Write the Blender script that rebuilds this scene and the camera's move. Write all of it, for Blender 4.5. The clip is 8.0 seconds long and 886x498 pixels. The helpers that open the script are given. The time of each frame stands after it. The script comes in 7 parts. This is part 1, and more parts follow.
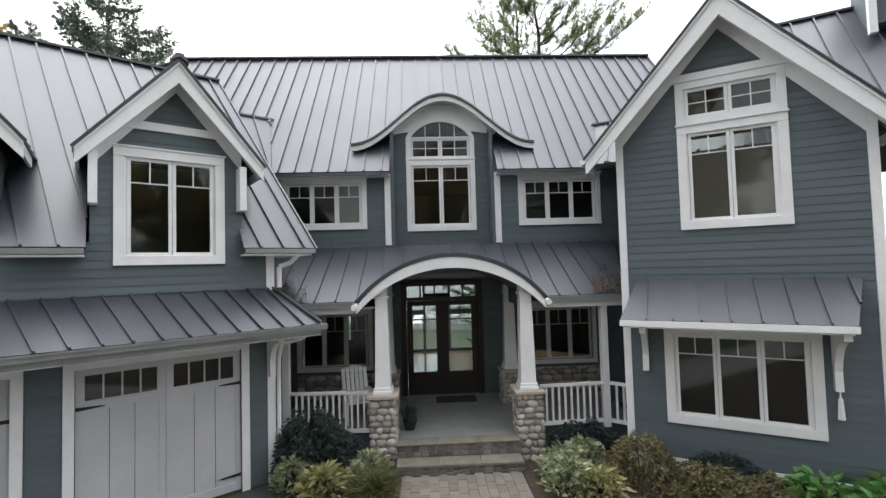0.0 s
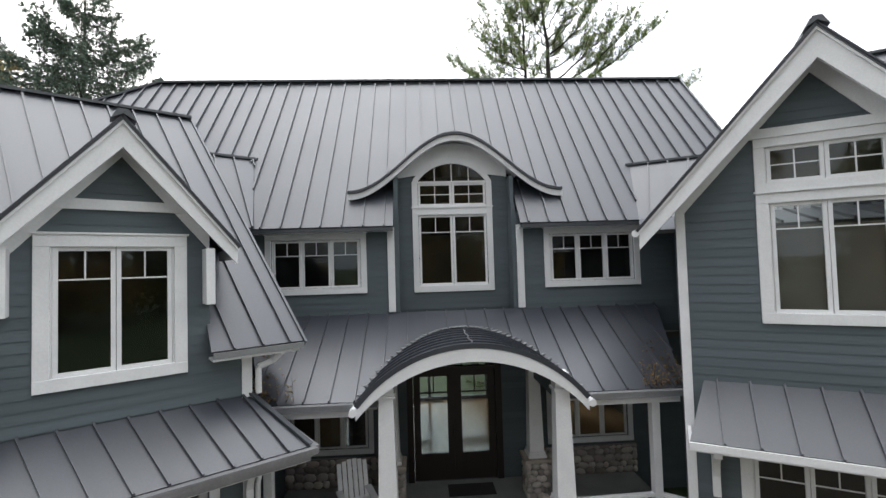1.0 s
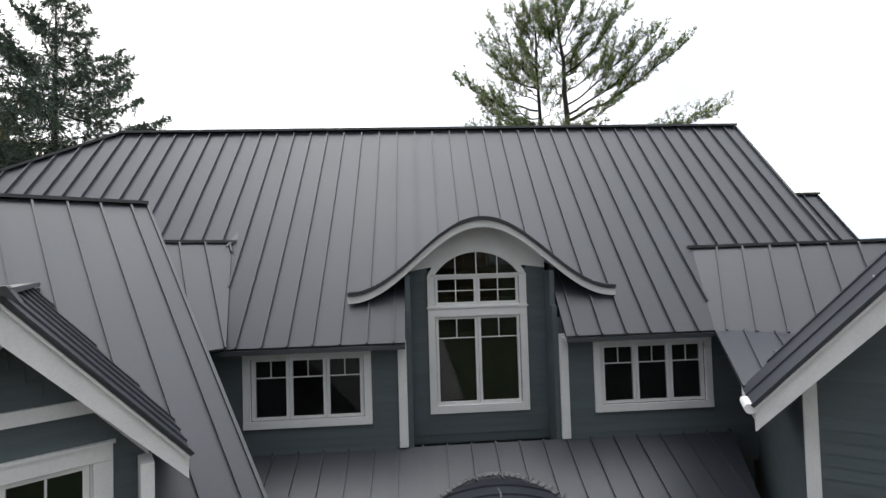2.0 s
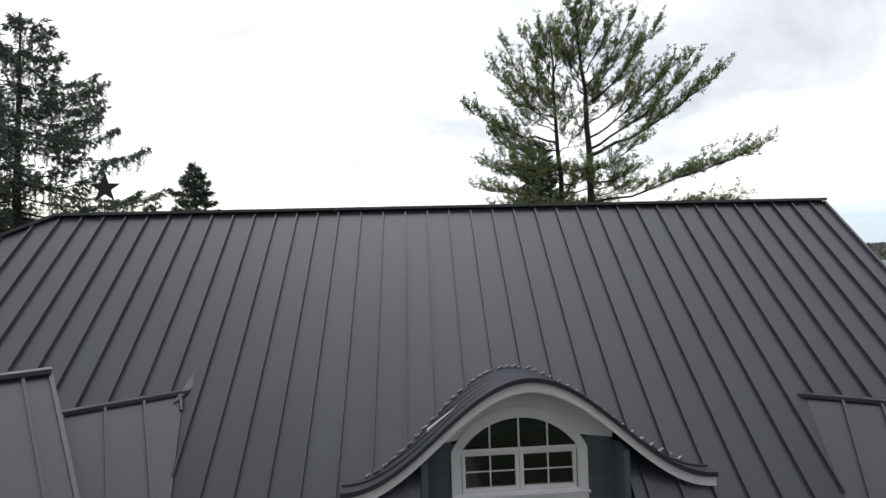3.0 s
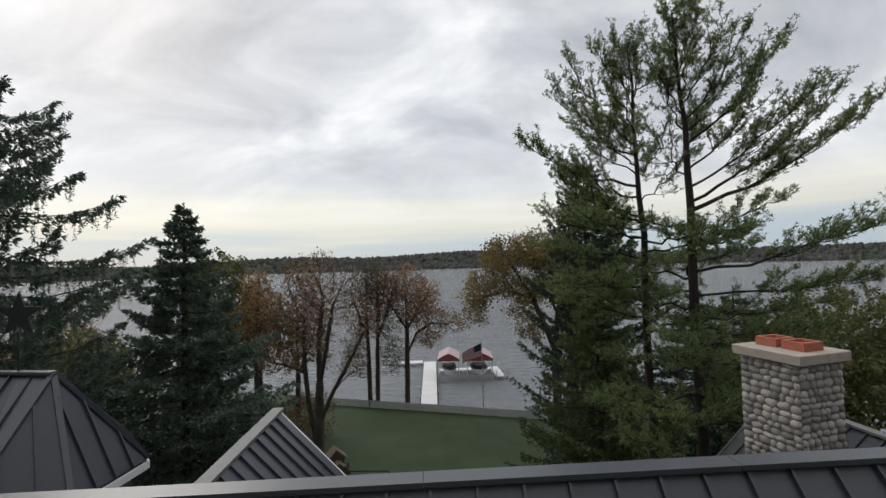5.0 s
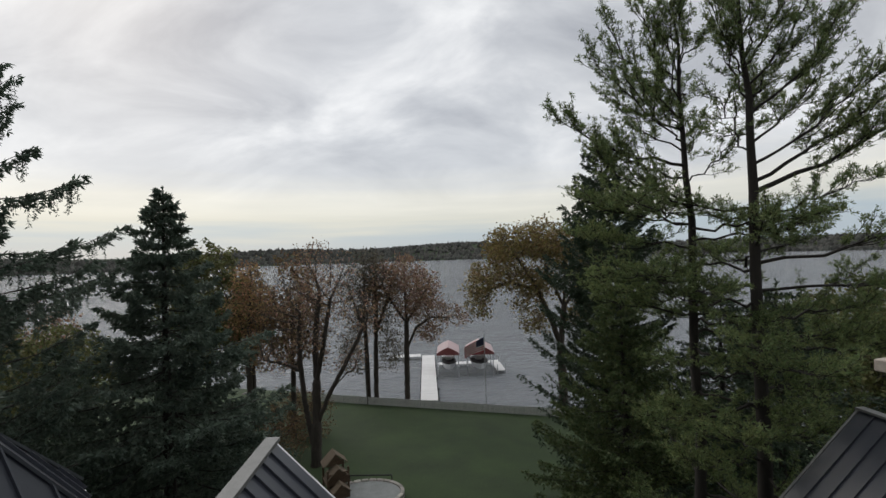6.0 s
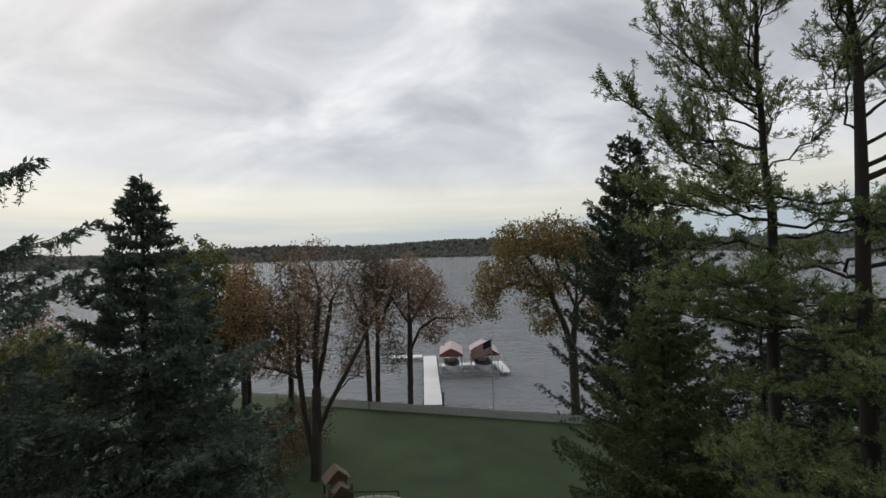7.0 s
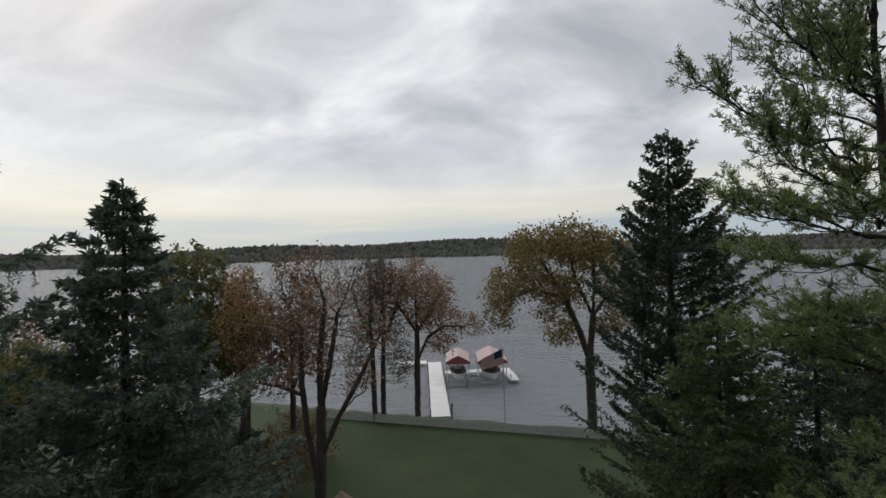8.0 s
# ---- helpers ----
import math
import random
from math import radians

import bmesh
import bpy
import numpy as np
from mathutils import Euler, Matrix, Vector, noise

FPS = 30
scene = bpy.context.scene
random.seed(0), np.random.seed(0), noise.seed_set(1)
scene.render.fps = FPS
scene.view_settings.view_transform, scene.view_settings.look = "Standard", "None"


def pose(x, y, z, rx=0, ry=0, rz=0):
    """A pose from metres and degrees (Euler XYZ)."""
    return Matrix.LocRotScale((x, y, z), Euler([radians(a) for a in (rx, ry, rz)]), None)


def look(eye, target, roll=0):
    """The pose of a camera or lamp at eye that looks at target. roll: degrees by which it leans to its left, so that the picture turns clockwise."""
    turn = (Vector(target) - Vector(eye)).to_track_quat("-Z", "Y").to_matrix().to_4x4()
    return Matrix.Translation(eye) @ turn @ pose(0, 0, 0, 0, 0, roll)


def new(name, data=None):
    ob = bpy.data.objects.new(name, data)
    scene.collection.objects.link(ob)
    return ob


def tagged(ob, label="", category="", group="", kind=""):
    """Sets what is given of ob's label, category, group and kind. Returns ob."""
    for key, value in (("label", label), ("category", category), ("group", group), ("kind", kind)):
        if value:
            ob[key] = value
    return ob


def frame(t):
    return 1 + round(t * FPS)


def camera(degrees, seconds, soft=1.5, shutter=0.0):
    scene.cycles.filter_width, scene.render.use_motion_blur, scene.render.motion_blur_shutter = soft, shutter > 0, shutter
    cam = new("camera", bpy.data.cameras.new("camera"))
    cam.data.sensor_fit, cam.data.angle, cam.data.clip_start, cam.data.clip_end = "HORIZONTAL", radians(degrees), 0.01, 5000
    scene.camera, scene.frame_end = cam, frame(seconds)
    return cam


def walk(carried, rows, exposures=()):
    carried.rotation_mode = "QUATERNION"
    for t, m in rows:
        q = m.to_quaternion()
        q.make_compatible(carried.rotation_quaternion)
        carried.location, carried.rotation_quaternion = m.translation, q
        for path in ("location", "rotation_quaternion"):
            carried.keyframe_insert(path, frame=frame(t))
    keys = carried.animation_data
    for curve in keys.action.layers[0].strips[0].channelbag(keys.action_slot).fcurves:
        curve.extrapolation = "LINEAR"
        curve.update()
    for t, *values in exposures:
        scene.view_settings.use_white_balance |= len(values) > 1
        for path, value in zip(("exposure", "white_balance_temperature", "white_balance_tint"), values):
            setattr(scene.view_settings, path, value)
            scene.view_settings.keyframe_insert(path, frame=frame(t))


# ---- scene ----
cam = camera(90.1, 8.0)
PATH = [
    (0, (0.398, 1.626, 3.791), (0.485, 3.622, 3.872), -1.6),
    (0.5, (0.339, 2.387, 4.47), (0.422, 4.384, 4.546), -1.6),
    (1, (0.143, 3.214, 5.288), (0.248, 5.209, 5.364), -1.7),
    (1.5, (-0.017, 4.11, 6.285), (0.096, 6.105, 6.359), -1.7),
    (2, (-0.152, 5.086, 7.396), (-0.037, 7.082, 7.455), -1.7),
    (3.3, (-0.533, 7.912, 10.139), (-0.412, 9.907, 10.211), -1.5),
    (3.5, (-0.697, 8.363, 10.496), (-0.568, 10.357, 10.57), -1.5),
    (4, (-1.174, 9.514, 11.446), (-1.037, 11.508, 11.517), -1.7),
    (4.5, (-1.559, 10.667, 12.197), (-1.442, 12.663, 12.269), -1.6),
    (5, (-1.889, 11.789, 12.674), (-1.783, 13.785, 12.734), -1.6),
    (6.5, (-3.003, 15.325, 12.681), (-2.857, 17.32, 12.689), -1.7),
    (7, (-3.437, 16.628, 12.802), (-3.288, 18.622, 12.808), -1.6),
    (7.5, (-3.913, 17.879, 13.071), (-3.761, 19.873, 13.077), -1.6),
    (8, (-4.335, 19.063, 13.393), (-4.181, 21.058, 13.397), -1.5),
]
walk(cam, [(t, look(eye, target, roll)) for t, eye, target, roll in PATH],
     exposures=[(0.0, 1.84), (1.0, 1.63), (1.5, 1.42), (2.0, 1.14), (3.3, 0.58), (3.5, 0.5), (4.0, 0.35), (4.5, 0.19), (5.0, 0.06), (6.5, -0.08), (8.0, -0.08)])

# ---- world and light ----
world = bpy.data.worlds.new("overcast_sky")
scene.world = world
world.use_nodes = True
wn, wl = world.node_tree.nodes, world.node_tree.links
wn.clear()


def wnode(kind, **values):
    n = wn.new(kind)
    for k, v in values.items():
        n.inputs[k].default_value = v
    return n


SUN_EL, SUN_AZ = radians(32), radians(-35)
sky = wn.new("ShaderNodeTexSky")
sky.sky_type, sky.sun_disc, sky.sun_elevation, sky.sun_rotation = "NISHITA", False, SUN_EL, SUN_AZ
coord = wn.new("ShaderNodeTexCoord")
split = wn.new("ShaderNodeSeparateXYZ")
wl.new(coord.outputs["Generated"], split.inputs[0])


def wmath(op, a, b=None, c=None, clamp=False):
    n = wn.new("ShaderNodeMath")
    n.operation, n.use_clamp = op, clamp
    for i, v in enumerate((a, b, c)):
        if v is None:
            continue
        if isinstance(v, (int, float)):
            n.inputs[i].default_value = v
        else:
            wl.new(v, n.inputs[i])
    return n.outputs[0]


up = wmath("MAXIMUM", split.outputs[2], 0.0)
den = wmath("ADD", up, 0.45)
px, py = wmath("DIVIDE", split.outputs[0], den), wmath("DIVIDE", split.outputs[1], den)
flat = wn.new("ShaderNodeCombineXYZ")
wl.new(px, flat.inputs[0]), wl.new(py, flat.inputs[1])
turn = wn.new("ShaderNodeMapping")
turn.inputs["Rotation"].default_value = (0, 0, radians(32))
turn.inputs["Scale"].default_value = (1.0, 1.5, 1.0)
turn.inputs["Location"].default_value = (3.4, 1.2, 0)
wl.new(flat.outputs[0], turn.inputs[0])
cloud = wnode("ShaderNodeTexNoise", Scale=2.1, Detail=8.0, Roughness=0.55, Distortion=0.5)
wl.new(turn.outputs[0], cloud.inputs["Vector"])
ramp = wn.new("ShaderNodeValToRGB")
ramp.color_ramp.elements[0].position, ramp.color_ramp.elements[0].color = 0.34, (0.42, 0.43, 0.455, 1)
ramp.color_ramp.elements[1].position, ramp.color_ramp.elements[1].color = 0.70, (0.90, 0.90, 0.895, 1)
mid = ramp.color_ramp.elements.new(0.52)
mid.color = (0.62, 0.63, 0.645, 1)
wl.new(cloud.outputs["Fac"], ramp.inputs[0])
# pale band over the lake, with a bluish strip right on the horizon
band = wn.new("ShaderNodeValToRGB")
be = band.color_ramp.elements
be[0].position, be[0].color = 0.0, (0.40, 0.47, 0.54, 1)
be[1].position, be[1].color = 1.0, (0.55, 0.57, 0.61, 1)
for p, c in ((0.14, (0.42, 0.49, 0.55, 1)), (0.25, (0.64, 0.63, 0.57, 1)), (0.40, (0.80, 0.77, 0.68, 1)), (0.62, (0.62, 0.63, 0.65, 1))):
    e = be.new(p)
    e.color = c
streak = wnode("ShaderNodeTexNoise", Scale=2.0, Detail=4.0)
smap = wn.new("ShaderNodeMapping")
smap.inputs["Scale"].default_value = (1.0, 1.0, 14.0)
wl.new(coord.outputs["Generated"], smap.inputs[0]), wl.new(smap.outputs[0], streak.inputs["Vector"])
wob = wmath("MULTIPLY", wmath("SUBTRACT", streak.outputs["Fac"], 0.5), 0.34)
wl.new(wmath("ADD", wmath("DIVIDE", up, 0.30), wob, clamp=True), band.inputs[0])
low = wmath("SUBTRACT", 1.0, wmath("DIVIDE", wmath("SUBTRACT", up, 0.08), 0.20, clamp=True), clamp=True)
mix = wn.new("ShaderNodeMix")
mix.data_type = "RGBA"
wl.new(low, mix.inputs[0]), wl.new(ramp.outputs[0], mix.inputs[6]), wl.new(band.outputs[0], mix.inputs[7])
veil = wn.new("ShaderNodeMix")
veil.data_type = "RGBA"
veil.inputs[0].default_value = 0.015
wl.new(mix.outputs[2], veil.inputs[6]), wl.new(sky.outputs[0], veil.inputs[7])
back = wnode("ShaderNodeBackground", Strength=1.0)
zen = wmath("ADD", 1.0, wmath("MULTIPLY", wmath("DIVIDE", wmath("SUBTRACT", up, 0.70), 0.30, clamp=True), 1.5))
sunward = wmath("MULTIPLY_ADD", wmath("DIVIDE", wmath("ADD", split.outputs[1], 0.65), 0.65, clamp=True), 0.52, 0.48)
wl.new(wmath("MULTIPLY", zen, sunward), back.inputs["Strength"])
out = wn.new("ShaderNodeOutputWorld")
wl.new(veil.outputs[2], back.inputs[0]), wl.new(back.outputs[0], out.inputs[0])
sun_data = bpy.data.lights.new("sun", "SUN")
sun_data.energy, sun_data.angle, sun_data.color = 0.7, radians(25), (1.0, 0.95, 0.88)
sun = new("sun", sun_data)
sun.matrix_basis = look((0, 0, 60), (0 - 60 * math.sin(SUN_AZ) * 1.3, 0 - 60 * math.cos(SUN_AZ) * 1.3, 60 - 60 * math.tan(SUN_EL) * 1.3))


# ---- materials ----
def surf(name, c1, c2, scale=4.0, rough=0.6, bump=0.1, metal=0.0, spec=0.5, vary=0.0, fine=40.0, island=False, stretch=None, rough2=None, trans=0.0):
    m = bpy.data.materials.new(name)
    m.use_nodes = True
    n, l = m.node_tree.nodes, m.node_tree.links
    b = n["Principled BSDF"]
    tc = n.new("ShaderNodeTexCoord")
    src = tc.outputs["Object"]
    if stretch:
        mp = n.new("ShaderNodeMapping")
        mp.inputs["Scale"].default_value = stretch
        l.new(src, mp.inputs[0])
        src = mp.outputs[0]
    a = n.new("ShaderNodeTexNoise")
    a.inputs["Scale"].default_value, a.inputs["Detail"].default_value = scale, 5
    f = n.new("ShaderNodeTexNoise")
    f.inputs["Scale"].default_value, f.inputs["Detail"].default_value = fine, 3
    l.new(src, a.inputs["Vector"]), l.new(src, f.inputs["Vector"])
    mx = n.new("ShaderNodeMath")
    mx.operation = "MULTIPLY_ADD"
    mx.inputs[1].default_value = 0.45
    l.new(f.outputs["Fac"], mx.inputs[0])
    sc = n.new("ShaderNodeMath")
    sc.operation = "MULTIPLY"
    sc.inputs[1].default_value = 0.55
    l.new(a.outputs["Fac"], sc.inputs[0]), l.new(sc.outputs[0], mx.inputs[2])
    rp = n.new("ShaderNodeValToRGB")
    rp.color_ramp.elements[0].position, rp.color_ramp.elements[0].color = 0.32, (*c1, 1)
    rp.color_ramp.elements[1].position, rp.color_ramp.elements[1].color = 0.68, (*c2, 1)
    l.new(mx.outputs[0], rp.inputs[0])
    col = rp.outputs[0]
    if vary:
        hs = n.new("ShaderNodeHueSaturation")
        if island:
            rnd = n.new("ShaderNodeNewGeometry").outputs["Random Per Island"]
        else:
            rnd = n.new("ShaderNodeObjectInfo").outputs["Random"]
        mr = n.new("ShaderNodeMapRange")
        mr.inputs["To Min"].default_value, mr.inputs["To Max"].default_value = 1 - vary, 1 + vary
        l.new(rnd, mr.inputs[0]), l.new(mr.outputs[0], hs.inputs["Value"]), l.new(col, hs.inputs["Color"])
        mr2 = n.new("ShaderNodeMapRange")
        mr2.inputs["To Min"].default_value, mr2.inputs["To Max"].default_value = 0.5 - vary * 0.09, 0.5 + vary * 0.09
        wrap = n.new("ShaderNodeMath")
        wrap.operation, wrap.inputs[1].default_value = "MULTIPLY", 7.31
        fr = n.new("ShaderNodeMath")
        fr.operation = "FRACT"
        l.new(rnd, wrap.inputs[0]), l.new(wrap.outputs[0], fr.inputs[0]), l.new(fr.outputs[0], mr2.inputs[0]), l.new(mr2.outputs[0], hs.inputs["Hue"])
        col = hs.outputs[0]
    l.new(col, b.inputs["Base Color"])
    b.inputs["Metallic"].default_value = metal
    b.inputs["Specular IOR Level"].default_value = spec
    b.inputs["Roughness"].default_value = rough
    if rough2 is not None:
        rr = n.new("ShaderNodeMapRange")
        rr.inputs["To Min"].default_value, rr.inputs["To Max"].default_value = rough, rough2
        l.new(a.outputs["Fac"], rr.inputs[0]), l.new(rr.outputs[0], b.inputs["Roughness"])
    if bump:
        bp = n.new("ShaderNodeBump")
        bp.inputs["Strength"].default_value, bp.inputs["Distance"].default_value = bump, 0.02
        l.new(mx.outputs[0], bp.inputs["Height"]), l.new(bp.outputs[0], b.inputs["Normal"])
    if trans:
        tr, ms = n.new("ShaderNodeBsdfTranslucent"), n.new("ShaderNodeMixShader")
        ms.inputs[0].default_value = trans
        l.new(col, tr.inputs[0]), l.new(b.outputs[0], ms.inputs[1]), l.new(tr.outputs[0], ms.inputs[2])
        l.new(ms.outputs[0], n["Material Output"].inputs["Surface"])
    return m


ROOF = surf("standing_seam_metal", (0.0245, 0.0278, 0.038), (0.0395, 0.044, 0.0555), 0.9, 0.32, 0.04, 0.0, 0.86, 0.08, 45, rough2=0.46)
ROOFEDGE = surf("ridge_cap_metal", (0.036, 0.041, 0.048), (0.058, 0.063, 0.071), 2.0, 0.36, 0.05, 0.0, 0.9)
SIDING = surf("blue_grey_siding", (0.080, 0.101, 0.113), (0.108, 0.131, 0.144), 2.5, 0.62, 0.12, 0, 0.4, 0.08, 55, stretch=(0.4, 1, 2))
TRIM = surf("white_painted_trim", (0.70, 0.70, 0.71), (0.82, 0.82, 0.82), 3.0, 0.5, 0.05)
DOORWHITE = surf("white_garage_paint", (0.45, 0.45, 0.475), (0.55, 0.55, 0.57), 1.6, 0.5, 0.05)
SHADOWLINE = surf("groove_shade", (0.02, 0.02, 0.022), (0.03, 0.03, 0.032), 6, 0.8, 0)
IRON = surf("black_iron", (0.012, 0.012, 0.013), (0.03, 0.03, 0.03), 30, 0.5, 0.1, 0.3)
WOOD = surf("dark_stained_door", (0.009, 0.0055, 0.004), (0.022, 0.012, 0.008), 3, 0.5, 0.1, stretch=(8, 8, 0.6))
MORTAR = surf("grey_mortar", (0.16, 0.15, 0.14), (0.24, 0.23, 0.22), 12, 0.9, 0.4)
FLASH = surf("bright_bent_metal", (0.20, 0.20, 0.205), (0.42, 0.42, 0.43), 14, 0.35, 0.1, 0.5)
STONE = surf("fieldstone", (0.24, 0.215, 0.195), (0.44, 0.40, 0.36), 9, 0.75, 0.35, vary=0.45)
CAPSTONE = surf("limestone_cap", (0.34, 0.29, 0.24), (0.46, 0.40, 0.34), 6, 0.8, 0.25)
PAVER = surf("paver", (0.135, 0.118, 0.095), (0.225, 0.198, 0.160), 10, 0.85, 0.3, vary=0.18)
SLATE = surf("bluestone_floor", (0.17, 0.18, 0.17), (0.27, 0.28, 0.27), 2.2, 0.6, 0.15)
ASPHALT = surf("asphalt", (0.035, 0.035, 0.036), (0.07, 0.07, 0.07), 3, 0.9, 0.5, fine=150)
MULCH = surf("bark_mulch", (0.025, 0.017, 0.012), (0.07, 0.05, 0.035), 9, 0.95, 0.9)
GRASS = surf("lawn", (0.014, 0.027, 0.007), (0.034, 0.061, 0.016), 0.35, 0.9, 0.6, fine=9)
WOODS = surf("far_woods", (0.032, 0.036, 0.032), (0.066, 0.063, 0.052), 0.02, 0.95, 0.4, vary=0.5, island=True, fine=0.3)
BARK = surf("grey_brown_bark", (0.035, 0.029, 0.024), (0.09, 0.075, 0.062), 3, 0.9, 0.8, stretch=(3, 3, 0.6))
BARK_D = surf("dark_bark", (0.018, 0.015, 0.013), (0.05, 0.042, 0.036), 3, 0.9, 0.8, stretch=(3, 3, 0.6))
PINE = surf("pine_needles", (0.105, 0.155, 0.060), (0.245, 0.295, 0.118), 0.6, 0.65, 0, vary=0.35, island=True, fine=5, trans=0.45)
SPRUCE = surf("spruce_needles", (0.062, 0.095, 0.072), (0.14, 0.175, 0.13), 0.6, 0.7, 0, vary=0.35, island=True, fine=5, trans=0.4)
FIR = surf("fir_needles", (0.032, 0.054, 0.033), (0.070, 0.098, 0.054), 0.6, 0.7, 0, vary=0.35, island=True, fine=5, trans=0.2)
PINE_Y = surf("young_pine_needles", (0.060, 0.092, 0.036), (0.135, 0.168, 0.066), 0.6, 0.65, 0, vary=0.35, island=True, fine=5, trans=0.35)
LEAF_OR = surf("orange_leaves", (0.24, 0.15, 0.072), (0.40, 0.26, 0.13), 0.7, 0.7, 0, vary=0.4, island=True, fine=4, trans=0.4)
LEAF_RU = surf("russet_leaves", (0.20, 0.128, 0.082), (0.35, 0.225, 0.14), 0.7, 0.7, 0, vary=0.4, island=True, fine=4, trans=0.4)
LEAF_YG = surf("yellow_green_leaves", (0.15, 0.122, 0.048), (0.30, 0.225, 0.085), 0.5, 0.7, 0, vary=0.4, island=True, fine=4, trans=0.4)
LEAF_OL = surf("olive_leaves", (0.09, 0.10, 0.036), (0.18, 0.185, 0.07), 0.7, 0.7, 0, vary=0.4, island=True, fine=4, trans=0.4)
LEAF_DU = surf("dull_brown_leaves", (0.075, 0.07, 0.05), (0.16, 0.14, 0.10), 0.7, 0.7, 0, vary=0.4, island=True, fine=4, trans=0.4)
LEAF_BR = surf("brown_orange_leaves", (0.12, 0.085, 0.045), (0.24, 0.16, 0.085), 0.7, 0.7, 0, vary=0.4, island=True, fine=4, trans=0.4)
LEAF_GR = surf("fresh_green_leaves", (0.05, 0.12, 0.03), (0.12, 0.24, 0.06), 3, 0.55, 0, vary=0.3, island=True, trans=0.3)
LEAF_BOX = surf("boxwood_leaves", (0.09, 0.085, 0.04), (0.23, 0.20, 0.095), 3, 0.6, 0, vary=0.4, island=True, trans=0.3)
LEAF_VAR = surf("variegated_leaves", (0.08, 0.12, 0.05), (0.46, 0.48, 0.30), 5, 0.55, 0, vary=0.4, island=True, trans=0.3)
LEAF_YEL = surf("yellow_hosta_leaves", (0.17, 0.18, 0.07), (0.37, 0.35, 0.16), 5, 0.55, 0, vary=0.35, island=True, trans=0.3)
YEW = surf("blue_spruce_needles", (0.03, 0.05, 0.047), (0.075, 0.105, 0.098), 3, 0.7, 0, vary=0.3, island=True, trans=0.4)
RIDGE_OLD = surf("weathered_ridge_metal", (0.13, 0.13, 0.125), (0.20, 0.20, 0.19), 3, 0.55, 0.05)
TERRA = surf("terracotta", (0.32, 0.09, 0.05), (0.48, 0.16, 0.10), 5, 0.7, 0.2)
CANVAS = surf("maroon_canvas", (0.17, 0.045, 0.045), (0.27, 0.085, 0.08), 2, 0.7, 0.1)
# maroon canvas again, its colour lightened to pink for sky light on top
CANVAS_UP = surf("skylit_pink_canvas", (0.40, 0.30, 0.30), (0.50, 0.38, 0.38), 2, 0.7, 0.1)
DECK = surf("dock_boards", (0.62, 0.61, 0.60), (0.76, 0.75, 0.74), 4, 0.8, 0.2, vary=0.05, stretch=(0.4, 3, 1))
ALUM = surf("aluminium", (0.45, 0.46, 0.48), (0.6, 0.61, 0.63), 5, 0.4, 0.05, 0.7)
BOATWHITE = surf("white_gelcoat", (0.62, 0.62, 0.63), (0.75, 0.75, 0.76), 2, 0.3, 0)
RED = surf("flag_red", (0.38, 0.03, 0.04), (0.5, 0.05, 0.06), 5, 0.7, 0)
WHITE = surf("flag_white", (0.68, 0.68, 0.68), (0.8, 0.8, 0.8), 5, 0.7, 0)
BLUE = surf("flag_blue", (0.018, 0.022, 0.06), (0.03, 0.035, 0.085), 5, 0.7, 0)
CEDAR = surf("weathered_cedar", (0.075, 0.046, 0.029), (0.15, 0.098, 0.064), 3, 0.8, 0.3, stretch=(1, 1, 6))
CEDAR_L = surf("weathered_cedar_roof", (0.10, 0.075, 0.05), (0.20, 0.15, 0.105), 6, 0.85, 0.3, stretch=(1, 6, 1))
SHADE = surf("taupe_roller_shade", (0.20, 0.165, 0.145), (0.25, 0.21, 0.185), 3, 0.85, 0.05)
ROCK = surf("shore_rocks", (0.16, 0.15, 0.14), (0.34, 0.32, 0.30), 2, 0.9, 0.5, vary=0.3, island=True)
SEAWALL = surf("pale_seawall", (0.46, 0.46, 0.45), (0.60, 0.59, 0.57), 1.5, 0.85, 0.2, vary=0.08)
BOARDS = surf("varnished_floor_boards", (0.22, 0.14, 0.08), (0.38, 0.26, 0.15), 4, 0.12, 0.05, stretch=(6, 0.4, 1))
# base colour kept dark so rooms and entrance vault look unlit
ROOM = surf("gloom_toned_lining", (0.10, 0.095, 0.085), (0.16, 0.15, 0.135), 1.5, 0.9, 0.05)
MAT_D = surf("dark_mat", (0.02, 0.02, 0.02), (0.045, 0.042, 0.04), 60, 0.95, 0.5)

GLASS = bpy.data.materials.new("window_glass")
GLASS.use_nodes = True
gn, gl = GLASS.node_tree.nodes, GLASS.node_tree.links
gn.clear()
g_out, g_mix, g_t, g_g, g_f = (gn.new(k) for k in ("ShaderNodeOutputMaterial", "ShaderNodeMixShader", "ShaderNodeBsdfTransparent", "ShaderNodeBsdfGlossy", "ShaderNodeFresnel"))
g_t.inputs[0].default_value = (0.86, 0.89, 0.88, 1)
g_g.inputs["Roughness"].default_value = 0.02
g_f.inputs[0].default_value = 1.52
gl.new(g_f.outputs[0], g_mix.inputs[0]), gl.new(g_t.outputs[0], g_mix.inputs[1]), gl.new(g_g.outputs[0], g_mix.inputs[2]), gl.new(g_mix.outputs[0], g_out.inputs[0])

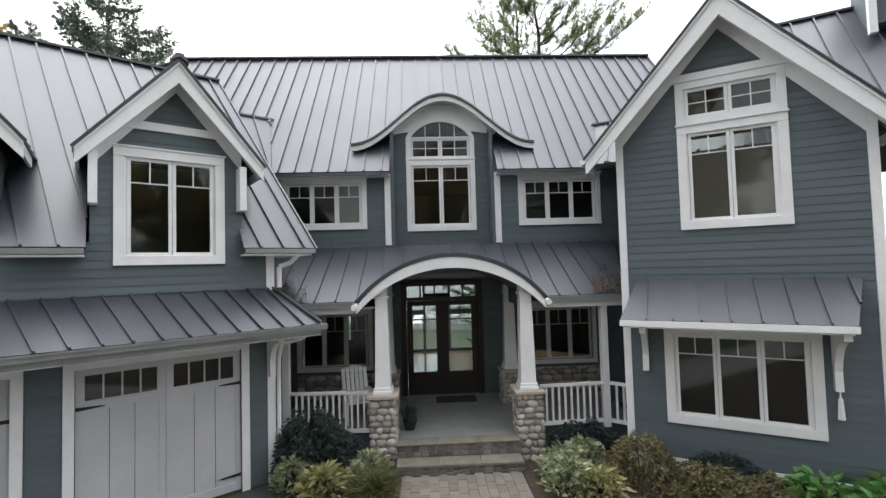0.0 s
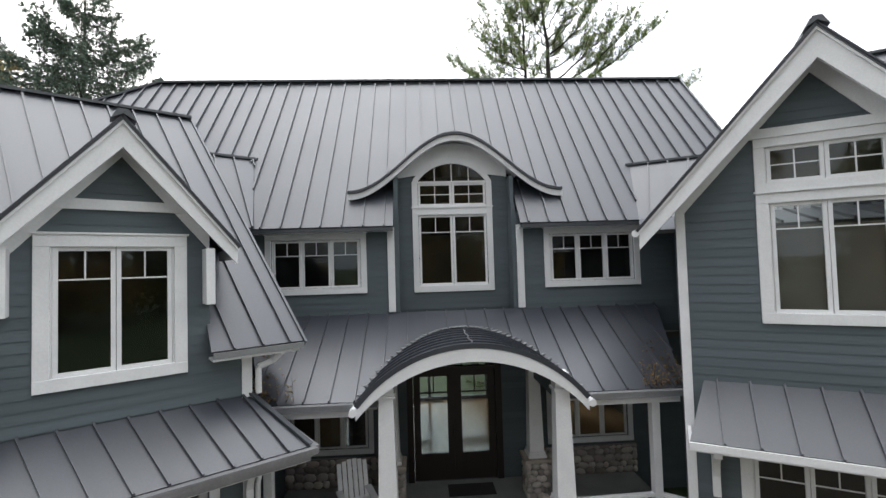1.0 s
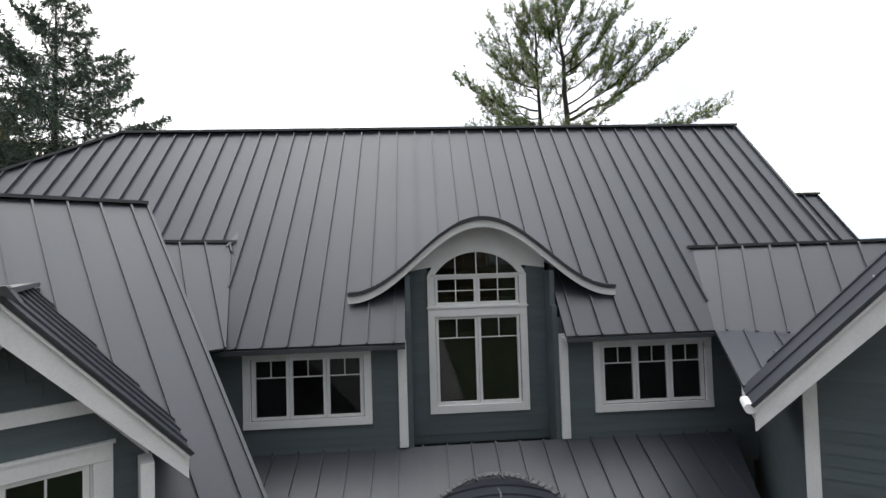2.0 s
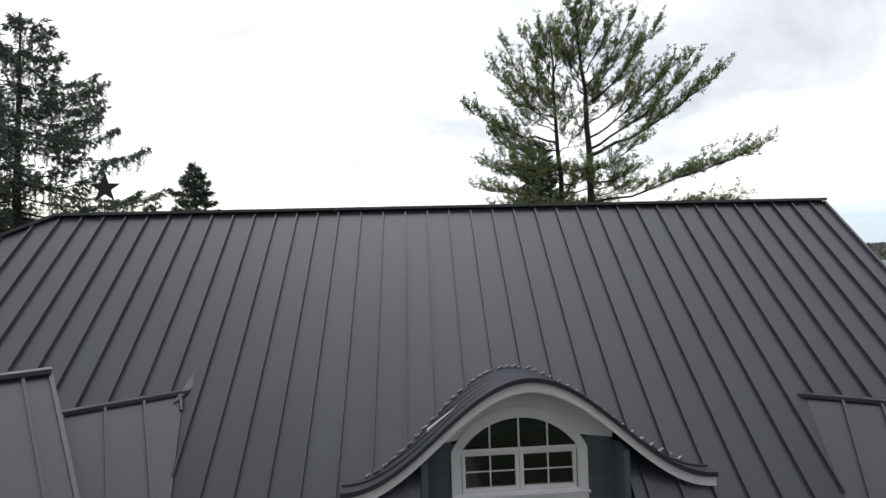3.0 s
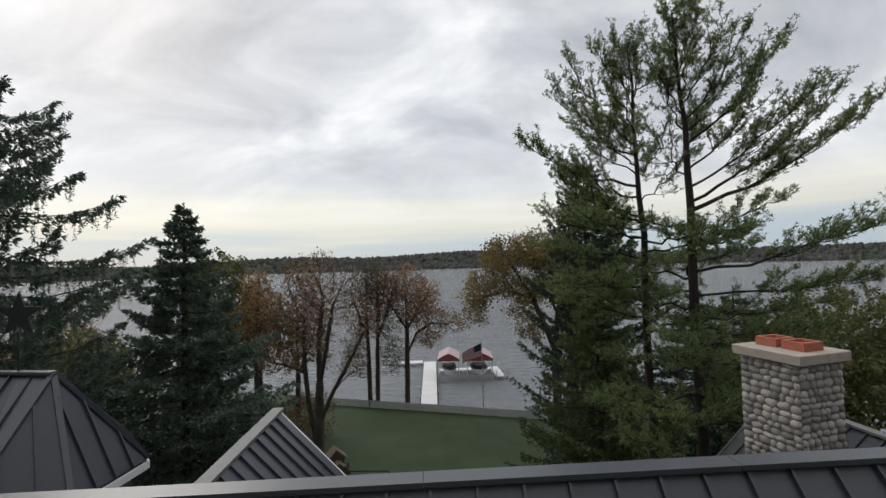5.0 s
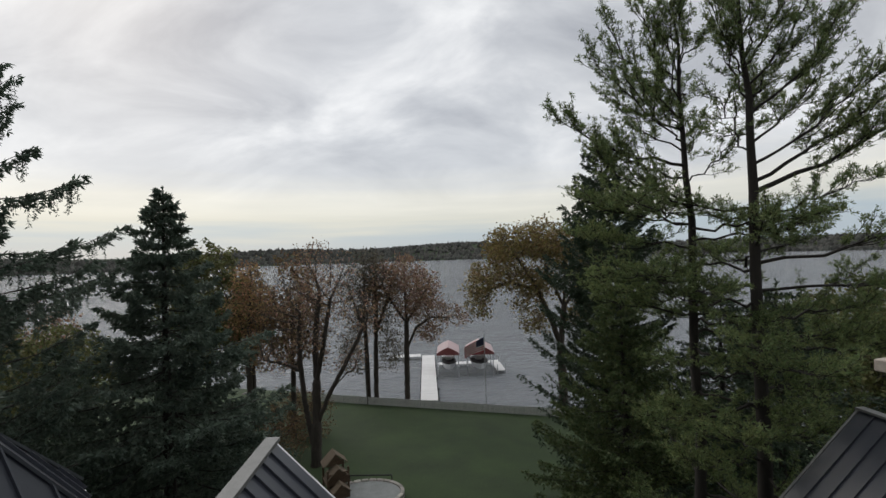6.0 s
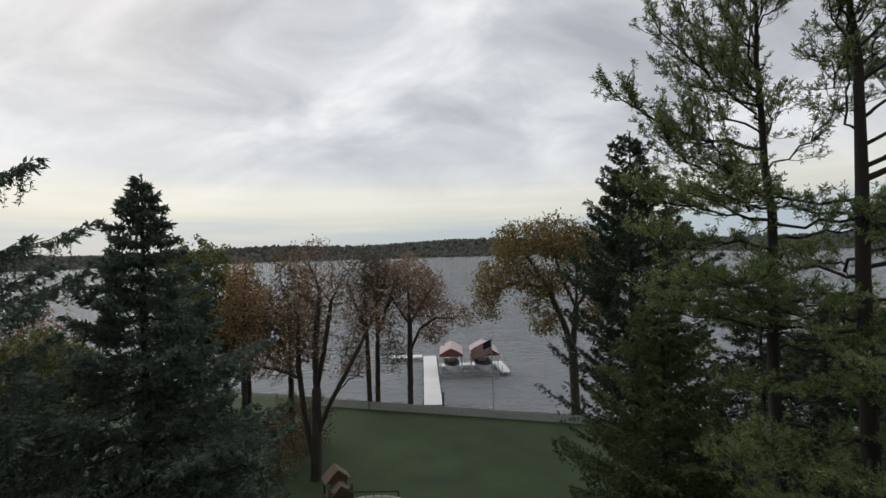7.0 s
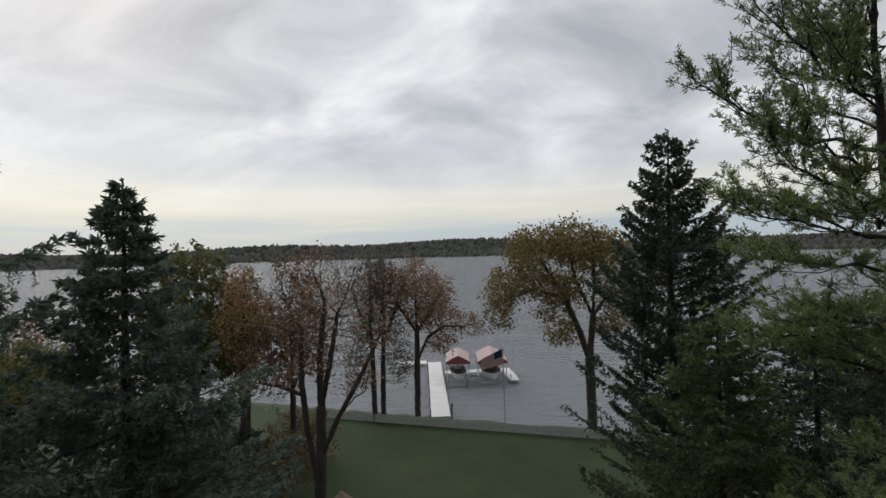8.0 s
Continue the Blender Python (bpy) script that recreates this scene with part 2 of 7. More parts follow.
WATER = bpy.data.materials.new("lake_water")
WATER.use_nodes = True
wn2, wl2 = WATER.node_tree.nodes, WATER.node_tree.links
wb = wn2["Principled BSDF"]
wb.inputs["Base Color"].default_value = (0.25, 0.265, 0.285, 1)
wb.inputs["Roughness"].default_value = 0.09
wb.inputs["IOR"].default_value = 1.33
wtc = wn2.new("ShaderNodeTexCoord")
wmp = wn2.new("ShaderNodeMapping")
wmp.inputs["Rotation"].default_value, wmp.inputs["Scale"].default_value = (0, 0, radians(12)), (0.35, 1.0, 1)
wl2.new(wtc.outputs["Object"], wmp.inputs[0])
wa, wc = wn2.new("ShaderNodeTexNoise"), wn2.new("ShaderNodeTexNoise")
wa.inputs["Scale"].default_value, wa.inputs["Detail"].default_value = 1.15, 8
wc.inputs["Scale"].default_value, wc.inputs["Detail"].default_value = 0.06, 3
wl2.new(wmp.outputs[0], wa.inputs["Vector"]), wl2.new(wmp.outputs[0], wc.inputs["Vector"])
wadd = wn2.new("ShaderNodeMath")
wadd.operation = "MULTIPLY_ADD"
wadd.inputs[1].default_value = 2.5
wl2.new(wc.outputs["Fac"], wadd.inputs[0]), wl2.new(wa.outputs["Fac"], wadd.inputs[2])
wbp = wn2.new("ShaderNodeBump")
wbp.inputs["Strength"].default_value, wbp.inputs["Distance"].default_value = 1.0, 1.6
wl2.new(wadd.outputs[0], wbp.inputs["Height"]), wl2.new(wbp.outputs[0], wb.inputs["Normal"])

# ---- building helpers ----
WM = {}


def thing(name, label, category, at=(0, 0, 0), rz=0, group="", kind=""):
    e = new(name)
    e.matrix_basis = WM[e] = pose(*at, 0, 0, rz)
    e.empty_display_size = 0.2
    return tagged(e, label, category, group, kind)


def islands(bm):
    """The separate solids of bm, each as a bmesh of its own."""
    seen, res = set(), []
    for v in bm.verts[:]:
        if v in seen:
            continue
        group, todo = [], [v]
        seen.add(v)
        while todo:
            a = todo.pop()
            group.append(a)
            for e in a.link_edges:
                b = e.other_vert(a)
                if b not in seen:
                    seen.add(b)
                    todo.append(b)
        nb = bmesh.new()
        twin = {a: nb.verts.new(a.co) for a in group}
        for f in {f for a in group for f in a.link_faces}:
            nb.faces.new([twin[a] for a in f.verts])
        res.append(nb)
    return res


SINGLE = {"wall", "soffit", "fascia", "corner_board", "porch_ceiling", "inner_wall", "stile", "roller_shade", "awning_edge", "valance", "inner_floor", "porch_skirt", "porch_floor", "gutter_end", "balance_rail", "post", "leg"}


def part(name, bm, material, parent, label="", at=None, smooth=False, kind=""):
    """One mesh from bm, whose places are given in the frame `at` (the world if none), under parent. Boards of the kinds in SINGLE come apart, one object each."""
    if name in SINGLE and parent:
        some = islands(bm)
        if len(some) > 1:
            bm.free()
            return [part(name, b, material, parent, label, at, smooth, kind) for b in some][0]
        for b in some:
            b.free()
    me = bpy.data.meshes.new(name)
    m = WM[parent].inverted() if parent else Matrix()
    bm.transform(m @ at if at else m)
    bmesh.ops.recalc_face_normals(bm, faces=bm.faces[:])
    bm.to_mesh(me)
    bm.free()
    me.materials.append(material)
    if smooth:
        me.shade_smooth()
    ob = new(name, me)
    if parent:
        ob.parent = parent
        WM[ob] = WM[parent]
    else:
        WM[ob] = Matrix()
    return tagged(ob, label, "", "", kind)


def top(name, bm, material, label, category, at=None, kind="", group="", smooth=False):
    ob = part(name, bm, material, None, label, at, smooth)
    return tagged(ob, label, category, group, kind)


def piece(name, me, parent, m):
    ob = new(name, me)
    ob.parent = parent
    ob.matrix_basis = WM[parent].inverted() @ m
    return ob


def box(bm, x0, x1, y0, y1, z0, z1, bevel=0.0):
    v = [bm.verts.new((x, y, z)) for x in (x0, x1) for y in (y0, y1) for z in (z0, z1)]
    fs = [bm.faces.new([v[i] for i in f]) for f in ((0, 1, 3, 2), (4, 6, 7, 5), (0, 4, 5, 1), (2, 3, 7, 6), (0, 2, 6, 4), (1, 5, 7, 3))]
    if bevel:
        es = {e for f in fs for e in f.edges}
        bmesh.ops.bevel(bm, geom=list(es), offset=bevel, segments=1, affect="EDGES")
    return bm


def boxes(*rows, bevel=0.0):
    bm = bmesh.new()
    for r in rows:
        box(bm, *r, bevel=bevel)
    return bm


def slab(bm, pts, n):
    """A solid: the polygon pts and its copy shifted by n."""
    n = Vector(n)
    a = [bm.verts.new(p) for p in pts]
    b = [bm.verts.new(Vector(p) + n) for p in pts]
    bm.faces.new(a), bm.faces.new(b[::-1])
    for i in range(len(a)):
        j = (i + 1) % len(a)
        bm.faces.new((a[i], b[i], b[j], a[j]))
    return bm


def prism(pts, n):
    return slab(bmesh.new(), pts, n)


def beam(bm, p, q, w, h):
    """A straight bar from p to q, w wide and h deep."""
    p, q = Vector(p), Vector(q)
    d = (q - p).normalized()
    s = d.cross((0, 0, 1))
    s = s.normalized() if s.length > 1e-4 else Vector((1, 0, 0))
    u = s.cross(d).normalized()
    slab(bm, [p + s * a * w / 2 + u * b * h / 2 for a, b in ((-1, -1), (1, -1), (1, 1), (-1, 1))], q - p)
    return bm


def rod(bm, p, q, r, n=8, r2=None):
    p, q = Vector(p), Vector(q)
    d = (q - p).normalized()
    s = d.orthogonal().normalized()
    u = d.cross(s)
    r2 = r if r2 is None else r2
    ring = [(s * math.cos(a) + u * math.sin(a)) for a in (2 * math.pi * i / n for i in range(n))]
    a = [bm.verts.new(p + k * r) for k in ring]
    b = [bm.verts.new(q + k * r2) for k in ring]
    for i in range(n):
        j = (i + 1) % n
        bm.faces.new((a[i], a[j], b[j], b[i]))
    bm.faces.new(a[::-1]), bm.faces.new(b)
    return bm


def np_mesh(name, verts, tris, material, parent=None, quads=None, kind="", label="", smooth=False):
    me = bpy.data.meshes.new(name)
    verts = np.asarray(verts, dtype=np.float32)
    if parent:
        im = np.array(WM[parent].inverted())
        verts = verts @ im[:3, :3].T.astype(np.float32) + im[:3, 3].astype(np.float32)
    faces = np.asarray(tris if quads is None else quads, dtype=np.int32)
    k = faces.shape[1]
    me.vertices.add(len(verts)), me.loops.add(faces.size), me.polygons.add(len(faces))
    me.vertices.foreach_set("co", verts.ravel())
    me.loops.foreach_set("vertex_index", faces.ravel())
    me.polygons.foreach_set("loop_start", np.arange(0, faces.size, k, dtype=np.int32))
    me.update(calc_edges=True)
    me.materials.append(material)
    if smooth:
        me.shade_smooth()
    ob = new(name, me)
    if parent:
        ob.parent = parent
        WM[ob] = WM[parent]
    else:
        WM[ob] = Matrix()
    return tagged(ob, label, "", "", kind)


def clip(poly, k, lim, sign):
    """The part of a flat polygon with sign * coordinate k >= sign * lim."""
    res = []
    for i, a in enumerate(poly):
        b = poly[(i + 1) % len(poly)]
        ia, ib = sign * (a[k] - lim) >= 0, sign * (b[k] - lim) >= 0
        if ia:
            res.append(a)
        if ia != ib:
            t = (lim - a[k]) / (b[k] - a[k])
            res.append((a[0] + t * (b[0] - a[0]), a[1] + t * (b[1] - a[1])))
    return res


SEAM = 0.406


def roof(parent, polys, u_dir, start=None, at=None, rib=0.045, name="roof", thick=0.05, cuts=None, pan=SEAM):
    """A standing-seam roof face: a deck with one panel object to each strip. polys lie in one plane; u_dir runs along the eave."""
    deck = bmesh.new()
    pts = [[(at @ Vector(p)) if at else Vector(p) for p in poly] for poly in polys]
    o = pts[0][0]
    u = ((at.to_3x3() @ Vector(u_dir)) if at else Vector(u_dir)).normalized()
    nrm = Vector((0, 0, 0))
    for i in range(len(pts[0])):
        nrm += (pts[0][i] - o).cross(pts[0][(i + 1) % len(pts[0])] - o)
    nrm.normalize()
    if nrm.z < 0:
        nrm = -nrm
    v = nrm.cross(u)
    for p in pts:
        slab(deck, [q - nrm * 0.012 for q in p], -nrm * thick)
    ob = part(name, deck, ROOFEDGE, parent)
    flat = [[((q - o).dot(u), (q - o).dot(v)) for q in p] for p in pts]
    lo = min(q[0] for p in flat for q in p)
    hi = max(q[0] for p in flat for q in p)
    if cuts is None:
        s = lo if start is None else start - pan * math.ceil((start - lo) / pan + 1)
        cuts = [s + pan * k for k in range(int((hi - s) / pan) + 2)]
    for s, nxt in zip(cuts, cuts[1:]):
        for p in flat:
            c = clip(clip(p, 0, s, 1), 0, nxt, -1)
            if len(c) < 3 or max(q[0] for q in c) - min(q[0] for q in c) < 0.01:
                continue
            bm = bmesh.new()
            slab(bm, [o + u * q[0] + v * q[1] - nrm * 0.012 for q in c], nrm * 0.012)
            edge = [q[1] for q in c if abs(q[0] - s) < 1e-4]
            if len(edge) >= 2 and max(edge) - min(edge) > 0.03:
                a0, a1 = min(edge), max(edge)
                e0, e1 = o + u * s + v * a0, o + u * s + v * a1
                slab(bm, [e0 - u * 0.014, e0 + u * 0.014, e1 + u * 0.014, e1 - u * 0.014], nrm * rib)
            part("roof_panel", bm, ROOF, ob)
    return ob


def wall_cells(x0, x1, z0, z1, holes, y0, y1):
    """A wall with openings, as one solid of cells."""
    xs = sorted({x0, x1, *(h[0] for h in holes), *(h[1] for h in holes)})
    zs = sorted({z0, z1, *(h[2] for h in holes), *(h[3] for h in holes)})
    bm, known = bmesh.new(), {}
    nx, nz = len(xs) - 1, len(zs) - 1

    def full(i, k):
        if not (0 <= i < nx and 0 <= k < nz):
            return False
        mx_, mz_ = (xs[i] + xs[i + 1]) / 2, (zs[k] + zs[k + 1]) / 2
        return not any(h[0] < mx_ < h[1] and h[2] < mz_ < h[3] for h in holes)

    def vert(i, y, k):
        if (i, y, k) not in known:
            known[i, y, k] = bm.verts.new((xs[i], y, zs[k]))
        return known[i, y, k]

    for i in range(nx):
        for k in range(nz):
            if not full(i, k):
                continue
            for y in (y0, y1):
                bm.faces.new([vert(i, y, k), vert(i + 1, y, k), vert(i + 1, y, k + 1), vert(i, y, k + 1)])
            for di, dk, a, b in ((-1, 0, (0, 0), (0, 1)), (1, 0, (1, 0), (1, 1)), (0, -1, (0, 0), (1, 0)), (0, 1, (0, 1), (1, 1))):
                if not full(i + di, k + dk):
                    a, b = (i + a[0], k + a[1]), (i + b[0], k + b[1])
                    bm.faces.new([vert(a[0], y0, a[1]), vert(b[0], y0, b[1]), vert(b[0], y1, b[1]), vert(a[0], y1, a[1])])
    return bm


BOARD = bpy.data.meshes.new("clapboard")
_b = bmesh.new()
slab(_b, [(0, 0, 0), (0, -0.013, 0), (0, -0.004, 1), (0, 0, 1)], (1, 0, 0))
bmesh.ops.recalc_face_normals(_b, faces=_b.faces[:])
_b.to_mesh(BOARD)
_b.free()
BOARD.materials.append(SIDING)
LAP = 0.135


def clad(parent, at, z0, z1, spans, holes=()):
    """Lap siding: a board object to each free stretch of each course. spans(z) gives the wall's ends at that height."""
    z = z0
    while z < z1 - 0.03:
        h = min(LAP, z1 - z)
        zm = z + h / 2
        free = [spans(zm)]
        for hx0, hx1, hz0, hz1 in holes:
            if hz0 < zm < hz1:
                nxt = []
                for a, b in free:
                    if hx1 <= a or hx0 >= b:
                        nxt.append((a, b))
                    else:
                        if hx0 > a:
                            nxt.append((a, hx0))
                        if hx1 < b:
                            nxt.append((hx1, b))
                free = nxt
        for a, b in free:
            if b - a > 0.03:
                piece("clapboard", BOARD, parent, at @ Matrix.Translation((a, 0, z)) @ Matrix.Diagonal((b - a, 1, h * 1.04, 1)))
        z += LAP


def sash(win, at, x0, x1, z0, z1, cols, rows, y=0.0, bar=0.05, part_rows=None):
    """One glazed light: a sash frame, its panes' glass and its glazing bars."""
    part("sash", wall_cells(x0, x1, z0, z1, [(x0 + bar, x1 - bar, z0 + bar, z1 - bar)], y, y + 0.05), TRIM, win, at=at)
    g = part("pane", boxes((x0 + bar, x1 - bar, y + 0.024, y + 0.030, z0 + bar, z1 - bar)), GLASS, win, at=at)
    g.visible_shadow = False
    a, b, c, d = x0 + bar, x1 - bar, z0 + bar, z1 - bar
    if part_rows is not None:
        zt = c + (d - c) * part_rows
        part("glazing_bar", boxes((a, b, y + 0.012, y + 0.022, zt - 0.009, zt + 0.009)), TRIM, win, at=at)
        for i in range(1, cols):
            xm = a + (b - a) * i / cols
            part("glazing_bar", boxes((xm - 0.009, xm + 0.009, y + 0.012, y + 0.022, zt + 0.009, d)), TRIM, win, at=at)
    else:
        for i in range(1, cols):
            xm = a + (b - a) * i / cols
            part("glazing_bar", boxes((xm - 0.009, xm + 0.009, y + 0.012, y + 0.022, c, d)), TRIM, win, at=at)
        for i in range(1, rows):
            zt = c + (d - c) * i / rows
            part("glazing_bar", boxes((a, b, y + 0.010, y + 0.0115, zt - 0.009, zt + 0.009)), TRIM, win, at=at)


def window(parent, at, x0, x1, z0, z1, lights, case=0.13, cols=2, rows=1, part_rows=0.74, label="", head=0.0):
    """A cased window in a wall's frame: x0..z1 are the outside of the casing."""
    c = case
    win = part("window", boxes((x0, x1, -0.045, 0.0, z1 - c - head, z1), bevel=0.004), TRIM, parent, label, at)
    part("side_casing", boxes((x0, x0 + c, -0.042, 0.0, z0 + c, z1 - c - head), bevel=0.004), TRIM, win, at=at)
    part("side_casing", boxes((x1 - c, x1, -0.042, 0.0, z0 + c, z1 - c - head), bevel=0.004), TRIM, win, at=at)
    part("sill", boxes((x0, x1, -0.05, 0.0, z0, z0 + c), bevel=0.004), TRIM, win, at=at)
    part("drip_cap", boxes((x0 - 0.02, x1 + 0.02, -0.065, 0.0, z1 + 0.001, z1 + 0.025)), TRIM, win, at=at)
    a, b = x0 + c, x1 - c
    for ja in (a, b - 0.02):
        part("jamb", boxes((ja, ja + 0.02, 0.001, 0.12, z0 + c, z1 - c - head)), TRIM, win, at=at)
    a, b = a + 0.02, b - 0.02
    w = (b - a) / lights
    for i in range(lights):
        sash(win, at, a + i * w + 0.004, a + (i + 1) * w - 0.004, z0 + c, z1 - c - head, cols, rows, 0.0, part_rows=part_rows)
    return win


def hole(x0, x1, z0, z1, case=0.13, head=0.0):
    return (x0 + case, x1 - case, z0 + case, z1 - case - head)

GUTTER = surf("grey_metal_gutter", (0.22, 0.22, 0.23), (0.32, 0.32, 0.33), 3, 0.28, 0.05, 0.3)
# riser stone, darker than STONE
RISER = surf("dark_riser_stone", (0.10, 0.09, 0.078), (0.21, 0.19, 0.165), 9, 0.8, 0.3, vary=0.4)
TREAD = surf("weathered_stone_tread", (0.13, 0.12, 0.095), (0.235, 0.21, 0.17), 5, 0.8, 0.3, vary=0.12)

# ---- the house ----
CX = 0.92
house = thing("house", "large grey-blue clapboard house with white trim and dark standing-seam metal roofs", "house", (CX, 13.0, 0))
FL = pose(-4.339, 8.575, 0, 0, 0, 35.3)
FR = pose(4.128, 9.887, 0, 0, 0, -30.3)
FM, FC, FG = pose(0, 12.54, 0), pose(0, 13.0, 0), pose(0, 13.37, 0)
PITCH = 1.22
RY, RZ = 15.915, 10.666


def mz(y):
    return RZ - PITCH * abs(RY - y)


def on_main(*xy):
    return [(x, y, mz(y)) for x, y in xy]


def cap(p, q, at=None, w=0.16, h=0.05, name="ridge_cap", mat=ROOFEDGE):
    return part(name, beam(bmesh.new(), p, q, w, h), mat, house, at=at)


# main roof, with a gap for the tall middle window
roof(house, [on_main((-3.18, 12.2), (-0.39, 12.2), (-0.39, RY), (-3.647, RY), (-3.647, 13.641)),
             on_main((-3.647, 13.3), (-3.647, RY), (-7.10, RY), (-9.6, 14.79), (-9.6, 13.3)),
             on_main((-0.39, 13.15), (2.23, 13.15), (2.23, RY), (-0.39, RY)),
             on_main((2.23, 12.2), (4.74, 12.2), (5.14, 13.35), (5.14, RY), (2.23, RY)),
             on_main((5.14, 13.0), (8.045, 13.0), (8.045, RY), (5.14, RY))], (1, 0, 0), cuts=[3.18 + x for x in [-1.848 - 0.394 * k for k in range(21, -1, -1)] + [-1.848 + 0.4252 * k for k in range(1, 11)] + [2.829 + 0.4075 * k for k in range(15)]])
roof(house, [[(-7.10, RY, RZ), (8.045, RY, RZ), (8.045, 19.7, mz(19.7)), (-9.6, 19.7, mz(19.7)), (-9.6, 17.04, mz(17.04))]], (1, 0, 0))
roof(house, [[(-7.10, RY, RZ), (-9.6, 14.79, mz(14.79)), (-13.5, 14.79, 7.2), (-13.5, 17.04, 7.2), (-9.6, 17.04, mz(17.04))]], (0, 1, 0))
cap((-7.1, RY, RZ + 0.02), (-1.913, RY, RZ + 0.02), w=0.22)
cap((-1.905, RY, RZ + 0.02), (1.047, RY, RZ + 0.02), w=0.22)
cap((1.055, RY, RZ + 0.02), (8.07, RY, RZ + 0.02), w=0.22)
cap((-7.1, RY, RZ + 0.02), (-9.6, 14.79, mz(14.79) + 0.02))
part("rake_trim", beam(bmesh.new(), (8.06, RY, RZ - 0.06), (8.06, 12.6, mz(12.6) - 0.06), 0.05, 0.16), ROOFEDGE, house)
# lower roof past the main gable
roof(house, [[(8.0, 14.0, 8.9 - 1.22 * 2.2), (10.46, 14.0, 8.9 - 1.22 * 2.2), (10.46, 16.2, 8.9), (8.0, 16.2, 8.9)]], (1, 0, 0))
cap((8.0, 16.2, 8.92), (10.5, 16.2, 8.92))

# connector roofs towards the two wings
roof(house, [[(1.0, 2.26, 6.16), (3.04, 2.26, 6.16), (3.49, 3.73, 7.897), (1.0, 3.73, 7.897)]], (1, 0, 0), at=FL)
cap((1.0, 3.73, 7.90), (3.55, 3.73, 7.90), FL, 0.12)
part("flashing", prism([(3.35, 3.6, 7.78), (3.85, 4.05, 8.33), (3.6, 3.72, 7.93)], (0, 0, 0.02)), ROOFEDGE, house, "bent grey metal flashing", FL)
roof(house, [[(-0.64, 2.305, 6.13), (6.0, 2.305, 6.13), (6.0, 3.5, 7.54), (-0.874, 3.5, 7.54)]], (1, 0, 0), at=FR)
roof(house, [[(-0.52, 0.25, 5.77), (3.9, 0.25, 5.77), (3.9, 2.30, 6.135), (-0.64, 2.30, 6.135)]], (1, 0, 0), at=FR)
cap((-0.95, 3.5, 7.55), (6.0, 3.5, 7.55), FR, 0.12)
roof(house, [[(2.6, 1.0, 6.33), (9.0, 1.0, 6.33), (9.0, 3.3, 9.04), (2.6, 3.3, 9.04)]], (1, 0, 0), at=FR)
cap((2.6, 3.3, 9.06), (9.0, 3.3, 9.06), FR, 0.14)
roof(house, [[(2.6, 3.3, 9.04), (9.0, 3.3, 9.04), (9.0, 6.0, 5.9), (2.6, 6.0, 5.9)]], (1, 0, 0), at=FR)
part("wall", boxes((4.5, 7.2, 2.2, 3.4, 8.2, 10.4)), SIDING, house, "dormer cheek in grey-blue siding", FR)
part("corner_board", boxes((4.38, 4.499, 2.1, 2.22, 8.0, 10.4)), TRIM, house, at=FR)

# eaves of the main roof
for x0, x1 in ((-3.3, -0.39), (2.23, 4.85)):
    part("fascia", boxes((x0, x1, 12.17, 12.21, 6.03, 6.10)), ROOFEDGE, house)
    part("soffit", boxes((x0, x1, 12.211, 12.54, 6.04, 6.07)), TRIM, house)

# upper main walls
WL, WR = (-3.05, -0.97, 4.77, 6.02), (2.79, 4.87, 4.77, 6.02)
w = part("wall", wall_cells(-4.2, -0.38, 3.9, 6.4, [hole(*WL)], 0.0, 0.16), SIDING, house, at=FM)
clad(w, FM, 4.3, 6.04, lambda z: (-4.2, -0.53), [WL])
w = part("wall", wall_cells(2.2, 6.2, 3.9, 6.4, [hole(*WR)], 0.0, 0.16), SIDING, house, at=FM)
clad(w, FM, 4.3, 6.04, lambda z: (2.34, 5.6), [WR])
for x0, x1 in ((-0.53, -0.385), (2.20, 2.345)):
    part("corner_board", boxes((x0, x1, 12.49, 12.539, 4.36, 6.12), bevel=0.004), TRIM, house)
window(house, FM, *WL, 3, 0.12, part_rows=0.7)
window(house, FM, *WR, 3, 0.12, part_rows=0.7)

# recess with the tall arched window
CW = (0.0, 1.78, 4.72, 7.25)
for x0, x1 in ((-0.384, -0.30), (2.12, 2.199)):
    w = part("wall", boxes((x0, x1, 12.66, 13.0, 4.2, 7.2)), SIDING, house)
    part("wall", boxes((x0, x1, 12.56, 12.659, 4.2, 6.6)), SIDING, house)
w = part("wall", wall_cells(-0.30, 2.12, 4.2, 7.25, [(0.14, 1.64, 4.85, 7.25)], 0.0, 0.16), SIDING, house, at=FC)
clad(w, FC, 4.35, 7.3, lambda z: (-0.30, 2.12), [(0.0, 1.78, 4.7, 8)])
cw = part("window", boxes((0.13, 1.65, -0.045, 0.0, 6.42, 6.62), bevel=0.004), TRIM, house, "tall white window under an arched head", FC)
for x0 in (0.0, 1.65):
    part("side_casing", boxes((x0, x0 + 0.13, -0.045, 0.0, 4.72, 7.15), bevel=0.004), TRIM, cw, at=FC)
part("sill", boxes((0.13, 1.65, -0.05, 0.0, 4.72, 4.86), bevel=0.004), TRIM, cw, at=FC)
part("drip_cap", boxes((-0.02, 1.80, -0.065, -0.046, 6.57, 6.60)), TRIM, cw, at=FC)
for i in range(2):
    a = 0.13 + 0.76 * i
    sash(cw, FC, a + 0.004, a + 0.756, 4.86, 6.42, 2, 1, part_rows=0.77)
    sash(cw, FC, a + 0.004, a + 0.756, 6.62, 7.13, 2, 2)


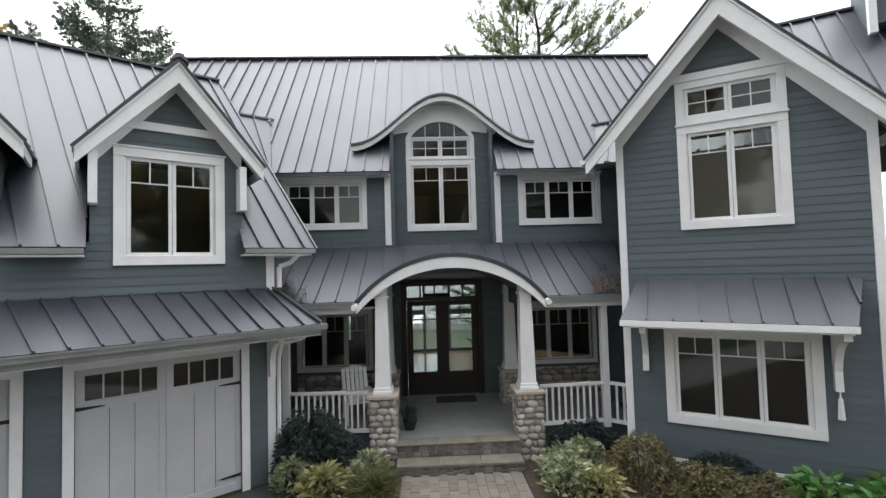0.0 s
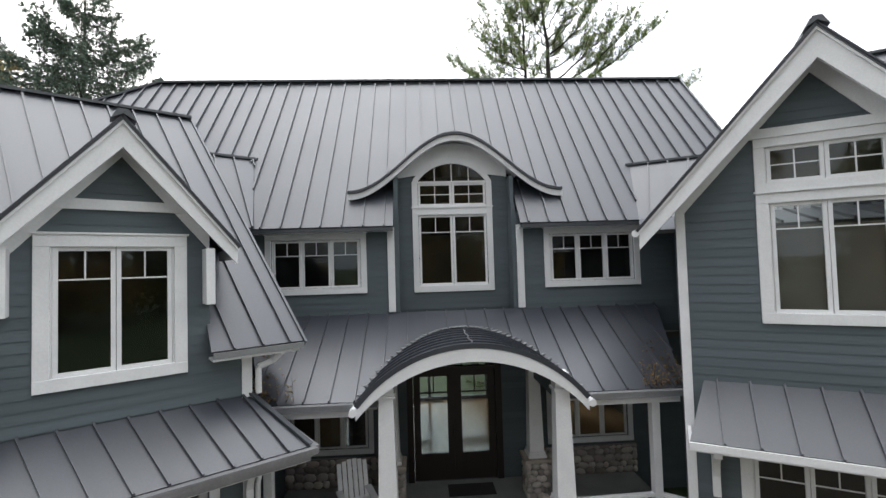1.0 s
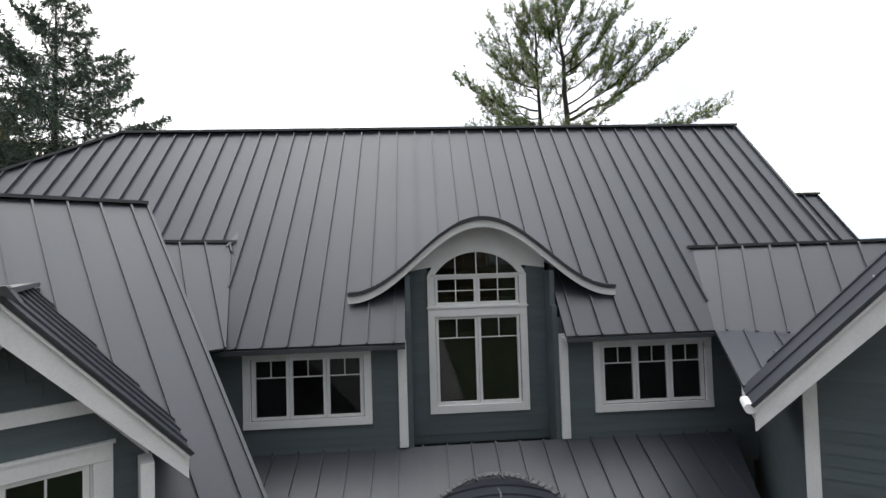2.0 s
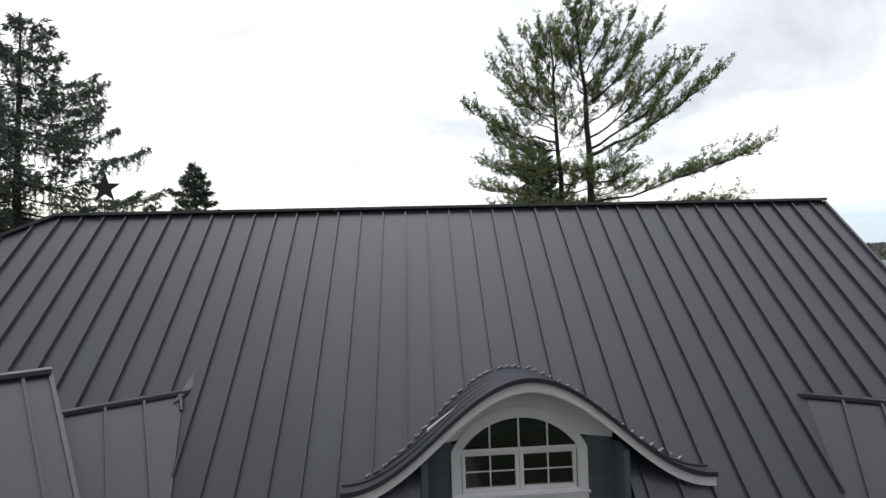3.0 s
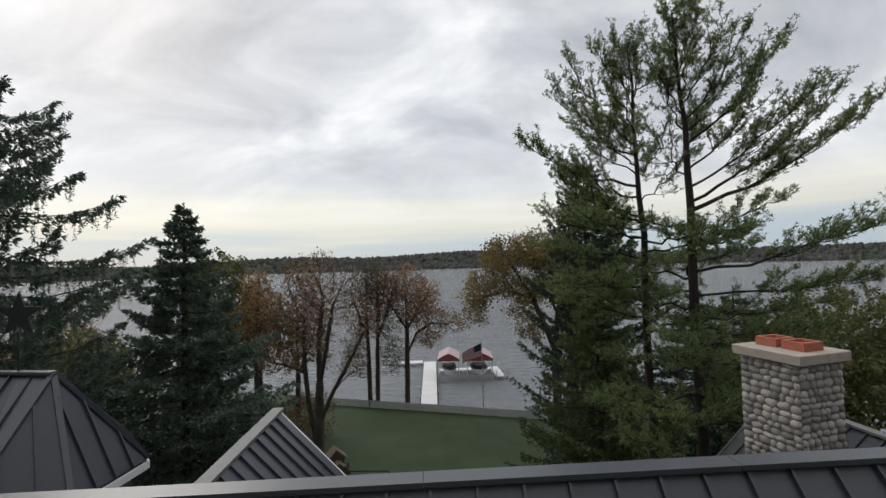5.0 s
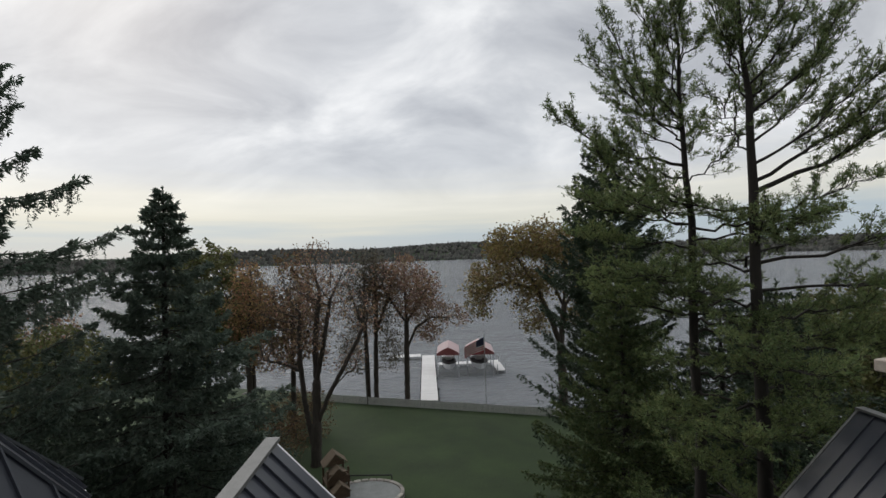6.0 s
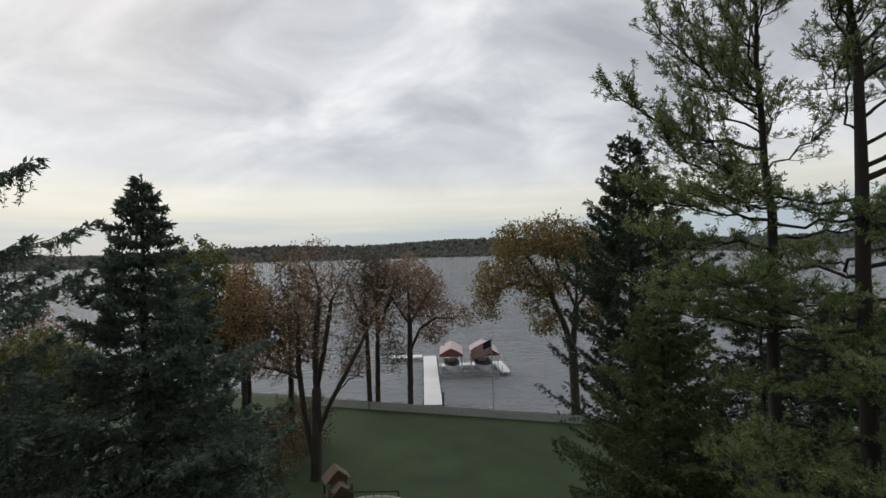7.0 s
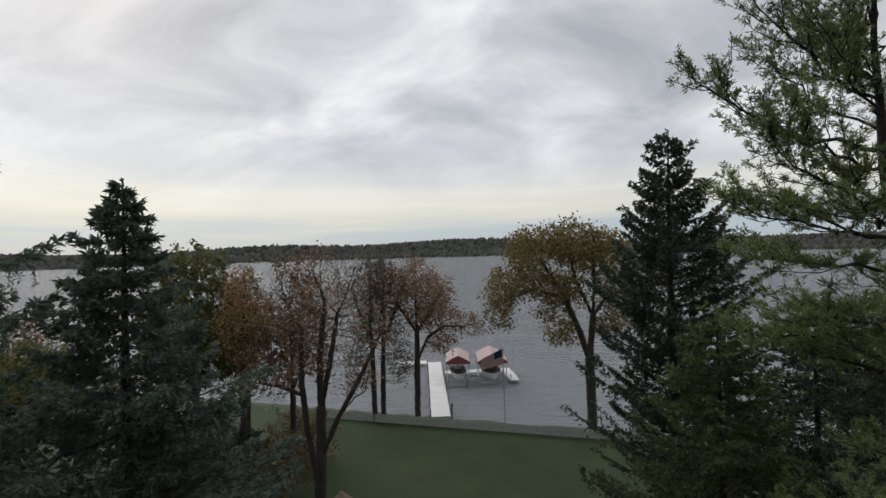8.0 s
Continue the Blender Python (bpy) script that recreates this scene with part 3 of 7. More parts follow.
def arc(xc, half, z0, rise, n=24):
    r = (half * half + rise * rise) / (2 * rise)
    a = math.asin(min(1.0, half / r))
    return [(xc + r * math.sin(-a + 2 * a * i / n), z0 + rise - r + r * math.cos(-a + 2 * a * i / n)) for i in range(n + 1)]


head = arc(0.89, 0.76, 7.16, 0.40)
bm = bmesh.new()
outer = arc(0.89, 0.89, 7.15, 0.56)
for (p, q), (s, t) in zip(zip(head, head[1:]), zip(outer, outer[1:])):
    slab(bm, [(p[0], -0.045, p[1]), (q[0], -0.045, q[1]), (t[0], -0.045, t[1]), (s[0], -0.045, s[1])], (0, 0.045, 0))
box(bm, 0.13, 1.65, -0.03, 0.0, 7.13, 7.17)
part("arched_head", bm, TRIM, cw, at=FC)
g = part("pane", prism([(x, 0.02, z) for x, z in head], (0, 0.006, 0)), GLASS, cw, at=FC)
g.visible_shadow = False
for x, zt in ((0.51, 7.47), (0.89, 7.555), (1.27, 7.47)):
    part("glazing_bar", boxes((x - 0.01, x + 0.01, 0.0, 0.018, 7.171, zt)), TRIM, cw, at=FC)
ring = arc(0.89, 0.89, 7.15, 0.56)
part("wall", prism([(-0.3, 0, 7.25)] + [(x, 0, z) for x, z in ring if z > 7.25] + [(2.12, 0, 7.25), (2.12, 0, 7.46), (1.6, 0, 7.84), (1.26, 0, 7.98), (0.92, 0, 8.02), (0.6, 0, 7.98), (0.25, 0, 7.84), (-0.3, 0, 7.46)], (0, -0.03, 0)), TRIM, house, "white panel over the arched window", FC)


# eyebrow roof over it
def brow(x):
    s = min(1.0, abs(x - 0.957) / 2.27)
    return 6.90 + 1.24 * 0.5 * (1 + math.cos(math.pi * s))


def main_y(z):
    return RY - (RZ - z) / PITCH


xs = [0.957 - 2.30 + 4.60 * i / 64 for i in range(65)]
eb = bmesh.new()
for a, b in zip(xs, xs[1:]):
    za, zb = brow(a), brow(b)
    slab(eb, [(a, 12.60, za - 0.04), (b, 12.60, zb - 0.04), (b, 12.60, zb - 0.16), (a, 12.60, za - 0.16)], (0, 0.045, 0))
bmesh.ops.remove_doubles(eb, verts=eb.verts[:], dist=1e-4)
part("eyebrow_fascia", eb, TRIM, house, "white curved fascia board of the eyebrow roof")
eb = bmesh.new()
for a, b in zip(xs, xs[1:]):
    za, zb = brow(a), brow(b)
    if -0.45 < a < 2.3:
        slab(eb, [(a, 12.646, za - 0.06), (b, 12.646, zb - 0.06), (b, 13.2, zb - 0.06), (a, 13.2, za - 0.06)], (0, 0, -0.03))
bmesh.ops.remove_doubles(eb, verts=eb.verts[:], dist=1e-4)
part("eyebrow_soffit", eb, TRIM, house)
deck = None
y0 = 12.56
while y0 < 13.9:
    bm = bmesh.new()
    n = 0
    for a, b in zip(xs, xs[1:]):
        za, zb = (brow(x) - 0.10 * (y0 - 12.56) * (brow(x) - 6.9) for x in (a, b))
        ya, yb = min(y0 + 0.2, main_y(za) + 0.06), min(y0 + 0.2, main_y(zb) + 0.06)
        if ya <= y0 + 0.005 or yb <= y0 + 0.005:
            continue
        slab(bm, [(a, y0, za), (b, y0, zb), (b, yb, zb), (a, ya, za)], (0, 0, -0.035))
        slab(bm, [(a, y0, za), (b, y0, zb), (b, y0 + 0.018, zb), (a, y0 + 0.018, za)], (0, 0, 0.025))
        n += 1
    if n:
        if deck is None:
            deck = part("eyebrow_roof", bm, ROOF, house, "curved dark metal eyebrow roof")
        else:
            part("roof_panel", bm, ROOF, deck)
    y0 += 0.2
bm = bmesh.new()
for i in range(40):
    x = 0.957 - 2.0 + 4.0 * i / 39
    z = brow(x)
    for _ in range(6):
        y = main_y(z)
        z = brow(x) - 0.10 * (y - 12.66) * (brow(x) - 6.9)
    beam(bm, (x - 0.03, y, z + 0.02), (x + 0.035, y + 0.02, z + 0.045), 0.035, 0.02)
part("flashing", bm, FLASH, house, kind="stuff", label="snipped metal flashing along the eyebrow roof")

# porch roof, with the barrel roof over the entrance
def porch_z(y):
    return 3.16 + (y - 10.42) * 1.18 / 2.13


def barrel_z(x):
    r = (1.84 ** 2 + 0.88 ** 2) / (2 * 0.88)
    return 3.15 + 0.88 - r + math.sqrt(max(0.0, r * r - (x - CX) ** 2))


strips = [[(-2.45, 10.42, 3.16), (-0.92, 10.42, 3.16), (-0.92, 12.55, porch_z(12.55)), (-3.4, 12.55, porch_z(12.55))],
          [(2.76, 10.42, 3.16), (4.45, 10.42, 3.16), (5.2, 12.55, porch_z(12.55)), (2.76, 12.55, porch_z(12.55))]]
for k in range(16):
    xa, xb = -0.92 + 0.23 * k, -0.92 + 0.23 * (k + 1)
    ya, yb = (10.40 + (barrel_z(x) - 3.16) / 1.18 * 2.13 for x in (xa, xb))
    strips.append([(xa, ya, porch_z(ya)), (xb, yb, porch_z(yb)), (xb, 12.55, porch_z(12.55)), (xa, 12.55, porch_z(12.55))])
roof(house, strips, (1, 0, 0))
GUTTERS = [((-2.4, 10.36, 3.10), (-0.98, 10.36, 3.10)), ((2.84, 10.36, 3.10), (4.4, 10.36, 3.10))]
for p, q in GUTTERS:
    bm = beam(bmesh.new(), p, q, 0.11, 0.10)
    beam(bm, (p[0], p[1] - 0.055, p[2] + 0.04), (q[0], q[1] - 0.055, q[2] + 0.04), 0.025, 0.03)
    part("gutter", bm, GUTTER, house, "pale grey eaves gutter")
    part("fascia", boxes((p[0], q[0], 10.45, 10.49, 2.92, 3.10)), TRIM, house)
bar = arc(CX, 1.84, 3.15, 0.88, 32)
barrel = None
y0 = 10.17
while y0 < 11.95:
    bm = bmesh.new()
    n = 0
    for (xa, za), (xb, zb) in zip(bar, bar[1:]):
        def porch_y(z):
            return 10.42 + (z - 3.16) / 1.18 * 2.13
        ya, yb = min(y0 + 0.26, max(porch_y(za), 10.5) + 0.12), min(y0 + 0.26, max(porch_y(zb), 10.5) + 0.12)
        if ya <= y0 + 0.005 or yb <= y0 + 0.005:
            continue
        nx, nz = xa - CX, za - 1.62
        ln = math.hypot(nx, nz)
        slab(bm, [(xa, y0, za), (xb, y0, zb), (xb, yb, zb), (xa, ya, za)], (-nx / ln * 0.05, 0, -nz / ln * 0.05))
        slab(bm, [(xa, y0, za), (xb, y0, zb), (xb, y0 + 0.02, zb), (xa, y0 + 0.02, za)], (nx / ln * 0.03, 0, nz / ln * 0.03))
        n += 1
    if n:
        if barrel is None:
            barrel = part("barrel_roof", bm, ROOF, house, "arched dark metal roof over the entrance")
        else:
            part("roof_panel", bm, ROOF, barrel)
    y0 += 0.26
bm = bmesh.new()
ins = arc(CX, 1.84, 2.93, 0.84, 32)
for (p, q), (s, t) in zip(zip(bar, bar[1:]), zip(ins, ins[1:])):
    slab(bm, [(p[0], 10.18, p[1] - 0.03), (q[0], 10.18, q[1] - 0.03), (t[0], 10.18, t[1]), (s[0], 10.18, s[1])], (0, 0.07, 0))
bmesh.ops.remove_doubles(bm, verts=bm.verts[:], dist=1e-4)
part("entrance_arch", bm, TRIM, house, "white arched fascia board over the entrance")
# vault in the dark ROOM colour: its shade is put into the surface
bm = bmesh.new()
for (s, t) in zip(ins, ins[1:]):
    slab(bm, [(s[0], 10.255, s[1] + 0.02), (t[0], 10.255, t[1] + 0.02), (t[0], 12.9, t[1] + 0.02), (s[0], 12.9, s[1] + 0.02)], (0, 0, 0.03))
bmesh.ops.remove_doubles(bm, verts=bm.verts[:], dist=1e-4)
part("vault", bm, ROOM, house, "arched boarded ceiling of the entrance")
bm = bmesh.new()
for x in (-0.96, 2.80):
    rod(bm, (x, 10.14, 3.06), (x, 10.45, 3.06), 0.06, 10)
part("gutter_end", bm, TRIM, house)
bm = bmesh.new()
for i in range(44):
    x = -0.88 + 3.6 * i / 43
    z = barrel_z(x)
    y = 10.44 + (z - 3.16) / 1.18 * 2.13
    beam(bm, (x - 0.03, y, z + 0.035), (x + 0.05, y + random.uniform(0.03, 0.09), z + 0.05), 0.09, 0.012)
part("flashing", bm, FLASH, house, kind="stuff", label="snipped metal flashing along the arched roof")
bm = bmesh.new()
for k in range(9):
    beam(bm, (CX + 0.02 * math.sin(k * 1.7), 10.2 + 0.155 * k, 4.07), (CX + 0.02 * math.sin(k * 1.7 + 1.7), 10.352 + 0.155 * k, 4.07), 0.022, 0.012)
part("crown_seam", bm, FLASH, house, "pale sealed seam along the top of the arched roof")
# fallen leaves in the corners of the porch roof
bm = bmesh.new()
for k in range(170):
    side = k % 2
    y = 10.46 + random.random() ** 2 * 1.1
    x = (-2.42 - (y - 10.42) * 0.40 + abs(random.gauss(0, 0.16))) if side else (4.40 + (y - 10.42) * 0.30 - abs(random.gauss(0, 0.20)))
    z = porch_z(y) + 0.02 + random.uniform(0, 0.03)
    c, d = Vector((x, y, z)), Vector((random.gauss(0, 1), random.gauss(0, 1), random.gauss(0, 0.5))).normalized() * random.uniform(0.02, 0.045)
    e = d.cross(Vector((random.gauss(0, 1), random.gauss(0, 1), random.gauss(0, 1)))).normalized() * 0.018
    slab(bm, [c - d, c + e, c + d, c - e], (0, 0, 0.003))
top("leaf_litter", bm, LEAF_BR, "dry orange-brown leaves lying in the porch roof corners", "fallen leaves", kind="stuff")
part("porch_ceiling", boxes((-3.4, -0.62, 10.5, 13.36, 3.0, 3.03), (2.46, 5.6, 10.5, 13.36, 3.0, 3.03)), TRIM, house)
part("wall", boxes((-0.64, -0.60, 10.9, 13.36, 2.9, 3.4), (2.44, 2.48, 10.9, 13.36, 2.9, 3.4)), SIDING, house)

# porch floor, steps, ground-floor wall and front door
part("porch_floor", boxes((-2.9, 4.9, 10.74, 13.6, 0.02, 0.45), (-0.18, 2.11, 10.13, 10.739, 0.02, 0.45)), SLATE, house, "worn bluestone porch floor")
part("porch_skirt", boxes((-2.9, -0.75, 10.68, 10.735, 0.0, 0.52), (2.67, 4.6, 10.68, 10.735, 0.0, 0.52)), SIDING, house)
steps = part("steps", boxes((-0.2, 2.14, 9.82, 10.128, 0.0, 0.17)), MORTAR, house, "two low entrance steps with stone treads")
for k in range(3):
    x = -0.2 + k * 0.78
    part("tread", boxes((x + 0.003, x + 0.777, 9.76, 10.126, 0.171, 0.225), bevel=0.008), TREAD, steps)
    part("tread", boxes((x + 0.003, x + 0.777, 10.07, 10.40, 0.451, 0.485), bevel=0.008), TREAD, steps)
for k in range(16):
    x = -0.19 + k * 0.147
    j = 0.03 * math.sin(k * 2.7)
    for y, z0, z1 in ((9.795, 0.01, 0.165), (10.105, 0.232, 0.445)):
        zm = (z0 + z1) / 2 + j
        part("riser_stone", boxes((x, x + 0.138, y, y + 0.0235, z0, zm - 0.006), bevel=0.009), RISER, steps)
        part("riser_stone", boxes((x + j, x + 0.138 + j, y, y + 0.0235, zm + 0.006, z1), bevel=0.009), RISER, steps)
DW = (-0.1, 1.77, 0.46, 3.30)
GWL, GWR = (-2.95, -1.0, 1.15, 2.72), (2.95, 4.95, 1.15, 2.72)
w = part("wall", wall_cells(-4.0, 6.2, 0.0, 4.3, [DW, hole(*GWL), hole(*GWR)], 0.0, 0.16), SIDING, house, at=FG)
clad(w, FG, 1.1, 3.0, lambda z: (-3.4, 5.6), [(-0.24, 1.91, 0, 4), GWL, GWR])
WAINSCOT = [(part("stone_wainscot", boxes((x0, x1, -0.06, -0.001, 0.451, 1.08)), MORTAR, house, "low fieldstone facing under the porch window", FG), x0, x1) for x0, x1 in ((-2.95, -0.5), (2.45, 5.0))]
window(house, FG, *GWL, 3, 0.11, part_rows=0.7)
window(house, FG, *GWR, 3, 0.11, part_rows=0.7)
door = part("front_door", boxes((-0.1, 1.77, -0.06, 0.1, 3.30, 3.42)), WOOD, house, "dark-stained double front door with glazed leaves and a transom", FG)
part("transom_rail", boxes((-0.1, 1.77, -0.06, 0.1, 2.92, 3.0)), WOOD, door, at=FG)
for x0 in (-0.24, 1.77):
    part("door_post", boxes((x0, x0 + 0.14, -0.06, 0.1, 0.46, 3.42)), WOOD, door, at=FG)
for k in range(2):
    a, b = (-0.09, 0.825) if k == 0 else (0.845, 1.76)
    part("leaf", boxes((a, a + 0.15, 0.0, 0.055, 0.47, 2.91), (b - 0.15, b, 0.0, 0.055, 0.47, 2.91), (a + 0.15, b - 0.15, 0.0, 0.055, 0.47, 1.05), (a + 0.15, b - 0.15, 0.0, 0.055, 2.78, 2.91), (a + 0.15, b - 0.15, 0.01, 0.04, 2.40, 2.43), ((a + b) / 2 - 0.012, (a + b) / 2 + 0.012, 0.01, 0.04, 2.43, 2.78)), WOOD, door, at=FG)
    g = part("pane", boxes((a + 0.15, b - 0.15, 0.022, 0.028, 1.05, 2.78)), GLASS, door, at=FG)
    g.visible_shadow = False
part("astragal", boxes((0.815, 0.855, -0.012, 0.06, 0.47, 2.915)), WOOD, door, at=FG)
bm = bmesh.new()
rod(bm, (0.80, -0.05, 1.45), (0.80, -0.05, 1.75), 0.014)
rod(bm, (0.80, -0.05, 1.47), (0.80, 0.0, 1.47), 0.01), rod(bm, (0.80, -0.05, 1.73), (0.80, 0.0, 1.73), 0.01)
part("door_handle", bm, IRON, door, "black iron pull handle", FG)
for k in range(5):
    x = -0.1 + k * 0.374
    part("transom_bar", boxes((x - 0.02, x + 0.02, -0.02, 0.05, 3.0, 3.30)), WOOD, door, at=FG)
g = part("pane", boxes((-0.1, 1.77, 0.055, 0.06, 3.0, 3.30)), GLASS, door, at=FG)
g.visible_shadow = False
# rooms behind the glass, with garden windows at the back
part("inner_floor", boxes((-6.0, 7.5, 13.54, 19.4, 0.30, 0.44)), BOARDS, house, "varnished wooden floor")
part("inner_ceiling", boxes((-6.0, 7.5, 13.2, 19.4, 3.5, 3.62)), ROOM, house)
BW = [(-0.6, 0.3, 0.55, 1.9), (-0.6, 0.3, 2.1, 3.3), (0.4, 1.3, 0.55, 2.6), (0.4, 1.3, 2.75, 3.3), (1.4, 2.4, 0.55, 1.9), (1.4, 2.4, 2.1, 3.3), (-2.8, -1.6, 1.0, 2.8), (3.3, 4.6, 1.0, 2.8), (0.1, 1.7, 4.7, 5.6)]
part("wall", wall_cells(-9.0, 8.0, -3.0, 6.2, BW, 0.0, 0.2), SIDING, house, "rear wall towards the lake", pose(0, 19.4, 0))
for b in BW:
    g = part("pane", boxes((b[0], b[1], 0.1, 0.106, b[2], b[3])), GLASS, house, at=pose(0, 19.4, 0))
    g.visible_shadow = False
part("wall", boxes((7.8, 7.96, 13.0, 19.4, -3.0, 7.0)), SIDING, house)
part("wall", prism([(7.8, 13.0, 7.0), (7.8, 18.8, 7.0), (7.8, RY, RZ - 0.2)], (0.16, 0, 0)), SIDING, house)
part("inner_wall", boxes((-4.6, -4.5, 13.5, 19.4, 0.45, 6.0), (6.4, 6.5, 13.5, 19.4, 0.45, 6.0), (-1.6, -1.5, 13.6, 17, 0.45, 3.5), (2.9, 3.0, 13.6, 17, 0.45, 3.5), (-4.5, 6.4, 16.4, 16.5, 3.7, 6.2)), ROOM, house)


# stone piers and tapered columns
def pier_and_column(x0, x1, y0, y1, zc, ztop):
    pier = part("stone_pier", boxes((x0 + 0.03, x1 - 0.03, y0 + 0.03, y1 - 0.03, 0.0, zc)), MORTAR, house, "fieldstone pier with a stone cap")
    part("pier_cap", boxes((x0 - 0.03, x1 + 0.03, y0 - 0.03, y1 + 0.03, zc + 0.001, zc + 0.07), bevel=0.01), CAPSTONE, pier)
    xm, ym = (x0 + x1) / 2, (y0 + y1) / 2
    col = bmesh.new()
    a, b = 0.15, 0.115
    zb = zc + 0.071
    lo = [col.verts.new((xm + sx * a, ym + sy * a, zb + 0.12)) for sx, sy in ((-1, -1), (1, -1), (1, 1), (-1, 1))]
    hi = [col.verts.new((xm + sx * b, ym + sy * b, ztop - 0.3)) for sx, sy in ((-1, -1), (1, -1), (1, 1), (-1, 1))]
    for i in range(4):
        j = (i + 1) % 4
        col.faces.new((lo[i], lo[j], hi[j], hi[i]))
    col.faces.new(hi)
    c = part("column", col, TRIM, house, "white tapered square porch column")
    part("column_base", boxes((xm - 0.19, xm + 0.19, ym - 0.19, ym + 0.19, zb, zb + 0.06), (xm - 0.17, xm + 0.17, ym - 0.17, ym + 0.17, zb + 0.061, zb + 0.12), bevel=0.006), TRIM, c)
    part("column_capital", boxes((xm - 0.145, xm + 0.145, ym - 0.145, ym + 0.145, ztop - 0.30, ztop - 0.25), (xm - 0.12, xm + 0.12, ym - 0.12, ym + 0.12, ztop - 0.249, ztop), bevel=0.005), TRIM, c)
    return pier


PIERS = [pier_and_column(-0.73, -0.19, 10.19, 10.73, 1.30, 3.5), pier_and_column(2.12, 2.65, 10.19, 10.73, 1.28, 3.5),
         pier_and_column(-0.78, -0.28, 12.3, 12.8, 1.2, 3.4), pier_and_column(2.2, 2.7, 12.3, 12.8, 1.2, 3.4)]
for x, y in ((-2.42, 10.72), (4.05, 10.66)):
    part("porch_post", boxes((x - 0.07, x + 0.07, y - 0.07, y + 0.07, 0.45, 3.0), bevel=0.006), TRIM, house, "square white porch post")


def railing(p, q):
    p, q = Vector(p), Vector(q)
    r = beam(bmesh.new(), p + Vector((0, 0, 1.33)), q + Vector((0, 0, 1.33)), 0.09, 0.05)
    rail = part("railing", r, TRIM, house, "white porch railing with square balusters")
    part("bottom_rail", beam(bmesh.new(), p + Vector((0, 0, 0.58)), q + Vector((0, 0, 0.58)), 0.06, 0.07), TRIM, rail)
    n = round((q - p).length / 0.125)
    for i in range(1, n):
        c = p + (q - p) * i / n
        part("baluster", boxes((c.x - 0.019, c.x + 0.019, c.y - 0.019, c.y + 0.019, 0.615, 1.305)), TRIM, rail)


railing((-2.35, 10.72, 0), (-0.75, 10.64, 0))
railing((2.67, 10.60, 0), (3.98, 10.66, 0))
railing((4.12, 10.63, 0), (4.44, 10.36, 0))


# gables: rake boards, soffit and roof sides, in a wall's frame
def gable(at, ac, zc, half, zf, d0, back_z, wide, span, frieze, gutters=True):
    slope = (zc - zf) / half
    for s in (-1, 1):
        f, a = (ac + s * half, zf), (ac, zc)
        ln = math.hypot(half, zc - zf)
        off = wide * ln / half
        part("rake_board", prism([(f[0], d0, f[1] - 0.02), (a[0], d0, a[1] - 0.02), (a[0], d0, a[1] - 0.02 - off), (f[0], d0, f[1] - off * 0.75), ], (0, 0.05, 0)), TRIM, house, at=at)
        part("rake_moulding", prism([(f[0], d0 - 0.03, f[1] + 0.0), (a[0], d0 - 0.03, a[1] + 0.0), (a[0], d0 - 0.03, a[1] - 0.07), (f[0], d0 - 0.03, f[1] - 0.07)], (0, 0.028, 0)), TRIM, house, at=at)
        part("soffit", prism([(f[0], d0 + 0.051, f[1] - 0.13), (a[0], d0 + 0.051, a[1] - 0.13), (a[0], 0.0, a[1] - 0.13), (f[0], 0.0, f[1] - 0.13)], (0, 0, -0.03)), TRIM, house, at=at)
        part("barge_return", prism([(f[0], d0 + 0.051, f[1] - 0.05), (f[0], 0.6, f[1] - 0.05), (f[0], 0.6, f[1] - 0.2), (f[0], d0 + 0.051, f[1] - 0.2)], (-s * 0.04, 0, 0)), TRIM, house, at=at)
        e = span[0] if s < 0 else span[1]
        ze = zc - slope * abs(e - ac) - 0.16
        part("frieze_board", prism([(e, -0.026, ze), (ac, -0.026, zc - 0.16), (ac, -0.026, zc - 0.16 - frieze), (e, -0.026, ze - frieze)], (0, 0.025, 0)), TRIM, house, at=at)
        gx = f[0] + s * 0.05
        if gutters:
            part("gutter_end", rod(bmesh.new(), (gx, d0 - 0.03, zf - 0.06), (gx, d0 + 0.3, zf - 0.06), 0.055, 12), TRIM, house, "white half-round gutter end", at)
        bf, ba = back_z(zf), back_z(zc)
        roof(house, [[(f[0] + s * 0.03, d0 - 0.04, zf - 0.03 * slope + 0.008), (f[0] + s * 0.03, bf, zf - 0.03 * slope + 0.008), (ac, ba, zc + 0.008), (ac, d0 - 0.04, zc + 0.008)]], (0, 1, 0), at=at, thick=0.012, rib=0.02)
    cap((ac, d0 - 0.06, zc + 0.05), (ac, back_z(zc), zc + 0.05), at, 0.14)
    part("ridge_end", prism([(ac - 0.13, d0 - 0.09, zc - 0.05), (ac - 0.05, d0 - 0.09, zc + 0.09), (ac + 0.05, d0 - 0.09, zc + 0.09), (ac + 0.13, d0 - 0.09, zc - 0.05), (ac, d0 - 0.09, zc + 0.03)], (0, 0.22, 0)), ROOFEDGE, house, "folded metal ridge end", at)


# garage wing
def wing_d(z):
    return -0.31 + (z - 4.22) / 1.177


def wing_z(d):
    return 4.22 + (d + 0.31) * 1.177


def wing(*ad):
    return [(a, d, wing_z(d)) for a, d in ad]


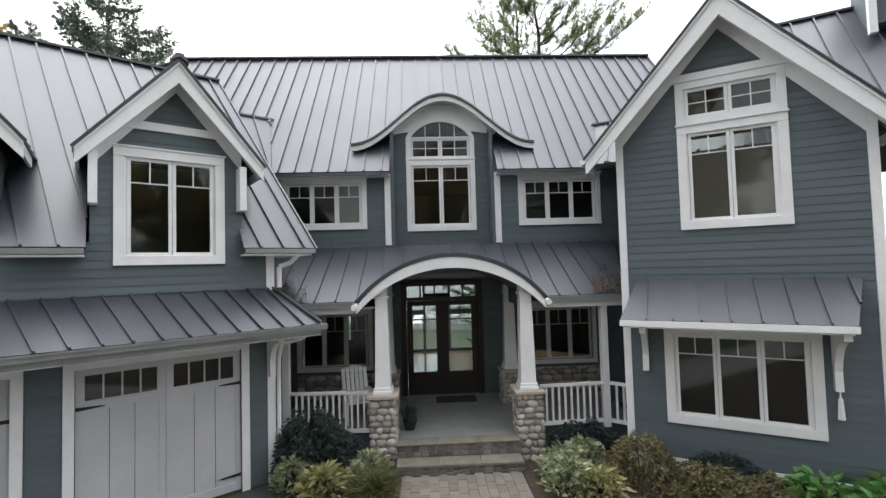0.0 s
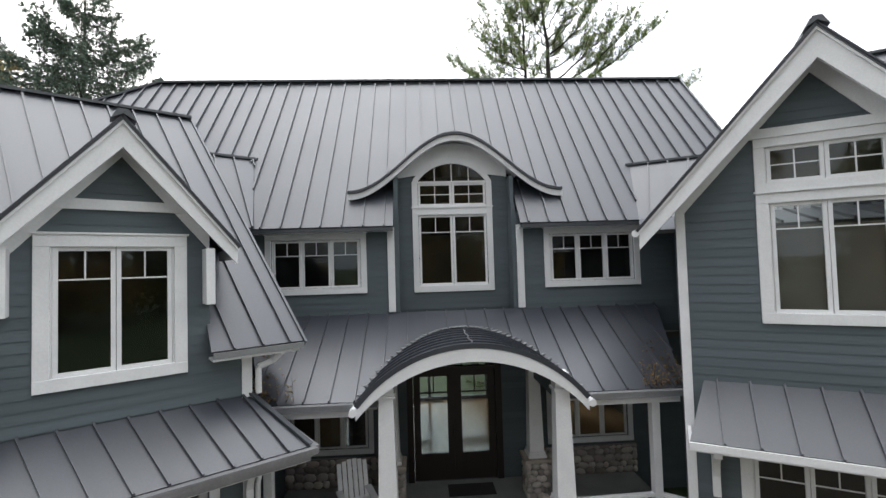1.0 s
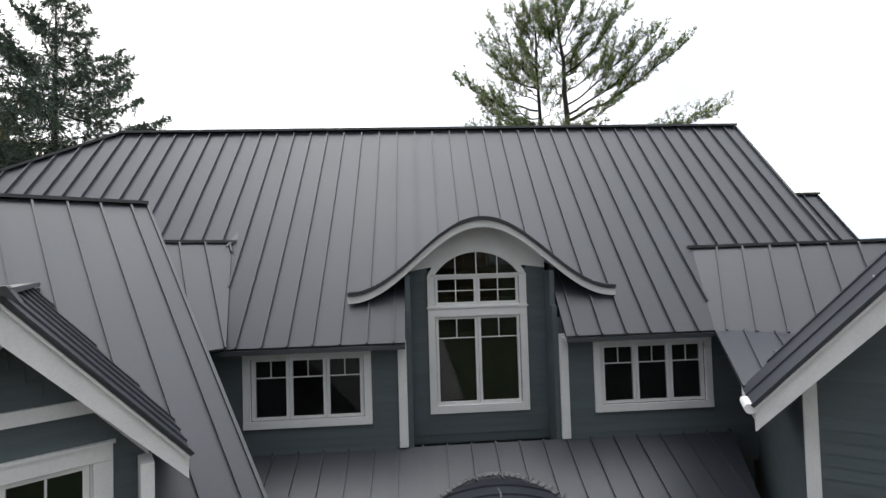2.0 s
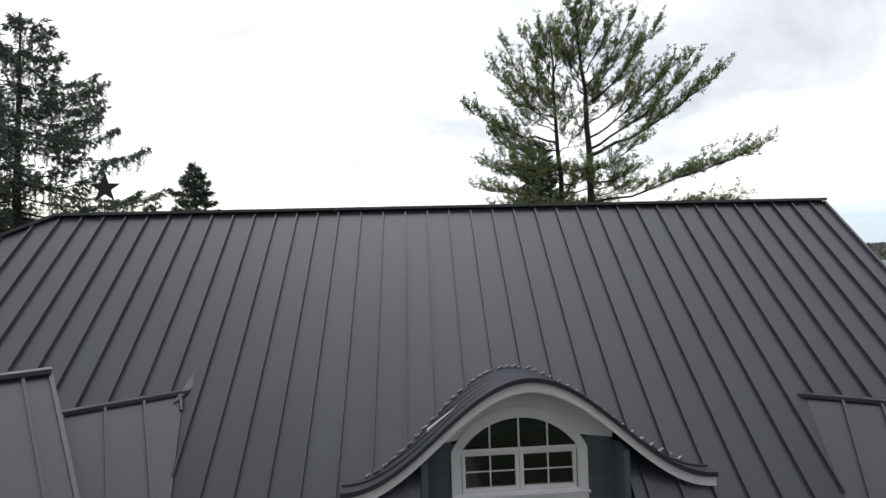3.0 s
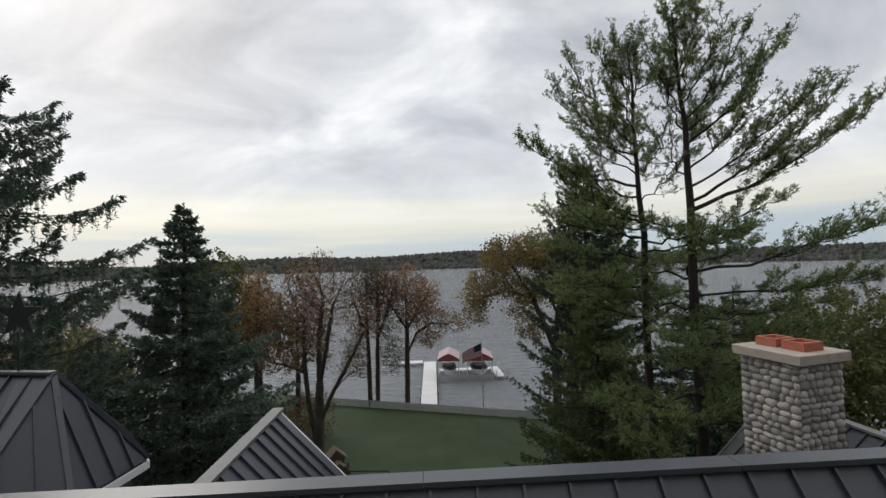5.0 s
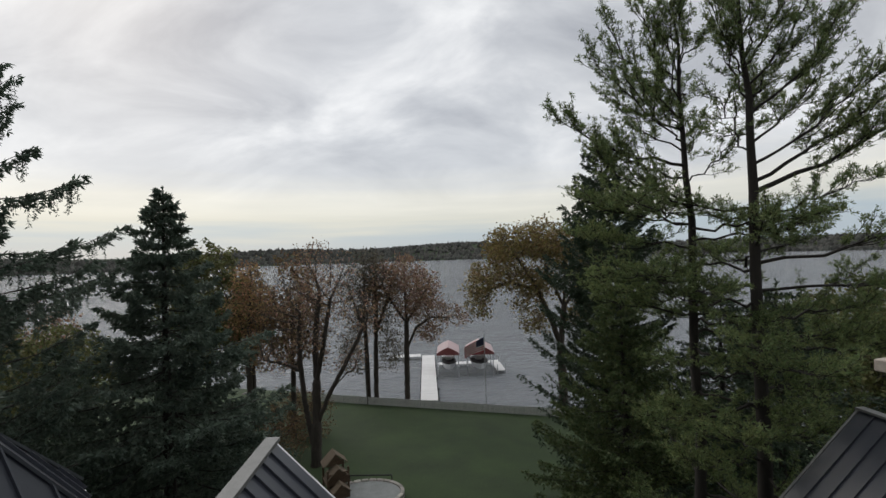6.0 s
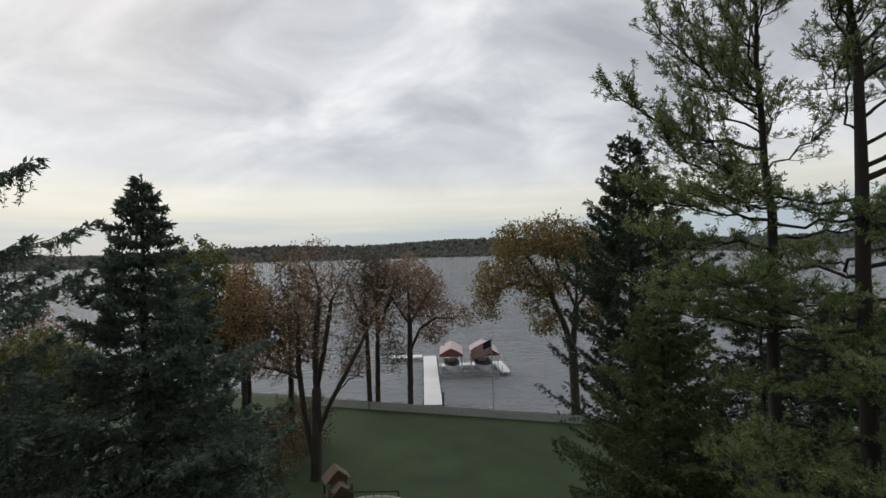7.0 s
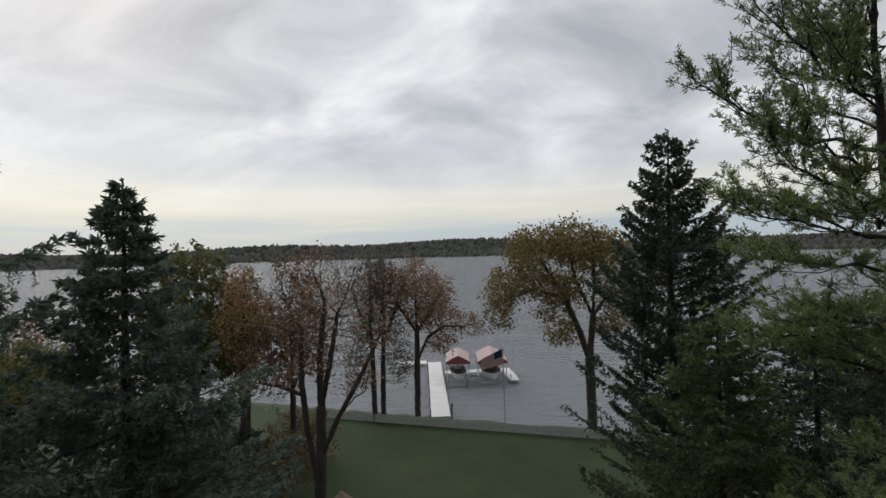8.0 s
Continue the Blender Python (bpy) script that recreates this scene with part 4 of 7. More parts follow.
roof(house, [wing((1.80, -0.31), (3.07, -0.31), (2.72, 1.0), (1.80, 1.0)), wing((-1.25, -0.31), (-0.32, -0.31), (-0.32, 1.0), (-1.25, 1.0)),
             wing((-10.0, -0.31), (-3.35, -0.31), (-3.35, 1.0), (-10.0, 1.0)), wing((-10.0, 1.0), (2.72, 1.0), (2.108, 3.31), (-10.0, 3.31))], (8.634, 0.962, 1.132), start=1.046, at=FL, pan=0.38)
roof(house, [[(-10, 3.31, 8.48), (2.108, 3.31, 8.48), (2.6, 7.0, 4.2), (-10, 7.0, 4.2)]], (1, 0, 0), at=FL)
cap((-10, 3.31, 8.50), (2.14, 3.31, 8.50), FL, 0.16)
part("rake_trim", beam(bmesh.new(), (3.08, -0.31, 4.17), (2.12, 3.31, 8.43), 0.04, 0.12), ROOFEDGE, house, at=FL)
part("wall", prism([(2.36, 0.1, 0.0), (2.36, 6.6, 0.0), (2.36, 6.6, 4.2), (2.2, 3.3, 7.9), (2.36, 0.1, 4.3)], (-0.16, 0, 0)), SIDING, house, at=FL)
LW, LW2 = (0.0, 1.56, 3.95, 5.80), (-3.1, -1.54, 3.95, 5.80)
GD, GD2 = (-0.44, 1.81, 0.0, 2.44), (-3.36, -1.11, 0.0, 2.44)
w = part("wall", wall_cells(-10.0, 2.36, 0.0, 4.3, [GD, GD2, (0.13, 1.43, 4.08, 4.3), (-2.97, -1.67, 4.08, 4.3)], 0.0, 0.18), SIDING, house, at=FL)
clad(w, FL, 3.5, 4.3, lambda z: (-4.0, 2.25), [LW, LW2])
clad(w, FL, 0.1, 2.75, lambda z: (-0.96, -0.58), [])
clad(w, FL, 0.1, 2.75, lambda z: (1.96, 2.25), [])
for ac, win in ((0.78, LW), (-2.32, LW2)):
    x0, x1 = ac - 1.06, ac + 1.06
    dw = part("wall", wall_cells(x0, x1, 4.3, 5.81, [(win[0] + 0.13, win[1] - 0.13, 4.0, 5.67)], 0.0, 0.16), SIDING, house, at=FL)
    part("wall", prism([(x0, 0, 5.81), (x1, 0, 5.81), (ac, 0, 6.98)], (0, 0.16, 0)), SIDING, house, at=FL)
    clad(dw, FL, 4.3, 6.75, lambda z: (max(x0, ac - (6.77 - z) / 1.21 + 0.02), min(x1, ac + (6.77 - z) / 1.21 - 0.02)), [win, (x0, x1, 6.12, 6.26)])
    part("wall", boxes((x0, x0 + 0.1, 0.161, 1.2, 4.0, 5.6), (x1 - 0.1, x1, 0.161, 1.2, 4.0, 5.6)), SIDING, house, at=FL)
    part("gable_band", boxes((ac - 0.80, ac + 0.80, -0.045, -0.002, 6.11, 6.24)), TRIM, house, at=FL)
    for xa in (x0 - 0.02, x1 - 0.09):
        part("corner_board", boxes((xa, xa + 0.11, -0.30, 0.0, 4.86, 5.62), bevel=0.004), TRIM, house, "short white bracket post under the rake", FL)
    window(house, FL, *win, 2, 0.15, part_rows=0.76, label="white double casement window with a wide casing")
    gable(FL, ac + 0.06, 7.22, 1.29, 5.66, -0.36, wing_d, 0.22, (x0, x1), 0.25, False)
part("corner_board", boxes((2.25, 2.37, -0.03, 0.0, 0.0, 4.2), (2.361, 2.39, -0.03, 0.1, 0.0, 4.2)), TRIM, house, at=FL)
part("fascia", boxes((1.82, 3.06, -0.35, -0.315, 4.12, 4.20), (-1.2, -0.34, -0.35, -0.315, 4.12, 4.20), (-10.0, -3.37, -0.35, -0.315, 4.12, 4.20)), GUTTER, house, at=FL)
part("soffit", boxes((1.82, 3.0, -0.314, 0.0, 4.08, 4.11), (-1.2, -0.34, -0.314, 0.0, 4.08, 4.11), (2.4, 3.0, 0.001, 1.2, 4.08, 4.11)), TRIM, house, at=FL)
# pent roof over the garage doors
roof(house, [[(-10, -0.92, 2.86), (2.91, -0.92, 2.86), (2.37, 0.0, 3.48), (-10, 0.0, 3.48)]], (1.454, 0.38, 0.256), at=FL, pan=0.325)
roof(house, [[(2.91, -0.92, 2.86), (2.91, 1.3, 2.86), (2.39, 1.3, 3.48), (2.39, 0.0, 3.48)]], (0, 1, 0), at=FL)
cap((2.91, -0.92, 2.89), (2.37, 0.0, 3.51), FL, 0.08, 0.03, "hip_cap")
bm = beam(bmesh.new(), (-10, -0.98, 2.81), (2.97, -0.98, 2.81), 0.10, 0.08)
beam(bm, (-10, -1.04, 2.85), (2.97, -1.04, 2.85), 0.025, 0.025)
beam(bm, (2.97, -0.93, 2.80), (2.97, 1.3, 2.80), 0.11, 0.10)
part("gutter", bm, GUTTER, house, "pale grey eaves gutter over the garage doors", FL)
part("soffit", boxes((-10, 2.9, -0.92, -0.001, 2.66, 2.69), (2.4, 2.9, 0.0, 1.3, 2.66, 2.69)), TRIM, house, at=FL)


part("fascia", boxes((-10, 2.9, -0.95, -0.921, 2.68, 2.80)), GUTTER, house, at=FL)


def bracket(at, a, d, z, h, out):
    pts = [(a, d, z), (a, d - out, z), (a, d - out, z - 0.1)]
    pts += [(a, d - 0.10 - (out - 0.1) * (1 - math.sin(t)), z - 0.1 - (h - 0.25) * (1 - math.cos(t))) for t in [math.pi / 2 * k / 7 for k in range(1, 7)][::-1]][::-1]
    pts += [(a, d - 0.13, z - h + 0.05), (a, d - 0.13, z - h), (a, d, z - h)]
    return part("bracket", prism(pts, (0.10, 0, 0)), TRIM, house, "white curved timber bracket", at)


bracket(FL, 2.26, -0.031, 2.66, 0.75, 0.6)
bm = bmesh.new()
path = [(3.0, -0.2, 2.70), (2.86, -0.14, 2.52), (2.50, -0.06, 2.46), (2.44, -0.06, 2.2), (2.44, -0.06, 0.15)]
for p, q in zip(path, path[1:]):
    rod(bm, p, q, 0.04, 10)
part("downspout", bm, TRIM, house, "white downspout", FL)
bm = bmesh.new()
path = [(2.75, -0.30, 4.10), (2.66, -0.12, 3.95), (2.47, -0.06, 3.88), (2.47, -0.06, 3.5)]
for p, q in zip(path, path[1:]):
    rod(bm, p, q, 0.045, 10)
part("downspout", bm, TRIM, house, "white downspout", FL)


def garage_door(g):
    x0, x1, z0, z1 = g
    t = part("garage_door", boxes((x0, x1, -0.04, 0.0, z1, z1 + 0.14)), TRIM, house, "white carriage-style garage door with a row of small panes", FL)
    for a in (x0 - 0.13, x1):
        part("side_casing", boxes((a, a + 0.13, -0.04, 0.0, z0, z1 + 0.14)), TRIM, t, at=FL)
    n = 8
    ww = (x1 - x0) / 2
    hol = []
    for k in range(2):
        for i in range(4):
            a = x0 + k * ww + 0.10 + i * (ww - 0.2) / 4
            hol.append((a + 0.012, a + (ww - 0.2) / 4 - 0.012, 1.96, 2.33))
    part("door_leaf", wall_cells(x0 + 0.005, x1 - 0.005, 0.02, z1 - 0.005, hol, 0.06, 0.10), DOORWHITE, t, at=FL)
    for h in hol:
        q = part("pane", boxes((h[0], h[1], 0.075, 0.08, h[2], h[3])), GLASS, t, at=FL)
        q.visible_shadow = False
    for k in range(2):
        a, b = x0 + k * ww, x0 + (k + 1) * ww
        part("stile", boxes((a + 0.008, a + 0.09, 0.045, 0.0599, 0.02, z1 - 0.01), (b - 0.09, b - 0.008, 0.045, 0.0599, 0.02, z1 - 0.01), (a + 0.09, b - 0.09, 0.045, 0.0599, 1.83, 1.94), (a + 0.09, b - 0.09, 0.045, 0.0599, 2.35, z1 - 0.01), (a + 0.09, b - 0.09, 0.045, 0.0599, 0.02, 0.16)), DOORWHITE, t, at=FL)
        for i in range(1, 3):
            xm = a + 0.09 + i * (ww - 0.18) / 3
            # thin dark strip on the flat leaf draws the shade of a board joint
            part("groove", boxes((xm - 0.004, xm + 0.004, 0.0575, 0.0598, 0.17, 1.82)), SHADOWLINE, t, at=FL)
    for a, s in ((x0 + 0.01, 1), (x1 - 0.01, -1)):
        for z in (1.86, 0.28):
            bm = bmesh.new()
            slab(bm, [(a, 0.037, z - 0.028), (a + s * 0.30, 0.037, z - 0.012), (a + s * 0.36, 0.037, z), (a + s * 0.30, 0.037, z + 0.012), (a, 0.037, z + 0.028)], (0, 0.007, 0))
            part("strap_hinge", bm, IRON, t, "black strap hinge", FL)


garage_door(GD)
garage_door(GD2)
part("inner_wall", boxes((-10, 2.2, 4.5, 4.6, 0, 6.5), (-10, 2.2, 0.2, 4.5, 2.95, 3.0)), ROOM, house, at=FL)

# right wing
RW, RT, RD = (1.04, 2.66, 4.33, 6.19), (1.04, 2.66, 6.20, 6.98), (0.68, 2.92, 0.90, 2.62)
RAC, RZC, RHALF, RZF = 1.74, 8.31, 2.24, 5.75
w = part("wall", wall_cells(0.0, 3.74, 0.0, 6.0, [hole(*RW), hole(*RD)], 0.0, 0.18), SIDING, house, at=FR)
part("wall", wall_cells(0.55, 2.93, 6.0, 6.9, [(1.17, 2.53, 5.9, 6.06), hole(*RT)], 0.0, 0.18), SIDING, house, at=FR)
part("wall", prism([(0.0, 0, 6.0), (0.549, 0, 6.0), (0.549, 0, 6.62)], (0, 0.18, 0)), SIDING, house, at=FR)
part("wall", prism([(2.931, 0, 6.0), (3.74, 0, 6.0), (2.931, 0, 6.62)], (0, 0.18, 0)), SIDING, house, at=FR)
part("wall", prism([(0.62, 0, 6.9), (2.86, 0, 6.9), (RAC, 0, 8.1)], (0, 0.5, 0)), SIDING, house, at=FR)
RS = (RZC - RZF) / RHALF
clad(w, FR, 0.30, 7.85, lambda z: (max(0.13, RAC - (RZC - 0.47 - z) / RS), min(3.61, RAC + (RZC - 0.47 - z) / RS)), [RW, RT, RD, (0.6, 2.88, 6.98, 7.12)])
part("gable_band", boxes((0.66, 2.82, -0.045, -0.002, 6.985, 7.12)), TRIM, house, at=FR)
part("drip_cap", boxes((1.02, 2.68, -0.075, -0.047, 6.185, 6.205)), TRIM, house, at=FR)
for a in (0.0, 3.61):
    part("corner_board", boxes((a, a + 0.13, -0.035, 0.0, 0.1, 6.0), bevel=0.004), TRIM, house, at=FR)
part("skirt_board", boxes((0.0, 3.74, -0.03, 0.0, 0.0, 0.28)), TRIM, house, at=FR)
part("wall", boxes((0.0, 0.16, 0.181, 3.2, 0.0, 6.0), (3.58, 3.74, 0.181, 4.0, 0.0, 6.0)), SIDING, house, at=FR)
rwin = window(house, FR, *RW, 2, 0.15, part_rows=0.78, label="tall white double casement with taupe shades drawn")
part("roller_shade", boxes((1.2, 1.84, 0.10, 0.105, 4.5, 5.72), (1.86, 2.5, 0.10, 0.105, 4.5, 5.72)), SHADE, rwin, "taupe roller shade", FR)
window(house, FR, *RT, 2, 0.13, cols=2, rows=2, part_rows=None, label="low white transom window of four panes each")
window(house, FR, *RD, 3, 0.15, part_rows=0.78)
gable(FR, RAC, RZC, RHALF, RZF, -0.42, lambda z: 0.32 + (z - RZF) * 0.1, 0.27, (0.0, 3.74), 0.32)
roof(house, [[(0.04, -0.80, 2.80), (3.16, -0.80, 2.80), (3.46, 0.0, 3.46), (0.28, 0.0, 3.46)]], (1, 0, 0), at=FR)
part("awning_edge", boxes((0.03, 3.17, -0.83, -0.80, 2.69, 2.79), (0.03, 0.07, -0.80, -0.02, 2.69, 2.76), (3.13, 3.17, -0.80, -0.02, 2.69, 2.76)), TRIM, house, "white edge board of the metal awning", FR)
part("soffit", boxes((0.08, 3.12, -0.79, -0.03, 2.66, 2.679)), TRIM, house, at=FR)
bracket(FR, 0.32, -0.021, 2.66, 0.85, 0.66)
bracket(FR, 3.02, -0.021, 2.66, 0.95, 0.66)
# last two boards are added behind the transom to keep sky out of its glass
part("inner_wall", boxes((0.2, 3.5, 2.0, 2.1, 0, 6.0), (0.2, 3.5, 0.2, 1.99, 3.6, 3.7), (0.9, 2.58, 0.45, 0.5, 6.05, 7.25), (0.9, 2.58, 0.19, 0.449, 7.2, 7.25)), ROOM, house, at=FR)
bm = bmesh.new()
rod(bm, (3.08, -0.10, 1.95), (3.08, -0.10, 1.60), 0.012, 6)
rod(bm, (3.08, -0.10, 1.60), (3.08, -0.10, 1.28), 0.03, 8, 0.05)
windbell = top("wind_chime", bm, TRIM, "pale hanging wind chime beside the window", "wind chime", FR)

# behind the ridge: turret, rear gable and chimney
apx, apy = Vector((-8.35, 19.95, 10.90)), Vector((-9.75, 20.2, 10.90))
eave = [(-7.35, 20.95), (-7.55, 19.3), (-8.6, 18.3), (-10.3, 18.4), (-11.6, 19.2), (-11.9, 20.8), (-10.6, 22.2), (-8.4, 22.1)]
EZ = 8.97
E3 = [Vector((x, y, EZ)) for x, y in eave]
faces = [[E3[0], E3[1], apx], [E3[1], E3[2], apx], [E3[2], E3[3], apy, apx], [E3[3], E3[4], apy], [E3[4], E3[5], apy], [E3[5], E3[6], apy], [E3[6], E3[7], apx, apy], [E3[7], E3[0], apx]]
for f in faces:
    roof(house, [[tuple(p) for p in f]], tuple((f[1] - f[0]).normalized()), name="turret_roof")
for k, e in enumerate(E3):
    cap(tuple(e + Vector((0, 0, 0.03))), tuple((apx if k in (0, 1, 2, 7) else apy) + Vector((0, 0, 0.03))), None, 0.09, 0.04, "hip_cap")
cap(tuple(apx + Vector((0, 0, 0.03))), tuple(apy + Vector((0, 0, 0.03))))
tc = Vector((-9.6, 20.2, 0))
bm = bmesh.new()
for a, b in zip(E3, E3[1:] + E3[:1]):
    beam(bm, a + Vector((0, 0, -0.12)), b + Vector((0, 0, -0.12)), 0.05, 0.14)
part("fascia", bm, TRIM, house)
part("wall", prism([tuple(tc + (e - tc) * 0.88 - Vector((0, 0, e.z * 0.88 + 3.0))) for e in E3], (0, 0, EZ + 2.9)), SIDING, house, "turret wall in grey-blue siding")
vane = thing("weather_vane", "dark metal star on a thin pole on the turret ridge", "weather vane", (-9.05, 20.08, 10.9))
part("pole", rod(bmesh.new(), (-9.05, 20.08, 10.88), (-9.05, 20.08, 11.65), 0.015, 6), IRON, vane)
st = [(-9.05 + (0.42 if k % 2 == 0 else 0.17) * math.sin(math.pi * k / 5), 20.08, 11.95 + (0.42 if k % 2 == 0 else 0.17) * math.cos(math.pi * k / 5)) for k in range(10)]
part("star", prism(st, (0, 0.03, 0)), IRON, vane)
# rear gable
gz, gs = 9.26, 1.05
roof(house, [[(-5.35, 22.63, gz), (-5.40, 19.0, gz), (-5.40 + 2.6, 19.0, gz - 2.6 * gs), (-5.35 + 2.6, 22.63, gz - 2.6 * gs)]], (0, 1, 0))
roof(house, [[(-5.35, 22.63, gz), (-5.40, 19.0, gz), (-5.40 - 2.0, 19.0, gz - 2.0 * gs), (-5.35 - 2.0, 22.63, gz - 2.0 * gs)]], (0, 1, 0))
part("ridge_cap", beam(bmesh.new(), (-5.35, 22.66, gz + 0.02), (-5.40, 19.0, gz + 0.02), 0.26, 0.07), RIDGE_OLD, house, "pale weathered metal ridge cap")
part("rake_board", prism([(-5.35, 22.64, gz), (-2.75, 22.64, gz - 2.6 * gs), (-2.75, 22.64, gz - 2.6 * gs - 0.2), (-5.35, 22.64, gz - 0.22), (-7.35, 22.64, gz - 2.0 * gs - 0.2), (-7.35, 22.64, gz - 2.0 * gs)], (0, 0.05, 0)), TRIM, house)
part("wall", prism([(-5.35, 22.2, gz - 0.2), (-3.1, 22.2, gz - 2.5), (-3.1, 22.2, -3), (-7.1, 22.2, -3), (-7.1, 22.2, gz - 2.1)], (0, -2.6, 0)), SIDING, house)
# rear gable behind the chimney
rx, rz = 8.45, 8.45
roof(house, [[(rx, 20.45, rz), (rx, 24.5, rz), (rx - 3.05, 24.5, rz - 2.95), (rx - 3.05, 20.45, rz - 2.95)]], (0, 1, 0))
roof(house, [[(rx, 20.45, rz), (rx, 24.5, rz), (rx + 3.05, 24.5, rz - 2.35), (rx + 3.05, 20.45, rz - 2.35)]], (0, 1, 0))
part("ridge_cap", beam(bmesh.new(), (rx, 20.4, rz + 0.03), (rx, 24.53, rz + 0.03), 0.24, 0.06), RIDGE_OLD, house)
part("rake_board", prism([(rx, 24.51, rz + 0.02), (rx + 3.05, 24.51, rz - 2.33), (rx + 3.05, 24.51, rz - 2.53), (rx, 24.51, rz - 0.2), (rx - 3.05, 24.51, rz - 3.13), (rx - 3.05, 24.51, rz - 2.93)], (0, 0.06, 0)), RIDGE_OLD, house)
part("wall", prism([(rx, 24.1, rz - 0.15), (rx + 2.7, 24.1, rz - 2.25), (rx + 2.7, 24.1, -3), (rx - 2.6, 24.1, -3), (rx - 2.6, 24.1, rz - 2.65)], (0, -3.6, 0)), SIDING, house)
# chimney
FCH = pose(4.53, 19.04, 0, 0, 0, 13)
chimney = part("chimney", boxes((0.10, 1.14, 0.10, 1.20, 3.0, 10.72)), MORTAR, house, "broad fieldstone chimney with a limestone cap and clay flues", FCH)
part("chimney_cap", boxes((0.0, 1.24, 0.0, 1.30, 10.72, 10.90), bevel=0.015), CAPSTONE, chimney, at=FCH)
for y in (0.40, 0.90):
    part("flue", boxes((0.38, 0.86, y - 0.2, y - 0.14, 10.901, 11.06), (0.38, 0.86, y + 0.14, y + 0.2, 10.901, 11.06), (0.38, 0.44, y - 0.14, y + 0.14, 10.901, 11.06), (0.80, 0.86, y - 0.14, y + 0.14, 10.901, 11.06)), TERRA, chimney, "square terracotta flue", FCH)

# ---- ground, lake and distance ----
WATER_Z = -6.2


def sstep(a, b, x):
    t = np.clip((x - a) / (b - a), 0, 1)
    return t * t * (3 - 2 * t)


def ground_z(x, y):
    x, y = np.asarray(x, float), np.asarray(y, float)
    s = y + 0.36 * x
    front = -2.9 * sstep(17, 24, y)
    lawn = -2.1 * sstep(24, 66, s) * sstep(18, 26, y)
    basin = -3.6 * sstep(67.2, 71, s)
    dist = np.hypot(x, y - 20)
    far = sstep(1180, 1420, dist) * (y > -200)
    hill = far * (4.5 + 30 + 9 * np.sin(x * 0.0031 + 1.3) + 6 * np.sin(x * 0.0087 + y * 0.004))
    return front + lawn + basin + hill


rad = np.concatenate([np.arange(0, 100, 1.6), np.geomspace(100, 4500, 50)])
ang = np.linspace(0, 2 * math.pi, 240, endpoint=False)
gx, gy = 0.0 + np.outer(rad, np.cos(ang)), 20 + np.outer(rad, np.sin(ang))
gz_ = ground_z(gx, gy)
gv = np.stack([gx, gy, gz_], -1).reshape(-1, 3)
nr, na = len(rad), len(ang)
ii, jj = np.meshgrid(np.arange(nr - 1), np.arange(na), indexing="ij")
q = np.stack([ii * na + jj, (ii + 1) * na + jj, (ii + 1) * na + (jj + 1) % na, ii * na + (jj + 1) % na], -1).reshape(-1, 4)
ground = np_mesh("ground", gv, None, GRASS, quads=q, smooth=True)
tagged(ground, "mown green lawn falling gently to the lake shore", "ground", kind="structure")
bm = bmesh.new()
wv = [bm.verts.new(p) for p in ((-4500, 40, WATER_Z), (4500, 40, WATER_Z), (4500, 4500, WATER_Z), (-4500, 4500, WATER_Z))]
bm.faces.new(wv)
top("water", bm, WATER, "grey rippled lake water under an overcast sky", "lake", kind="structure")

rng = np.random.default_rng(7)


def far_woods():
    n = 9000
    a = rng.uniform(radians(12), radians(168), n)
    r = 1214 + rng.uniform(0, 1, n) ** 1.6 * 480
    x, y = r * np.cos(a), 20 + r * np.sin(a)
    z = ground_z(x, y) - 1
    h, w = rng.uniform(6, 13, n), rng.uniform(5, 10, n)
    base = np.array([(1, 0, 0), (0.3, 0.95, 0.05), (-0.8, 0.6, 0), (-0.8, -0.6, 0.05), (0.3, -0.95, 0), (0, 0, 1), (0.5, 0.3, 0.75), (-0.4, 0.4, 0.8), (0, -0.5, 0.78)])
    tri = np.array([(0, 1, 6), (1, 2, 7), (2, 3, 7), (3, 4, 8), (4, 0, 8), (0, 6, 8), (1, 7, 6), (6, 7, 5), (7, 8, 5), (8, 6, 5), (7, 3, 8)])
    jit = rng.uniform(0.75, 1.25, (n, 9, 3))
    v = base[None] * np.stack([w, w, h], -1)[:, None] * jit + np.stack([x, y, z], -1)[:, None]
    f = tri[None] + (np.arange(n) * 9)[:, None, None]
    ob = np_mesh("far_woods", v.reshape(-1, 3), f.reshape(-1, 3), WOODS)
    tagged(ob, "dark autumn woods on the far shore", "woods", kind="stuff")


far_woods()


# ---- trees ----
import collections


